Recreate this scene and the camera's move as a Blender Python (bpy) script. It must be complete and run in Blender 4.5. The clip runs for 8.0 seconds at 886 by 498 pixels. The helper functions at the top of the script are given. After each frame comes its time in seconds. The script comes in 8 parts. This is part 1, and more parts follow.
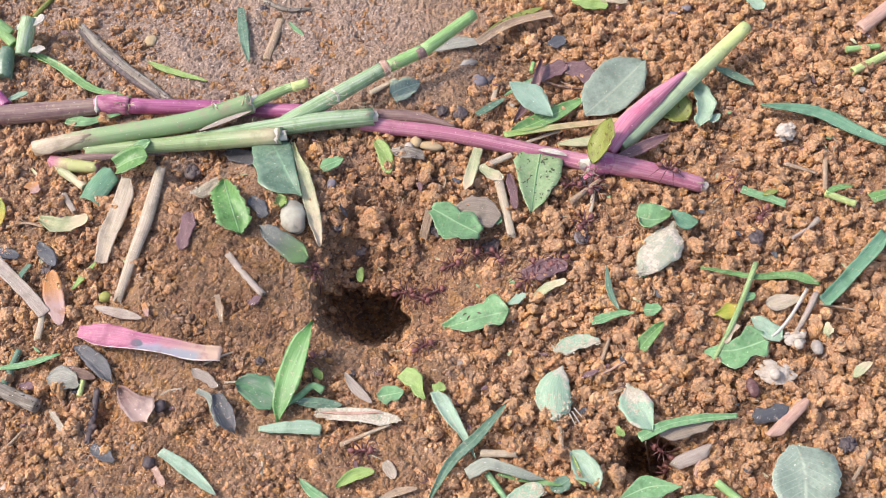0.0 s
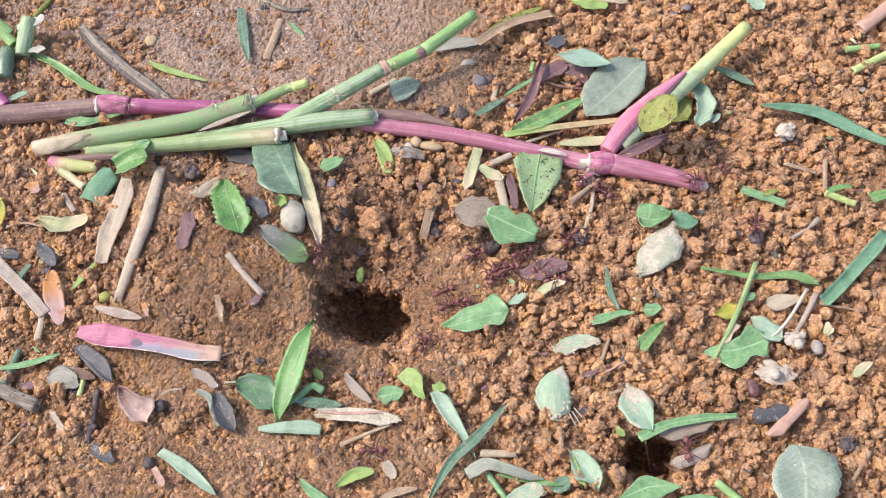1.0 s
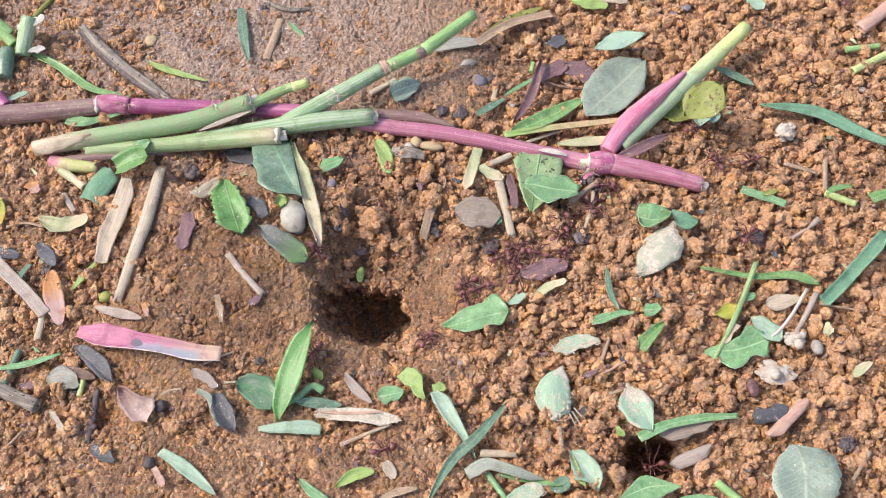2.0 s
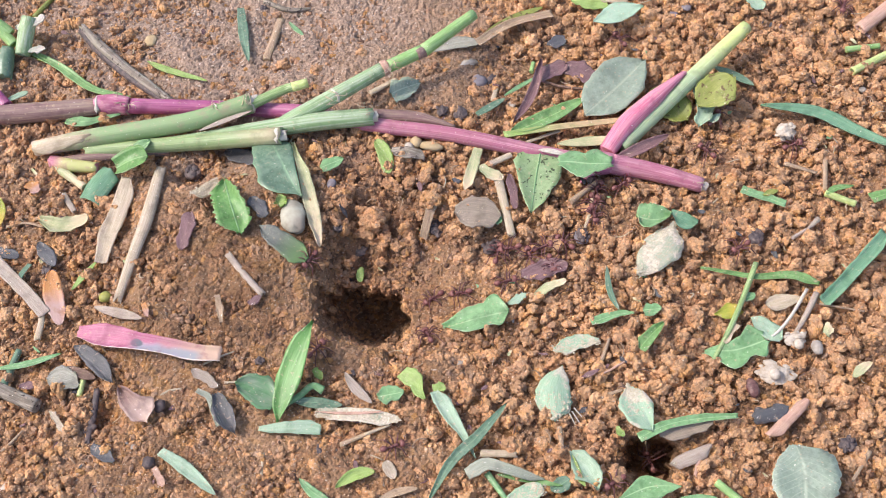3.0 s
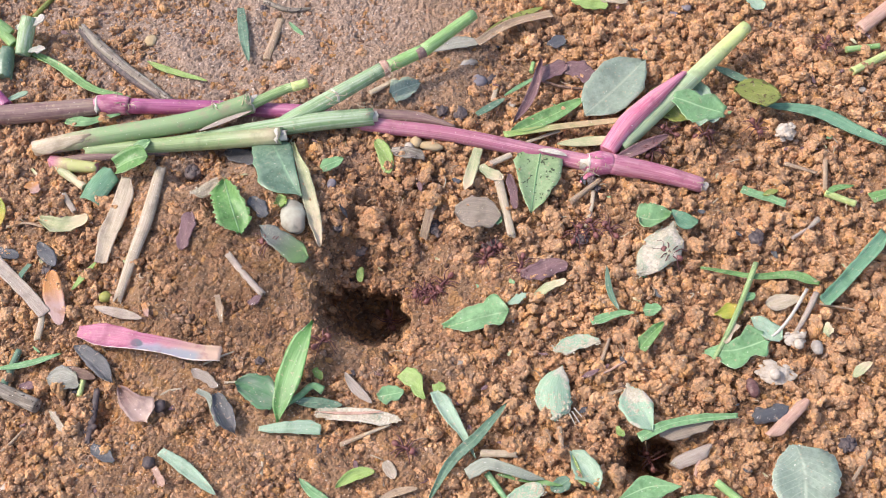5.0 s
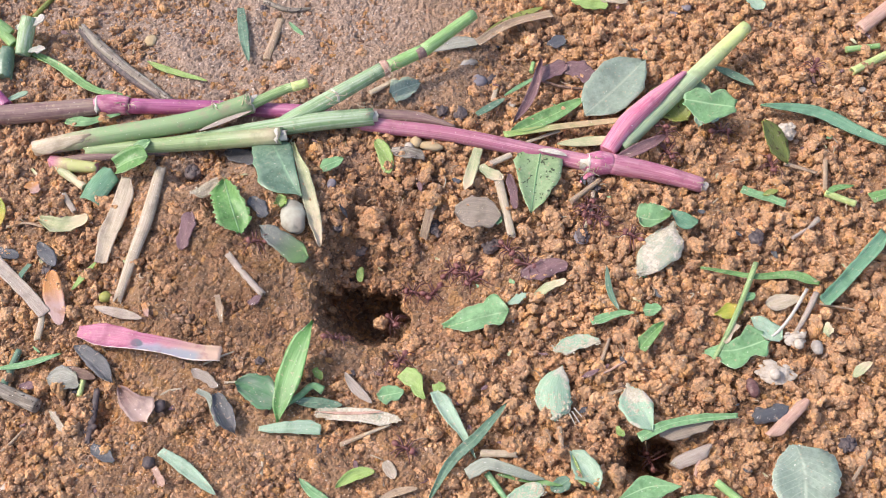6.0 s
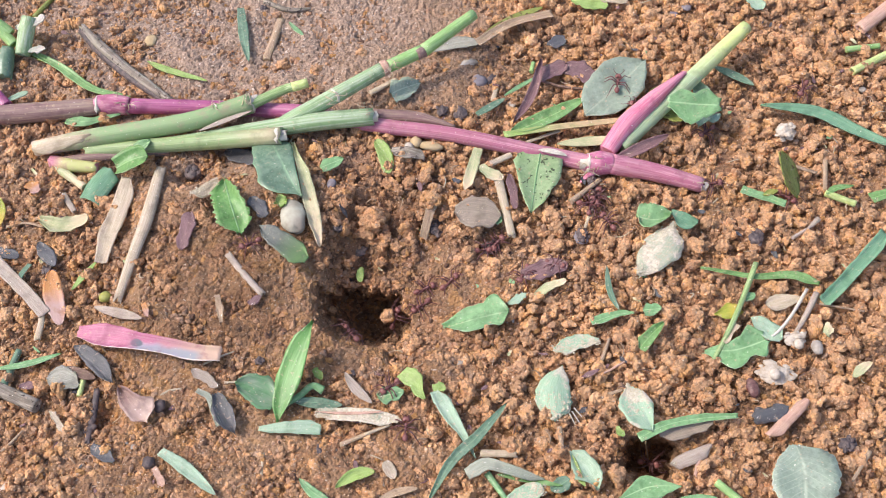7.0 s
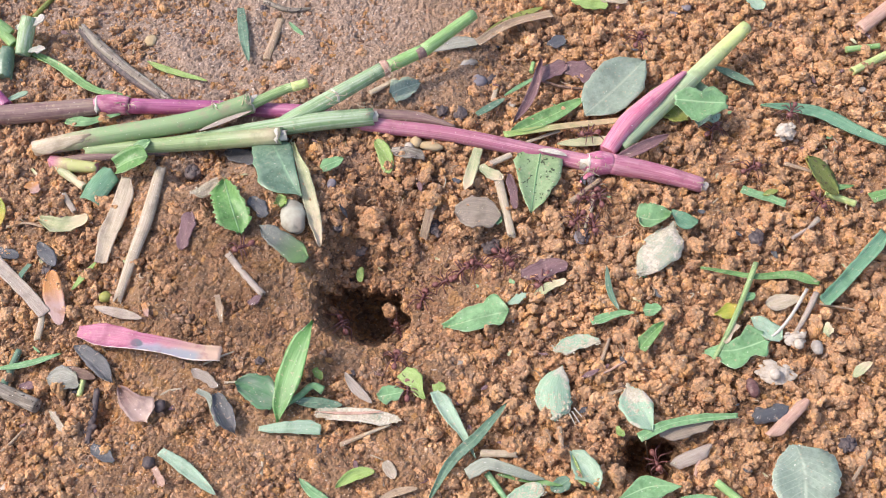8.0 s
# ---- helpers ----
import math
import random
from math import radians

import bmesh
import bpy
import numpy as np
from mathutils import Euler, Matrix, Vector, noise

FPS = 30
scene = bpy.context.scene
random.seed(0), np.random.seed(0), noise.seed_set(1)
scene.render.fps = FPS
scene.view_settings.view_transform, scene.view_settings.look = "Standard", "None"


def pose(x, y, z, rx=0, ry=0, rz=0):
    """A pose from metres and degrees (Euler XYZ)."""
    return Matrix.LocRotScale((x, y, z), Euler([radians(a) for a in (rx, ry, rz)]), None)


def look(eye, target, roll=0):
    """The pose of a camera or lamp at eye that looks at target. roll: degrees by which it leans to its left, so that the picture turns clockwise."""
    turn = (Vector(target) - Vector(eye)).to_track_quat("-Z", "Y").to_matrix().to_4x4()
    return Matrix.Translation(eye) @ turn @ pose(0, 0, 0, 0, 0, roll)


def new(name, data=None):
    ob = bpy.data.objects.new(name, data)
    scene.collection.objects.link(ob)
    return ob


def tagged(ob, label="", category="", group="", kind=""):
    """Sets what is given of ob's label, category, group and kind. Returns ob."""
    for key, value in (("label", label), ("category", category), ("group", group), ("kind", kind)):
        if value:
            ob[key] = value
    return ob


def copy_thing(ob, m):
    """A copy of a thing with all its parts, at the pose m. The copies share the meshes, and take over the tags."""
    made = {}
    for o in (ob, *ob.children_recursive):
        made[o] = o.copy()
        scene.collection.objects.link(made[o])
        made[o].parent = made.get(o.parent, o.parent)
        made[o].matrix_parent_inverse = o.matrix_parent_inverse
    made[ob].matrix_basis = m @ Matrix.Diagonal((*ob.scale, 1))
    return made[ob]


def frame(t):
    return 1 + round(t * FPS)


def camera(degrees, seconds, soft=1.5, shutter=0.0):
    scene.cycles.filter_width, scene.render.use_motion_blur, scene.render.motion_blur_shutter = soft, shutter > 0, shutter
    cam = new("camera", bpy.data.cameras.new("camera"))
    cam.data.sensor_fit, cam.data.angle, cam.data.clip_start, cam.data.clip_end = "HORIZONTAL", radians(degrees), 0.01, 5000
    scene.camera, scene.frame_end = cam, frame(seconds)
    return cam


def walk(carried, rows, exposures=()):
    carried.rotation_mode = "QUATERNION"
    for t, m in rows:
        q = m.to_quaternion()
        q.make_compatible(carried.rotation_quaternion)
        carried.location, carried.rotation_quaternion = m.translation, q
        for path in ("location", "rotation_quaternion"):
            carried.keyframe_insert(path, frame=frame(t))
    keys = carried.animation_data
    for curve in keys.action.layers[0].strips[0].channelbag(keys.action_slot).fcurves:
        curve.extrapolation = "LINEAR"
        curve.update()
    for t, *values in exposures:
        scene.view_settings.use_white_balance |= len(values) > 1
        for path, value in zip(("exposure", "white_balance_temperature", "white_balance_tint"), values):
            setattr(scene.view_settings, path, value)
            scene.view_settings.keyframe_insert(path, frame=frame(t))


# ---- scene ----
# A handheld close view of a leafcutter ants' nest entrance: about 0.30 m of soil across the picture.
cam = camera(40.0, 8.0, soft=1.0)
VIEW = look((0.0, -0.2184, 0.3495), (0.0, 0.0, 0.0))
walk(cam, [(0.0, VIEW), (8.0, VIEW)], exposures=[(0.0, 0.77, 6500, 14), (8.0, 0.77, 6500, 14)])

# ---- daylight: hazy sun from one side and a bright sky ----
SUN_ELEVATION, SUN_AZIMUTH = 50.0, 272.0
world = bpy.data.worlds.new("sky")
scene.world = world
world.use_nodes = True
sky = world.node_tree.nodes.new("ShaderNodeTexSky")
sky.sky_type, sky.sun_disc = "NISHITA", False
sky.sun_elevation, sky.sun_rotation = radians(SUN_ELEVATION), radians(SUN_AZIMUTH)
sky.air_density, sky.dust_density = 1.0, 3.0
back = world.node_tree.nodes["Background"]
back.inputs["Strength"].default_value = 0.15
world.node_tree.links.new(sky.outputs[0], back.inputs["Color"])
sun_data = bpy.data.lights.new("sun", "SUN")
sun_data.energy, sun_data.angle, sun_data.color = 1.72, radians(2.0), (1.0, 0.94, 0.86)
sun = new("sun", sun_data)
az, el = radians(SUN_AZIMUTH), radians(SUN_ELEVATION)
sun.matrix_world = look((math.sin(az) * math.cos(el), math.cos(az) * math.cos(el), math.sin(el)), (0, 0, 0))


# ---- materials ----
def shader(name):
    m = bpy.data.materials.new(name)
    m.use_nodes = True
    return m, m.node_tree, m.node_tree.nodes["Principled BSDF"]


def add(tree, kind, **values):
    n = tree.nodes.new(kind)
    for k, v in values.items():
        n.inputs[k.replace("_", " ")].default_value = v
    return n


def mixed(tree, a, b, factor, mode="MIX"):
    n = tree.nodes.new("ShaderNodeMix")
    n.data_type, n.blend_type = "RGBA", mode
    for socket, v in ((n.inputs[0], factor), (n.inputs[6], a), (n.inputs[7], b)):
        if isinstance(v, bpy.types.NodeSocket):
            tree.links.new(v, socket)
        else:
            socket.default_value = v if isinstance(v, float) else (*v, 1.0)
    return n.outputs[2]


def graded(tree, value, a, b):
    """value, stretched so that a becomes 0 and b becomes 1."""
    n = tree.nodes.new("ShaderNodeMapRange")
    tree.links.new(value, n.inputs[0])
    n.inputs[1].default_value, n.inputs[2].default_value = a, b
    return n.outputs[0]


def noise_of(tree, coords, size, detail=3.0, stretch=(1, 1, 1)):
    """Noise with lumps of that size in the units of coords."""
    mapping = tree.nodes.new("ShaderNodeMapping")
    mapping.inputs["Scale"].default_value = [s / size for s in stretch]
    tree.links.new(coords, mapping.inputs["Vector"])
    n = add(tree, "ShaderNodeTexNoise", Scale=1.0, Detail=detail, Roughness=0.6)
    tree.links.new(mapping.outputs[0], n.inputs["Vector"])
    return n.outputs["Fac"]


def bumped(tree, bsdf, height, strength, distance):
    n = add(tree, "ShaderNodeBump", Strength=strength, Distance=distance)
    tree.links.new(height, n.inputs["Height"])
    tree.links.new(n.outputs[0], bsdf.inputs["Normal"])


def soil(name, dark, mid, light, per_piece=False, washed=None, pebbly=False):
    """Lateritic soil: ochre, red and dull lumps side by side, pale grit and dark humus between them."""
    m, tree, bsdf = shader(name)
    where = tree.nodes.new("ShaderNodeNewGeometry").outputs["Position"]
    fine, patch = noise_of(tree, where, 0.0011, 5.0), noise_of(tree, where, 0.022, 3.0)
    col = mixed(tree, dark, mid, graded(tree, fine, 0.30, 0.52))
    col = mixed(tree, col, light, graded(tree, patch, 0.42, 0.75))
    # every lump has a tint of its own
    shift = tree.nodes.new("ShaderNodeVectorMath")
    shift.operation = "MULTIPLY_ADD"
    wobble = add(tree, "ShaderNodeTexNoise", Scale=420.0, Detail=2.0)
    tree.links.new(where, wobble.inputs["Vector"])
    tree.links.new(wobble.outputs["Color"], shift.inputs[0])
    shift.inputs[1].default_value = (0.0022, 0.0022, 0.0022)
    tree.links.new(where, shift.inputs[2])
    for scale, share in ((230.0, 0.75), (620.0, 0.5)):
        cells = add(tree, "ShaderNodeTexVoronoi", Scale=scale)
        tree.links.new(shift.outputs[0], cells.inputs["Vector"])
        tint = tree.nodes.new("ShaderNodeSeparateColor")
        tree.links.new(cells.outputs["Color"], tint.inputs[0])
        lumps = mixed(tree, (1.0, 1.0, 1.0), (1.12, 1.02, 0.72), graded(tree, tint.outputs[0], 0.55, 0.9))
        lumps = mixed(tree, lumps, (1.0, 0.91, 0.88), graded(tree, tint.outputs[1], 0.60, 0.95))
        lumps = mixed(tree, lumps, (0.70, 0.71, 0.74), graded(tree, tint.outputs[2], 0.62, 0.95))
        lumps = mixed(tree, lumps, (1.28, 1.24, 1.16), graded(tree, tint.outputs[0], 0.30, 0.0))
        col = mixed(tree, col, lumps, share, "MULTIPLY")
    grit = noise_of(tree, where, 0.0007, 1.0)
    col = mixed(tree, col, (0.70, 0.56, 0.44), graded(tree, grit, 0.66, 0.72))
    col = mixed(tree, col, (0.06, 0.035, 0.03), graded(tree, noise_of(tree, where, 0.004, 4.0), 0.65, 0.74))
    if washed:
        # a fan of pale fine sand left by rain on the far, trodden side
        spot = tree.nodes.new("ShaderNodeVectorMath")
        spot.operation = "DISTANCE"
        tree.links.new(where, spot.inputs[0])
        spot.inputs[1].default_value = (-0.085, 0.125, 0.0)
        pale = mixed(tree, washed, tuple(0.55 * v for v in washed), graded(tree, fine, 0.60, 0.36))
        pale = mixed(tree, pale, (0.78, 0.66, 0.56), graded(tree, noise_of(tree, where, 0.0016, 2.0), 0.62, 0.70))
        wander = tree.nodes.new("ShaderNodeMath")
        wander.operation = "MULTIPLY_ADD"
        tree.links.new(patch, wander.inputs[0])
        wander.inputs[1].default_value = 0.06
        tree.links.new(spot.outputs["Value"], wander.inputs[2])
        col = mixed(tree, col, pale, graded(tree, wander.outputs[0], 0.155, 0.09))
    # shade put into the colour: damp subsoil broken open behind the nest entrance, packed bank beside it
    patchy = noise_of(tree, where, 0.012, 4.0)
    for spot_at, shade_tint, outer in (((-0.024, 0.010, 0.0), (0.86, 0.82, 0.80), 0.047), ((-0.076, -0.012, 0.005), (0.76, 0.73, 0.70), 0.050)):
        near = tree.nodes.new("ShaderNodeVectorMath")
        near.operation = "DISTANCE"
        tree.links.new(where, near.inputs[0])
        near.inputs[1].default_value = spot_at
        edge = tree.nodes.new("ShaderNodeMath")
        edge.operation = "MULTIPLY_ADD"
        tree.links.new(patchy, edge.inputs[0])
        edge.inputs[1].default_value = 0.045
        tree.links.new(near.outputs["Value"], edge.inputs[2])
        col = mixed(tree, col, mixed(tree, col, shade_tint, 1.0, "MULTIPLY"), graded(tree, edge.outputs[0], outer + 0.008, outer - 0.003))
    stain = noise_of(tree, where, 0.0028, 4.0)
    col = mixed(tree, col, tuple(0.5 * v for v in mid), graded(tree, stain, 0.58, 0.72))
    if pebbly:
        piece = tree.nodes.new("ShaderNodeNewGeometry").outputs["Random Per Island"]
        col = mixed(tree, col, (0.70, 0.55, 0.42), graded(tree, piece, 0.84, 0.92))
        col = mixed(tree, col, (0.16, 0.085, 0.055), graded(tree, piece, 0.08, 0.04))
        col = mixed(tree, col, (0.52, 0.27, 0.10), graded(tree, piece, 0.58, 0.62))
        col = mixed(tree, col, mid, graded(tree, piece, 0.70, 0.74))
    if per_piece:
        piece = tree.nodes.new("ShaderNodeNewGeometry").outputs["Random Per Island"]
        col = mixed(tree, col, tuple(0.62 * v for v in mid), graded(tree, piece, 0.75, 1.2))
    tree.links.new(col, bsdf.inputs["Base Color"])
    bsdf.inputs["Roughness"].default_value = 0.72
    bsdf.inputs["Specular IOR Level"].default_value = 0.4
    bumped(tree, bsdf, noise_of(tree, where, 0.0010, 6.0), 1.0, 0.0019)
    return m


def plant(name, main, other, tip=None, rough=0.42, veins=30.0, through_light=0.15, spots=None, crust=None, crust_from=0.44, tip_at=(0.4, 0.9), rib=None, blot=None, vein=0.2):
    """Leaf or stem skin: streaks along the length, a tint towards the tip, spots or dried soil on it."""
    m, tree, bsdf = shader(name)
    uv = tree.nodes.new("ShaderNodeTexCoord").outputs["UV"]
    where = tree.nodes.new("ShaderNodeTexCoord").outputs["Object"]
    split = tree.nodes.new("ShaderNodeSeparateXYZ")
    tree.links.new(uv, split.inputs[0])
    streak = noise_of(tree, where, 0.005, 3.0) if rib else noise_of(tree, uv, 1.0, 3.0, (1.5, veins, 1))
    blotch = noise_of(tree, where, 0.006, 4.0)
    col = mixed(tree, main, other, graded(tree, streak, 0.38, 0.62))
    thin = noise_of(tree, where, 0.0011, 3.0) if rib else noise_of(tree, uv, 1.0, 2.0, (2.5, 3.2 * veins, 1))
    col = mixed(tree, col, tuple((0.90 if rib else 0.84) * v for v in main), graded(tree, thin, 0.54, 0.66))
    col = mixed(tree, col, tuple(min(0.85, (1.08 if rib else 1.14) * v) for v in other), graded(tree, thin, 0.42, 0.32))
    if tip:
        wander = tree.nodes.new("ShaderNodeMath")
        wander.operation = "MULTIPLY_ADD"
        tree.links.new(blotch, wander.inputs[0])
        wander.inputs[1].default_value = 0.35
        tree.links.new(split.outputs[0], wander.inputs[2])
        col = mixed(tree, col, tip, graded(tree, wander.outputs[0], tip_at[0] + 0.17, tip_at[1] + 0.17))
    if rib:
        across = tree.nodes.new("ShaderNodeMath")
        across.operation = "PINGPONG"
        tree.links.new(split.outputs[1], across.inputs[0])
        across.inputs[1].default_value = 0.5
        slant = tree.nodes.new("ShaderNodeMath")
        slant.operation = "MULTIPLY_ADD"
        tree.links.new(across.outputs[0], slant.inputs[0])
        slant.inputs[1].default_value = 0.55
        tree.links.new(split.outputs[0], slant.inputs[2])
        side_vein = tree.nodes.new("ShaderNodeMath")
        side_vein.operation = "PINGPONG"
        tree.links.new(slant.outputs[0], side_vein.inputs[0])
        side_vein.inputs[1].default_value = 0.055
        faint = tuple((1 - vein) * a + vein * b for a, b in zip(main, rib))
        col = mixed(tree, col, faint, graded(tree, side_vein.outputs[0], 0.047, 0.055))
        col = mixed(tree, col, rib, graded(tree, across.outputs[0], 0.46, 0.5))
        col = mixed(tree, col, rib, graded(tree, across.outputs[0], 0.022, 0.0))
    if blot:
        # a stained band along one edge, from and to as shares of the length, a dark oval spot in it and a bleached edge
        tint, start, end = blot
        drift = tree.nodes.new("ShaderNodeVectorMath")
        drift.operation = "MULTIPLY_ADD"
        wisp = add(tree, "ShaderNodeTexNoise", Scale=160.0, Detail=4.0)
        tree.links.new(where, wisp.inputs["Vector"])
        tree.links.new(wisp.outputs["Color"], drift.inputs[0])
        drift.inputs[1].default_value = (0.14, 0.5, 0.0)
        tree.links.new(uv, drift.inputs[2])
        part_of = tree.nodes.new("ShaderNodeSeparateXYZ")
        tree.links.new(drift.outputs[0], part_of.inputs[0])
        masks = [graded(tree, part_of.outputs[0], start + 0.05, start + 0.13), graded(tree, part_of.outputs[0], end + 0.12, end + 0.04), graded(tree, part_of.outputs[1], 0.55, 0.85)]
        both = masks[0]
        for mask in masks[1:]:
            times = tree.nodes.new("ShaderNodeMath")
            times.operation = "MULTIPLY"
            tree.links.new(both, times.inputs[0])
            tree.links.new(mask, times.inputs[1])
            both = times.outputs[0]
        col = mixed(tree, col, mixed(tree, col, tint, 0.8), both)
        oval = tree.nodes.new("ShaderNodeVectorMath")
        oval.operation = "MULTIPLY_ADD"
        tree.links.new(uv, oval.inputs[0])
        oval.inputs[1].default_value, oval.inputs[2].default_value = (21.0, 4.2, 0.0), (-21.0 * (start + 0.03), -4.2 * 0.52, 0.0)
        reach = tree.nodes.new("ShaderNodeVectorMath")
        reach.operation = "LENGTH"
        tree.links.new(oval.outputs[0], reach.inputs[0])
        col = mixed(tree, col, (0.12, 0.13, 0.16), graded(tree, reach.outputs["Value"], 1.05, 0.75))
        col = mixed(tree, col, (0.78, 0.66, 0.58), graded(tree, split.outputs[1], 0.91, 0.96))
    shade = tuple(0.62 * c for c in main)
    col = mixed(tree, col, shade, graded(tree, blotch, 0.52, 0.78))
    rough_socket = None
    if spots:
        col = mixed(tree, col, spots, graded(tree, noise_of(tree, where, 0.0018, 2.0), 0.60, 0.66))
    if crust:
        mask = graded(tree, noise_of(tree, where, 0.0075, 5.0), crust_from, crust_from + 0.06)
        grain = mixed(tree, crust, tuple(0.6 * c for c in crust), graded(tree, noise_of(tree, where, 0.0012, 3.0), 0.4, 0.7))
        col = mixed(tree, col, grain, mask)
    dust = graded(tree, noise_of(tree, where, 0.0013, 4.0), 0.60, 0.78)
    col = mixed(tree, col, (0.5, 0.36, 0.25), dust)
    speck = graded(tree, noise_of(tree, where, 0.0008, 1.0), 0.755, 0.775)
    col = mixed(tree, col, (0.80, 0.76, 0.66), speck)
    tree.links.new(col, bsdf.inputs["Base Color"])
    bsdf.inputs["Roughness"].default_value = rough
    bsdf.inputs["Specular IOR Level"].default_value = 0.45
    bsdf.inputs["Subsurface Weight"].default_value = through_light
    bsdf.inputs["Subsurface Radius"].default_value = (0.0006, 0.0009, 0.0004)
    bumped(tree, bsdf, thin, 0.35, 0.0004)
    return m


def plain(name, a, b, size=0.002, rough=0.6, bump=0.0004):
    m, tree, bsdf = shader(name)
    where = tree.nodes.new("ShaderNodeTexCoord").outputs["Object"]
    n = noise_of(tree, where, size, 4.0)
    tree.links.new(mixed(tree, a, b, graded(tree, n, 0.35, 0.65)), bsdf.inputs["Base Color"])
    bsdf.inputs["Roughness"].default_value = rough
    bumped(tree, bsdf, n, 0.6, bump)
    return m


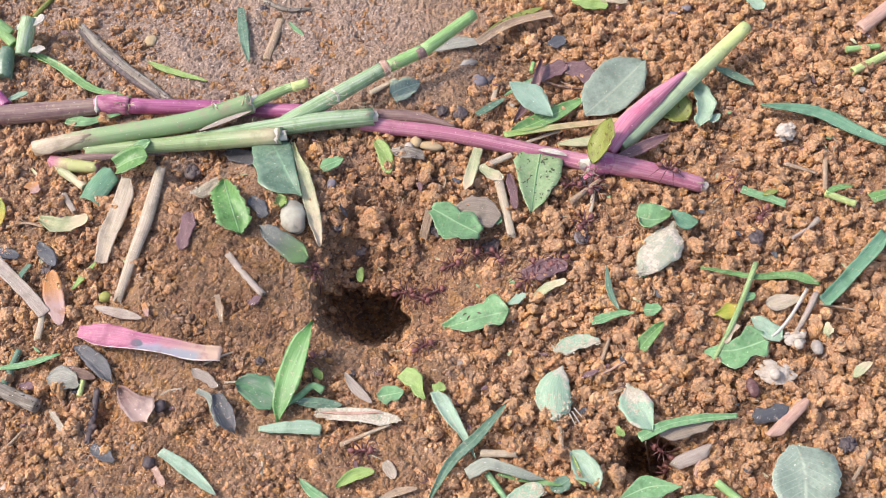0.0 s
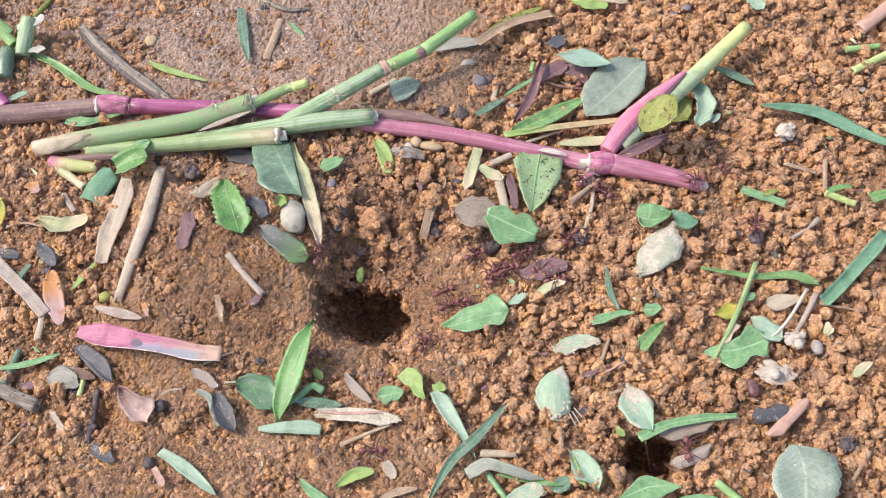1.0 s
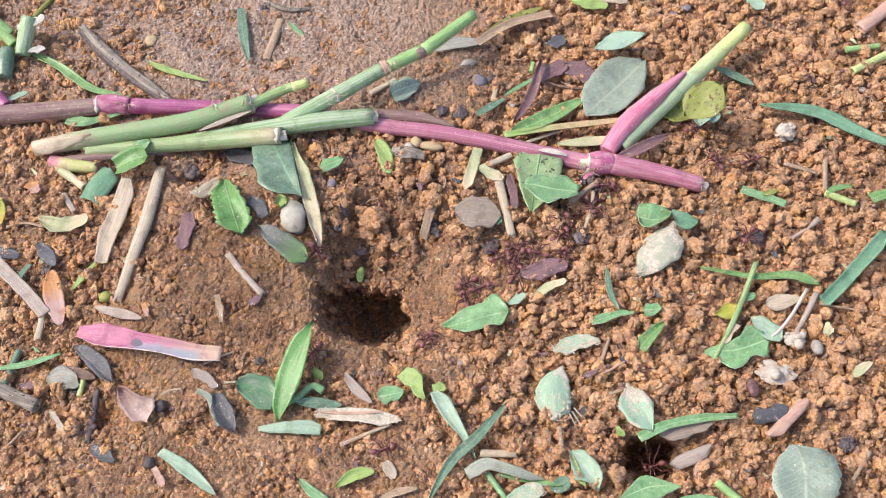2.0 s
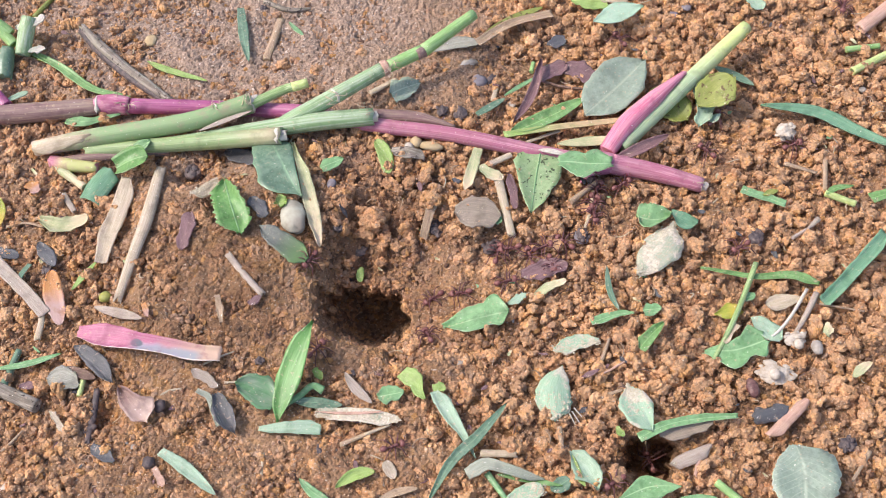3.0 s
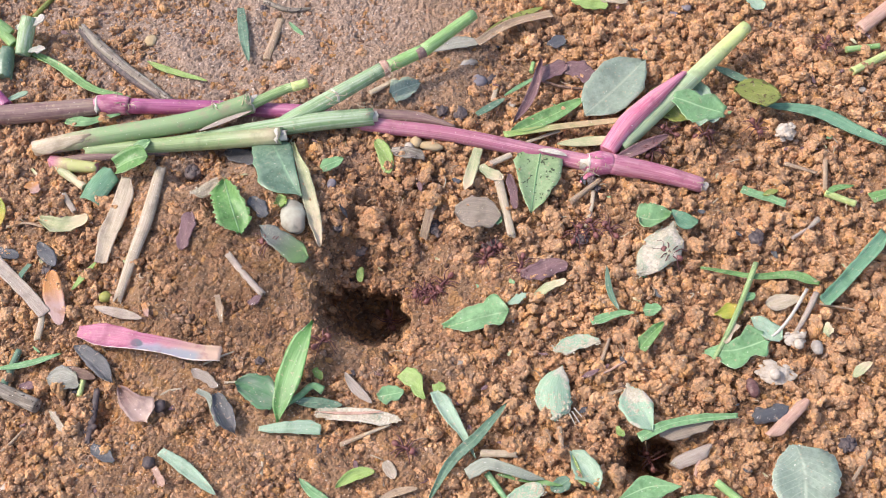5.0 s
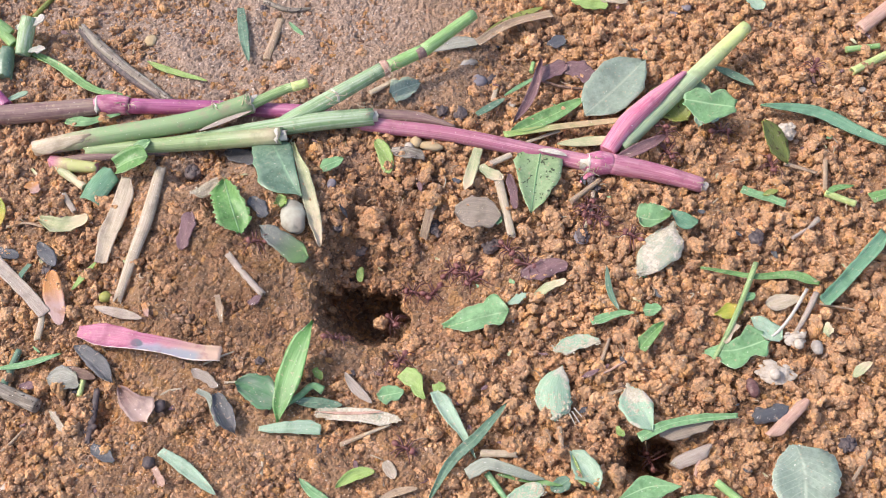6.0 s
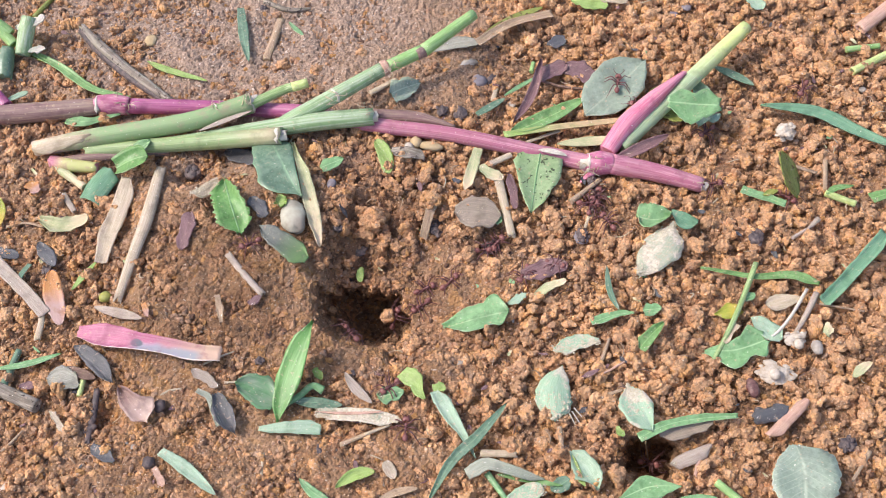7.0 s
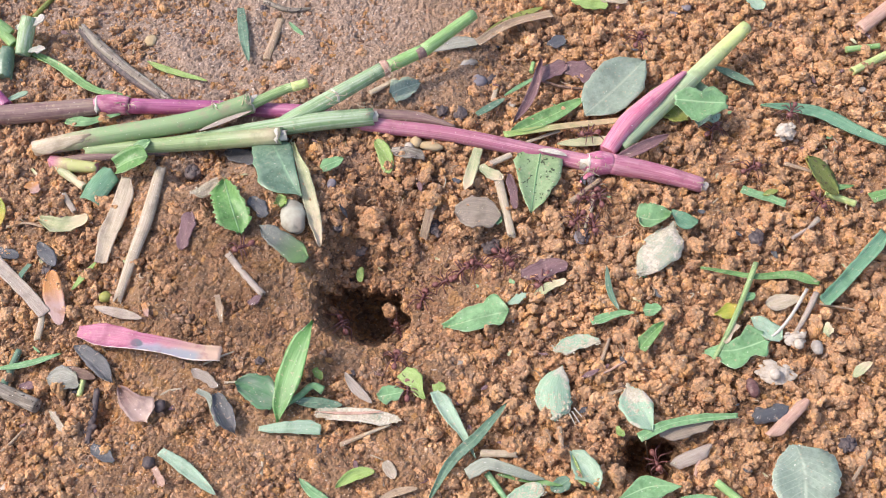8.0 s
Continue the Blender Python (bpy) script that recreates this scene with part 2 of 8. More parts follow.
SOIL = soil("trodden_soil", (0.128, 0.071, 0.040), (0.38, 0.217, 0.119), (0.455, 0.288, 0.172), washed=(0.53, 0.375, 0.278))
CRUMB = soil("soil_crumbs", (0.41, 0.220, 0.116), (0.69, 0.402, 0.216), (0.74, 0.455, 0.260), True)
GRIT = soil("sand_grains", (0.34, 0.19, 0.11), (0.51, 0.30, 0.178), (0.60, 0.42, 0.30), True, pebbly=True)
M = {
    "green": plant("fresh_green", (0.13, 0.26, 0.08), (0.20, 0.34, 0.13), rib=(0.30, 0.48, 0.18)),
    "seedling": plant("smooth_seedling_green", (0.125, 0.285, 0.080), (0.150, 0.315, 0.100), veins=5.0, rough=0.36),
    "seedling_old": plant("dull_seedling_green", (0.115, 0.25, 0.115), (0.19, 0.25, 0.17), veins=3.0, rough=0.36),
    "bright": plant("bright_green", (0.105, 0.245, 0.06), (0.15, 0.3, 0.095), rib=(0.28, 0.44, 0.19)),
    "seagreen": plant("sea_green", (0.120, 0.258, 0.143), (0.184, 0.331, 0.212), veins=16.0),
    "lime": plant("lime_green", (0.248, 0.368, 0.083), (0.331, 0.442, 0.156)),
    "teal": plant("blue_green", (0.11, 0.19, 0.12), (0.17, 0.25, 0.17), rough=0.32, rib=(0.22, 0.36, 0.22)),
    "mint": plant("pale_green", (0.29, 0.42, 0.28), (0.39, 0.5, 0.37), rough=0.45),
    "mint_crust": plant("pale_green_with_dried_soil", (0.28, 0.42, 0.28), (0.36, 0.49, 0.34), crust=(0.60, 0.54, 0.42), crust_from=0.52),
    "light": plant("light_green", (0.155, 0.305, 0.128), (0.22, 0.38, 0.185), rough=0.35, rib=(0.38, 0.54, 0.30)),
    "spotted": plant("spotted_green", (0.221, 0.322, 0.147), (0.285, 0.377, 0.202), spots=(0.05, 0.07, 0.03), rib=(0.36, 0.5, 0.27)),
    "grey": plant("dull_grey_green", (0.23, 0.285, 0.215), (0.28, 0.335, 0.26), rough=0.38, veins=9.0, rib=(0.36, 0.40, 0.30)),
    "pale_grey": plant("silvery_grey_green", (0.230, 0.294, 0.225), (0.294, 0.354, 0.276), rough=0.5, veins=12.0, rib=(0.44, 0.50, 0.38), vein=0.6),
    "olive": plant("olive", (0.20, 0.23, 0.045), (0.28, 0.30, 0.08), spots=(0.10, 0.06, 0.02)),
    "yellow": plant("yellow_green", (0.30, 0.36, 0.04), (0.42, 0.40, 0.07), tip=(0.52, 0.36, 0.07)),
    "papery": plant("white_papery_skin", (0.554, 0.504, 0.420), (0.638, 0.588, 0.504), rough=0.55),
    "cream": plant("bleached_straw", (0.437, 0.344, 0.227), (0.529, 0.445, 0.328), rough=0.6),
    "crust": plant("leaf_under_dried_soil", (0.353, 0.403, 0.277), (0.437, 0.437, 0.336), crust=(0.68, 0.60, 0.47)),
    "tan": plant("dry_straw", (0.30, 0.20, 0.12), (0.46, 0.34, 0.23), rough=0.65),
    "greytan": plant("weathered_straw", (0.4, 0.315, 0.225), (0.54, 0.46, 0.35), rough=0.65),
    "straw_green": plant("half_dry_blade", (0.24, 0.38, 0.10), (0.32, 0.42, 0.14), tip=(0.50, 0.36, 0.20), tip_at=(0.15, 0.55)),
    "beige_blade": plant("yellowing_blade", (0.34, 0.40, 0.20), (0.55, 0.50, 0.30), tip=(0.66, 0.52, 0.34)),
    "brown": plant("brown_dead_leaf", (0.15, 0.085, 0.06), (0.24, 0.15, 0.11), rough=0.6),
    "pinkbrown": plant("pinkish_brown_dead_leaf", (0.23, 0.135, 0.115), (0.36, 0.235, 0.20), tip=(0.46, 0.33, 0.28), tip_at=(0.35, 0.8), veins=10.0, rough=0.5),
    "purple": plant("purple_brown_dead_leaf", (0.15, 0.08, 0.085), (0.24, 0.14, 0.14), rough=0.6),
    "mauve": plant("mauve_dry_strip", (0.34, 0.262, 0.208), (0.45, 0.382, 0.315), rough=0.55),
    "slate": plant("dark_slate_dead_leaf", (0.075, 0.075, 0.085), (0.115, 0.115, 0.115), rough=0.4),
    "slate_green": plant("dark_grey_green_dead_leaf", (0.12, 0.13, 0.11), (0.18, 0.19, 0.16), tip=(0.17, 0.28, 0.10), rough=0.45),
    "dun": plant("dun_dead_leaf", (0.25, 0.195, 0.145), (0.33, 0.27, 0.21), rough=0.6),
    "ash": plant("grey_dead_leaf", (0.26, 0.25, 0.20), (0.38, 0.37, 0.31), rough=0.6),
    "orange": plant("orange_petal", (0.50, 0.20, 0.06), (0.55, 0.28, 0.10), tip=(0.46, 0.30, 0.26), tip_at=(0.4, 0.7)),
    "rose": plant("pinkish_straw", (0.470, 0.269, 0.193), (0.554, 0.370, 0.286), rough=0.55),
    "runner_dull": plant("dull_mauve_runner", (0.225, 0.125, 0.12), (0.315, 0.225, 0.175), veins=14.0, rough=0.45),
    "runner_pink": plant("magenta_runner", (0.33, 0.07, 0.19), (0.44, 0.16, 0.27), veins=12.0, rough=0.38),
    "runner_rose": plant("rose_runner", (0.42, 0.135, 0.205), (0.53, 0.27, 0.31), veins=12.0, rough=0.38),
    "node": plant("pale_node_skin", (0.42, 0.1, 0.21), (0.55, 0.27, 0.32), veins=8.0, rough=0.5),
    "stem": plant("green_culm", (0.20, 0.32, 0.10), (0.40, 0.50, 0.26), veins=16.0, rough=0.42),
    "stem_cream": plant("culm_drying_at_base", (0.570, 0.432, 0.294), (0.626, 0.515, 0.386), tip=(0.25, 0.36, 0.17), tip_at=(0.16, 0.40), veins=14.0),
    "stem_mint": plant("frosted_green_culm", (0.221, 0.350, 0.156), (0.423, 0.506, 0.350), veins=16.0, rough=0.45),
    "stem_lime": plant("young_green_culm", (0.25, 0.43, 0.14), (0.34, 0.51, 0.22), veins=12.0),
    "stem_yellow": plant("pale_yellow_green_culm", (0.460, 0.552, 0.184), (0.534, 0.607, 0.276), veins=12.0),
    "stem_ragged": plant("culm_browning_at_the_end", (0.26, 0.36, 0.15), (0.34, 0.42, 0.22), tip=(0.44, 0.37, 0.23), tip_at=(0.72, 1.0), veins=14.0),
    "sheath_pink": plant("pink_sheath", (0.62, 0.17, 0.27), (0.66, 0.31, 0.37), veins=14.0, rough=0.42),
    "shoot_skin": plant("mint_shoot_turning_yellow", (0.368, 0.478, 0.276), (0.442, 0.534, 0.331), tip=(0.60, 0.66, 0.26), tip_at=(0.5, 0.85), veins=12.0),
    "stained_sheath": plant("stained_pink_sheath", (0.46, 0.125, 0.225), (0.52, 0.235, 0.3), tip=(0.58, 0.40, 0.29), tip_at=(0.55, 0.92), blot=((0.30, 0.37, 0.42), 0.44, 0.86)),
    "pale_mint": plant("bleached_mint", (0.294, 0.437, 0.311), (0.361, 0.487, 0.370), rough=0.45),
    "taupe": plant("grey_mauve_dry_blade", (0.28, 0.3, 0.225), (0.355, 0.375, 0.295), rough=0.4, veins=18.0),
    "pinkyellow": plant("pink_stub_yellowing", (0.52, 0.16, 0.24), (0.56, 0.30, 0.30), tip=(0.50, 0.50, 0.20), tip_at=(0.2, 0.5)),
    "bark": plant("weathered_bark", (0.19, 0.155, 0.12), (0.375, 0.335, 0.275), rough=0.8, veins=7.0, spots=(0.05, 0.035, 0.03)),
    "dried": plain("cream_dried_soil", (0.56, 0.51, 0.39), (0.44, 0.37, 0.26), 0.0015, 0.8, 0.0004),
    "char": plain("dark_humus", (0.045, 0.036, 0.04), (0.14, 0.10, 0.09), 0.0015, 0.55, 0.0008),
    "yellow_stone": plain("yellowish_stone", (0.42, 0.30, 0.15), (0.52, 0.40, 0.24), 0.004, 0.7, 0.0005),
    "blue_stone": plain("bluish_stone", (0.16, 0.14, 0.15), (0.27, 0.24, 0.26), 0.004, 0.6, 0.0005),
    "stone": plain("grey_stone", (0.26, 0.22, 0.18), (0.42, 0.38, 0.33), 0.004, 0.6, 0.0004),
    "two_tone": plain("cream_and_grey_stone", (0.44, 0.43, 0.34), (0.27, 0.23, 0.18), 0.009, 0.7, 0.0004),
    "moss_seed": plain("yellow_green_seed_coat", (0.30, 0.30, 0.06), (0.22, 0.22, 0.06), 0.002, 0.5, 0.0002),
    "quartz": plain("white_crumbly_stone", (0.56, 0.50, 0.42), (0.40, 0.32, 0.24), 0.002, 0.6, 0.0008),
    "seed": plain("dark_red_seed_coat", (0.09, 0.035, 0.034), (0.19, 0.10, 0.085), 0.0012, 0.5, 0.0003),
    "ant": plain("reddish_brown_chitin", (0.15, 0.050, 0.050), (0.23, 0.090, 0.075), 0.0012, 0.45, 0.00008),
    "ant_dark": plain("dark_chitin", (0.10, 0.034, 0.038), (0.16, 0.060, 0.055), 0.0012, 0.45, 0.00008),
}


# ---- makers ----
# ---- relief of the ground, millimetres in and out ----
HOLE, SMALL_HOLE = (-25.6, -23.6, 17.6, 13.6), (64.2, -75.0, 10.8, 8.2)


PITS = [(-104.6, -61.8, 5, 5), (-76.5, 12.1, 5, 6), (-88.1, 28.7, 6, 5), (-4.7, 10.1, 5, 4), (-145.3, 67.1, 7, 4), (-74.5, 38.1, 6, 4), (-28.1, 2.9, 4, 4), (16.2, 1.3, 4, 3), (81.1, -41.6, 4, 3), (-157.0, 68.1, 5, 4), (-109.6, 8.2, 6, 3), (-42.4, -12.0, 4, 4), (-37.4, -0.5, 4, 4)]


def lattice(ix, iy, seed):
    v = np.sin(ix * 127.1 + iy * 311.7 + seed * 74.7) * 43758.5453
    return v - np.floor(v)


def soft_noise(x, y, size, seed):
    """Smooth noise from -1 to 1, with lumps of that size."""
    u, v = np.asarray(x) / size + 917.3, np.asarray(y) / size + 411.9
    iu, iv = np.floor(u), np.floor(v)
    fu, fv = u - iu, v - iv
    fu, fv = fu * fu * (3 - 2 * fu), fv * fv * (3 - 2 * fv)
    low = lattice(iu, iv, seed) * (1 - fu) + lattice(iu + 1, iv, seed) * fu
    high = lattice(iu, iv + 1, seed) * (1 - fu) + lattice(iu + 1, iv + 1, seed) * fu
    return (low * (1 - fv) + high * fv) * 2 - 1


def step(a, b, v):
    k = np.clip((v - a) / (b - a), 0, 1)
    return k * k * (3 - 2 * k)


def shafts(x, y):
    """Depth of the two nest holes under the soil, the larger first, and how far inside them a place lies."""
    wob = 0.15 * soft_noise(x, y, 7, 8) + 0.10 * soft_noise(x, y, 3, 9)
    r = np.hypot((x - HOLE[0]) / HOLE[2], (y - HOLE[1]) / HOLE[3]) + wob
    s = np.hypot((x - SMALL_HOLE[0]) / SMALL_HOLE[2], (y - SMALL_HOLE[1]) / SMALL_HOLE[3]) + 1.4 * wob
    return 29.0 * (1 - step(0.80, 1.03, r)), 26.0 * (1 - step(0.62, 1.04, s)), np.minimum(r, s)


def relief(x, y):
    """Height of the trodden soil under the crumbs."""
    x, y = np.asarray(x, float), np.asarray(y, float)
    z = 1.2 * soft_noise(x, y, 38, 3) + 0.6 * soft_noise(x, y, 15, 5)
    z = z * np.exp(-(x / 400) ** 2 - (y / 400) ** 2)
    # compact bank beside the nest entrance, and the rough slope behind it
    z = z + 7.5 * np.exp(-np.where(x < -72, ((x + 72) / 34) ** 4, ((x + 72) / 40) ** 6) - ((y + 8) / 34) ** 4) * step(0.95, 1.12, np.hypot((x + 18) / 20.8, (y + 14) / 30.0) + 0.06 * soft_noise(x, y, 6, 75))
    z = z + 5.0 * step(-4, 30, y) * np.exp(-((x + 22) / 46) ** 4 - ((y - 40) / 45) ** 4)
    # funnel, worn path out of it, shaft
    cup = np.hypot((x + 19) / np.where(x < -19, 19.6, 27.0), (y + 16) / np.where((x < -19) & (y > -16), 18.0, 22.0)) + 0.05 * soft_noise(x, y, 8, 77)
    z = z - 9.5 * np.exp(-cup ** np.where(x < -19, 9, 3))
    broken = np.exp(-((x + 24) / 24) ** 4 - ((y - 14) / 20) ** 4)
    z = z + broken * (3.6 * soft_noise(x, y, 9, 71) + 2.2 * soft_noise(x, y, 4.2, 73) - 1.0)
    z = z - 3.0 * np.exp(-((x - 12) / 34) ** 2 - ((y + 12 - 0.25 * x) / 14) ** 2)
    # crevices under litter and between clods
    for cx, cy, size, depth in PITS:
        z = z - depth * np.exp(-np.hypot(x - cx, y - cy) ** 3 / size ** 3)
    deep, small, _ = shafts(x, y)
    return z - 3.0 * np.exp(-((x - 63) / 17) ** 2 - ((y + 72) / 14) ** 2) - deep - small


def ground_at(x, y):
    """Metres in and out."""
    return float(relief(x * 1000, y * 1000)) / 1000


def part(name, bm, material, parent, label="", craggy=False):
    if not craggy and not any(f.smooth for f in bm.faces):
        for f in bm.faces:
            f.smooth = True
    mesh = bpy.data.meshes.new(name)
    bm.to_mesh(mesh)
    bm.free()
    mesh.materials.append(material)
    ob = new(name, mesh)
    ob.parent = parent
    return tagged(ob, label)


def lifted(points):
    """Points (x, y, height over the soil), all in millimetres, as places in metres."""
    return [Vector((x / 1000, y / 1000, ground_at(x / 1000, y / 1000) + h / 1000)) for x, y, h in points]


def eased(i, n):
    """Steps that crowd towards both ends."""
    return 0.4 * i / n + 0.6 * (1 - math.cos(math.pi * i / n)) / 2


def smooth_line(points, n, crowd=False):
    """n + 1 places along a soft curve through the points."""
    p = [2 * points[0] - points[1], *points, 2 * points[-1] - points[-2]]
    out = []
    for i in range(n + 1):
        s = (eased(i, n) if crowd else i / n) * (len(points) - 1)
        k = min(int(s), len(points) - 2)
        t = s - k
        a, b, c, d = p[k:k + 4]
        out.append(0.5 * (2 * b + (c - a) * t + (2 * a - 5 * b + 4 * c - d) * t * t + (3 * b - a - 3 * c + d) * t ** 3))
    return out


def tube(bm, line, radii, segments=10, hollow=False, squash=1.0, rag=0.0, rng=None):
    """A round stem along the line; radii run along it in even steps."""
    uv = bm.loops.layers.uv.verify()
    n = len(line) - 1
    rings, side = [], None
    for i, p in enumerate(line):
        along = (line[min(i + 1, n)] - line[max(i - 1, 0)]).normalized()
        side = (along.cross(Vector((0, 0, 1))) if side is None else side - along * side.dot(along)).normalized()
        up = side.cross(along)
        s = i / n * (len(radii) - 1)
        k = min(int(s), len(radii) - 2)
        r = radii[k] * (1 - s + k) + radii[k + 1] * (s - k)
        ring = []
        for j in range(segments):
            a = 2 * math.pi * j / segments
            push = along * (rng.uniform(-rag, rag) if rng and i in (0, n) else 0)
            ring.append(bm.verts.new(p + push + r * (math.cos(a) * side + math.sin(a) * squash * up)))
        rings.append(ring)
    for i in range(n):
        for j in range(segments):
            k = (j + 1) % segments
            f = bm.faces.new((rings[i][j], rings[i][k], rings[i + 1][k], rings[i + 1][j]))
            f.smooth = True
            for loop, (a, b) in zip(f.loops, ((i, j), (i, j + 1), (i + 1, j + 1), (i + 1, j))):
                loop[uv].uv = (a / n, b / segments)
    for ring, inward in ((rings[0], 1), (rings[-1], -1)):
        if not hollow:
            bm.faces.new(ring if inward < 0 else ring[::-1])
            continue
        mid = sum((v.co for v in ring), Vector()) / segments
        at = 0 if inward > 0 else n
        deep = (line[at + inward] - line[at]).normalized() * (ring[0].co - mid).length
        lip = [bm.verts.new(mid + (v.co - mid) * 0.72) for v in ring]
        well = [bm.verts.new(mid + (v.co - mid) * 0.60 + deep) for v in ring]
        for j in range(segments):
            k = (j + 1) % segments
            for a, b in ((ring, lip), (lip, well)):
                quad = (a[j], a[k], b[k], b[j])
                bm.faces.new(quad if inward < 0 else quad[::-1])
        bm.faces.new(well if inward < 0 else well[::-1])
    return bm


def half_width(shape, u, side, rng_phase):
    """Half the width of a leaf, as a share of its greatest, at u along it."""
    u = min(max(u, 0.0), 1.0)
    if isinstance(shape, tuple):
        # half widths of a cut or bitten leaf at even steps along it, one row for each side
        marks = shape[0 if side > 0 else 1]
        k = min(int(u * (len(marks) - 1)), len(marks) - 2)
        t = u * (len(marks) - 1) - k
        a, b, c, d = (marks[min(max(i, 0), len(marks) - 1)] for i in (k - 1, k, k + 1, k + 2))
        return max(0.02, b + 0.5 * t * (c - a + t * (2 * a - 5 * b + 4 * c - d + t * (3 * b - a - 3 * c + d))))
    if shape == "blade":
        return min(1.0, 0.62 + 0.9 * u) * (1 - u ** 3.2) ** 0.75
    if shape == "lance":
        return max(math.sin(math.pi * u), 0) ** 0.62
    if shape == "oval":
        return max(1 - abs(2 * u - 1) ** 2.3, 0) ** 0.52
    if shape == "ovate":
        return max(math.sin(math.pi * u ** 0.72), 0) ** 0.72
    if shape == "cut":
        marks = [0.45 + 0.4 * math.sin(rng_phase + side), 1.0, 0.8 + 0.2 * math.sin(2 * rng_phase + side), 0.62 + 0.3 * math.sin(3 * rng_phase - side), 0.14]
        k = min(int(u * 4), 3)
        return marks[k] + (marks[k + 1] - marks[k]) * (u * 4 - k)
    if shape == "sheath":
        return min(1.0, 0.4 + 2.6 * u) * (1 - 0.28 * u) + 0.03 * math.sin(11 * u + rng_phase)
    if shape == "square":
        return (0.78 + 0.22 * min(1, 4 * u)) * (1 - 0.5 * max(0, (u - 0.8) / 0.2) ** 2.5) + (0.06 * math.sin(4 * u) if side > 0 else 0)
    if shape == "torn":
        w = max(1 - abs(2 * u - 1) ** 3, 0) ** 0.45
        return w * (0.86 + 0.14 * math.sin(9 * u + rng_phase + side) + 0.08 * math.sin(23 * u + 2 * rng_phase - side))
    return 1.0 - 0.10 * u + 0.05 * math.sin(7 * u + rng_phase + 2 * side)


def leaf_sheet(line, width, shape, seed, camber=0.12, roll=0.0, thick=0.0003, rag=0.07, curl=0.0, along_steps=18, lie=0.7):
    """A thin leaf along the line, cupped across it, with two faces and an edge."""
    rng = random.Random(seed)
    phase = rng.uniform(0, 6)
    bm = bmesh.new()
    uv = bm.loops.layers.uv.verify()
    n, m, w = along_steps, 8, width / 2
    length = sum(((b - a).length for a, b in zip(line, line[1:])), 0.0)
    origin = line[0].copy()
    ends = [(rng.uniform(-1, 1) * rag * w, rng.uniform(-1, 1) * rag * w) for _ in range(m + 1)]
    bend = 0.0 if isinstance(shape, tuple) else rng.uniform(-0.035, 0.035) * length
    top, low, crest = [], [], []
    for i, p in enumerate(line):
        u = eased(i, n)
        along = (line[min(i + 1, n)] - line[max(i - 1, 0)]).normalized()
        flat = Vector((along.y, -along.x, 0)).normalized()
        rise = ground_at(*(p + flat * w).xy) - ground_at(*(p - flat * w).xy)
        rise = max(-0.8, min(0.8, rise / (2 * w))) * lie
        side = Vector((flat.x, flat.y, rise)).normalized()
        normal = side.cross(along).normalized()
        turn = Matrix.Rotation(radians(roll), 3, along)
        side, normal = turn @ side, turn @ normal
        a, b = [], []
        for j in range(m + 1):
            v = 2 * j / m - 1
            wide = w * half_width(shape, 0.003 + 0.994 * u, 1 if v > 0 else -1, phase)
            wide *= 1 + (0.02 if isinstance(shape, tuple) else 0.09) * math.sin(4.3 * u + phase + 2.1 * (v > 0))
            wide *= 1 + (rng.uniform(-rag, rag) if abs(v) == 1 else 0)
            lift = camber * w * v * v + 0.05 * w * math.sin(5 * u + phase + 3 * v) + curl * length * (u - 0.4) ** 2
            shove = along * (ends[j][0] if i == 0 else ends[j][1] if i == n else 0)
            q = p - origin + side * (v * wide + bend * math.sin(math.pi * u)) + normal * lift + shove
            a.append(bm.verts.new(q + normal * thick * (0.5 + 0.3 * math.exp(-(v / 0.12) ** 2))))
            b.append(bm.verts.new(q - normal * thick * 0.5))
        top.append(a)
        low.append(b)
        crest.append(a[m // 2].co + normal * 0.0001)

    def face(verts, marks):
        f = bm.faces.new(verts)
        f.smooth = True
        for loop, mark in zip(f.loops, marks):
            loop[uv].uv = mark

    for i in range(n):
        for j in range(m):
            s, t = eased(i, n), eased(i + 1, n)
            marks = [(s, j / m), (s, (j + 1) / m), (t, (j + 1) / m), (t, j / m)]
            face((top[i][j], top[i][j + 1], top[i + 1][j + 1], top[i + 1][j]), marks)
            face((low[i][j], low[i + 1][j], low[i + 1][j + 1], low[i][j + 1]), [marks[k] for k in (0, 3, 2, 1)])
        for j in (0, m):
            marks = [(i / n, j / m), ((i + 1) / n, j / m)] * 2
            quad = (top[i][j], top[i + 1][j], low[i + 1][j], low[i][j])
            face(quad if j == 0 else quad[::-1], (marks[0], marks[1], marks[1], marks[0]) if j == 0 else (marks[0], marks[1], marks[1], marks[0])[::-1])
    for i in (0, n):
        for j in range(m):
            quad = (top[i][j], low[i][j], low[i][j + 1], top[i][j + 1])
            face(quad if i == 0 else quad[::-1], [(i / n, j / m)] * 4)
    return bm, origin, crest


SERIAL = [0]


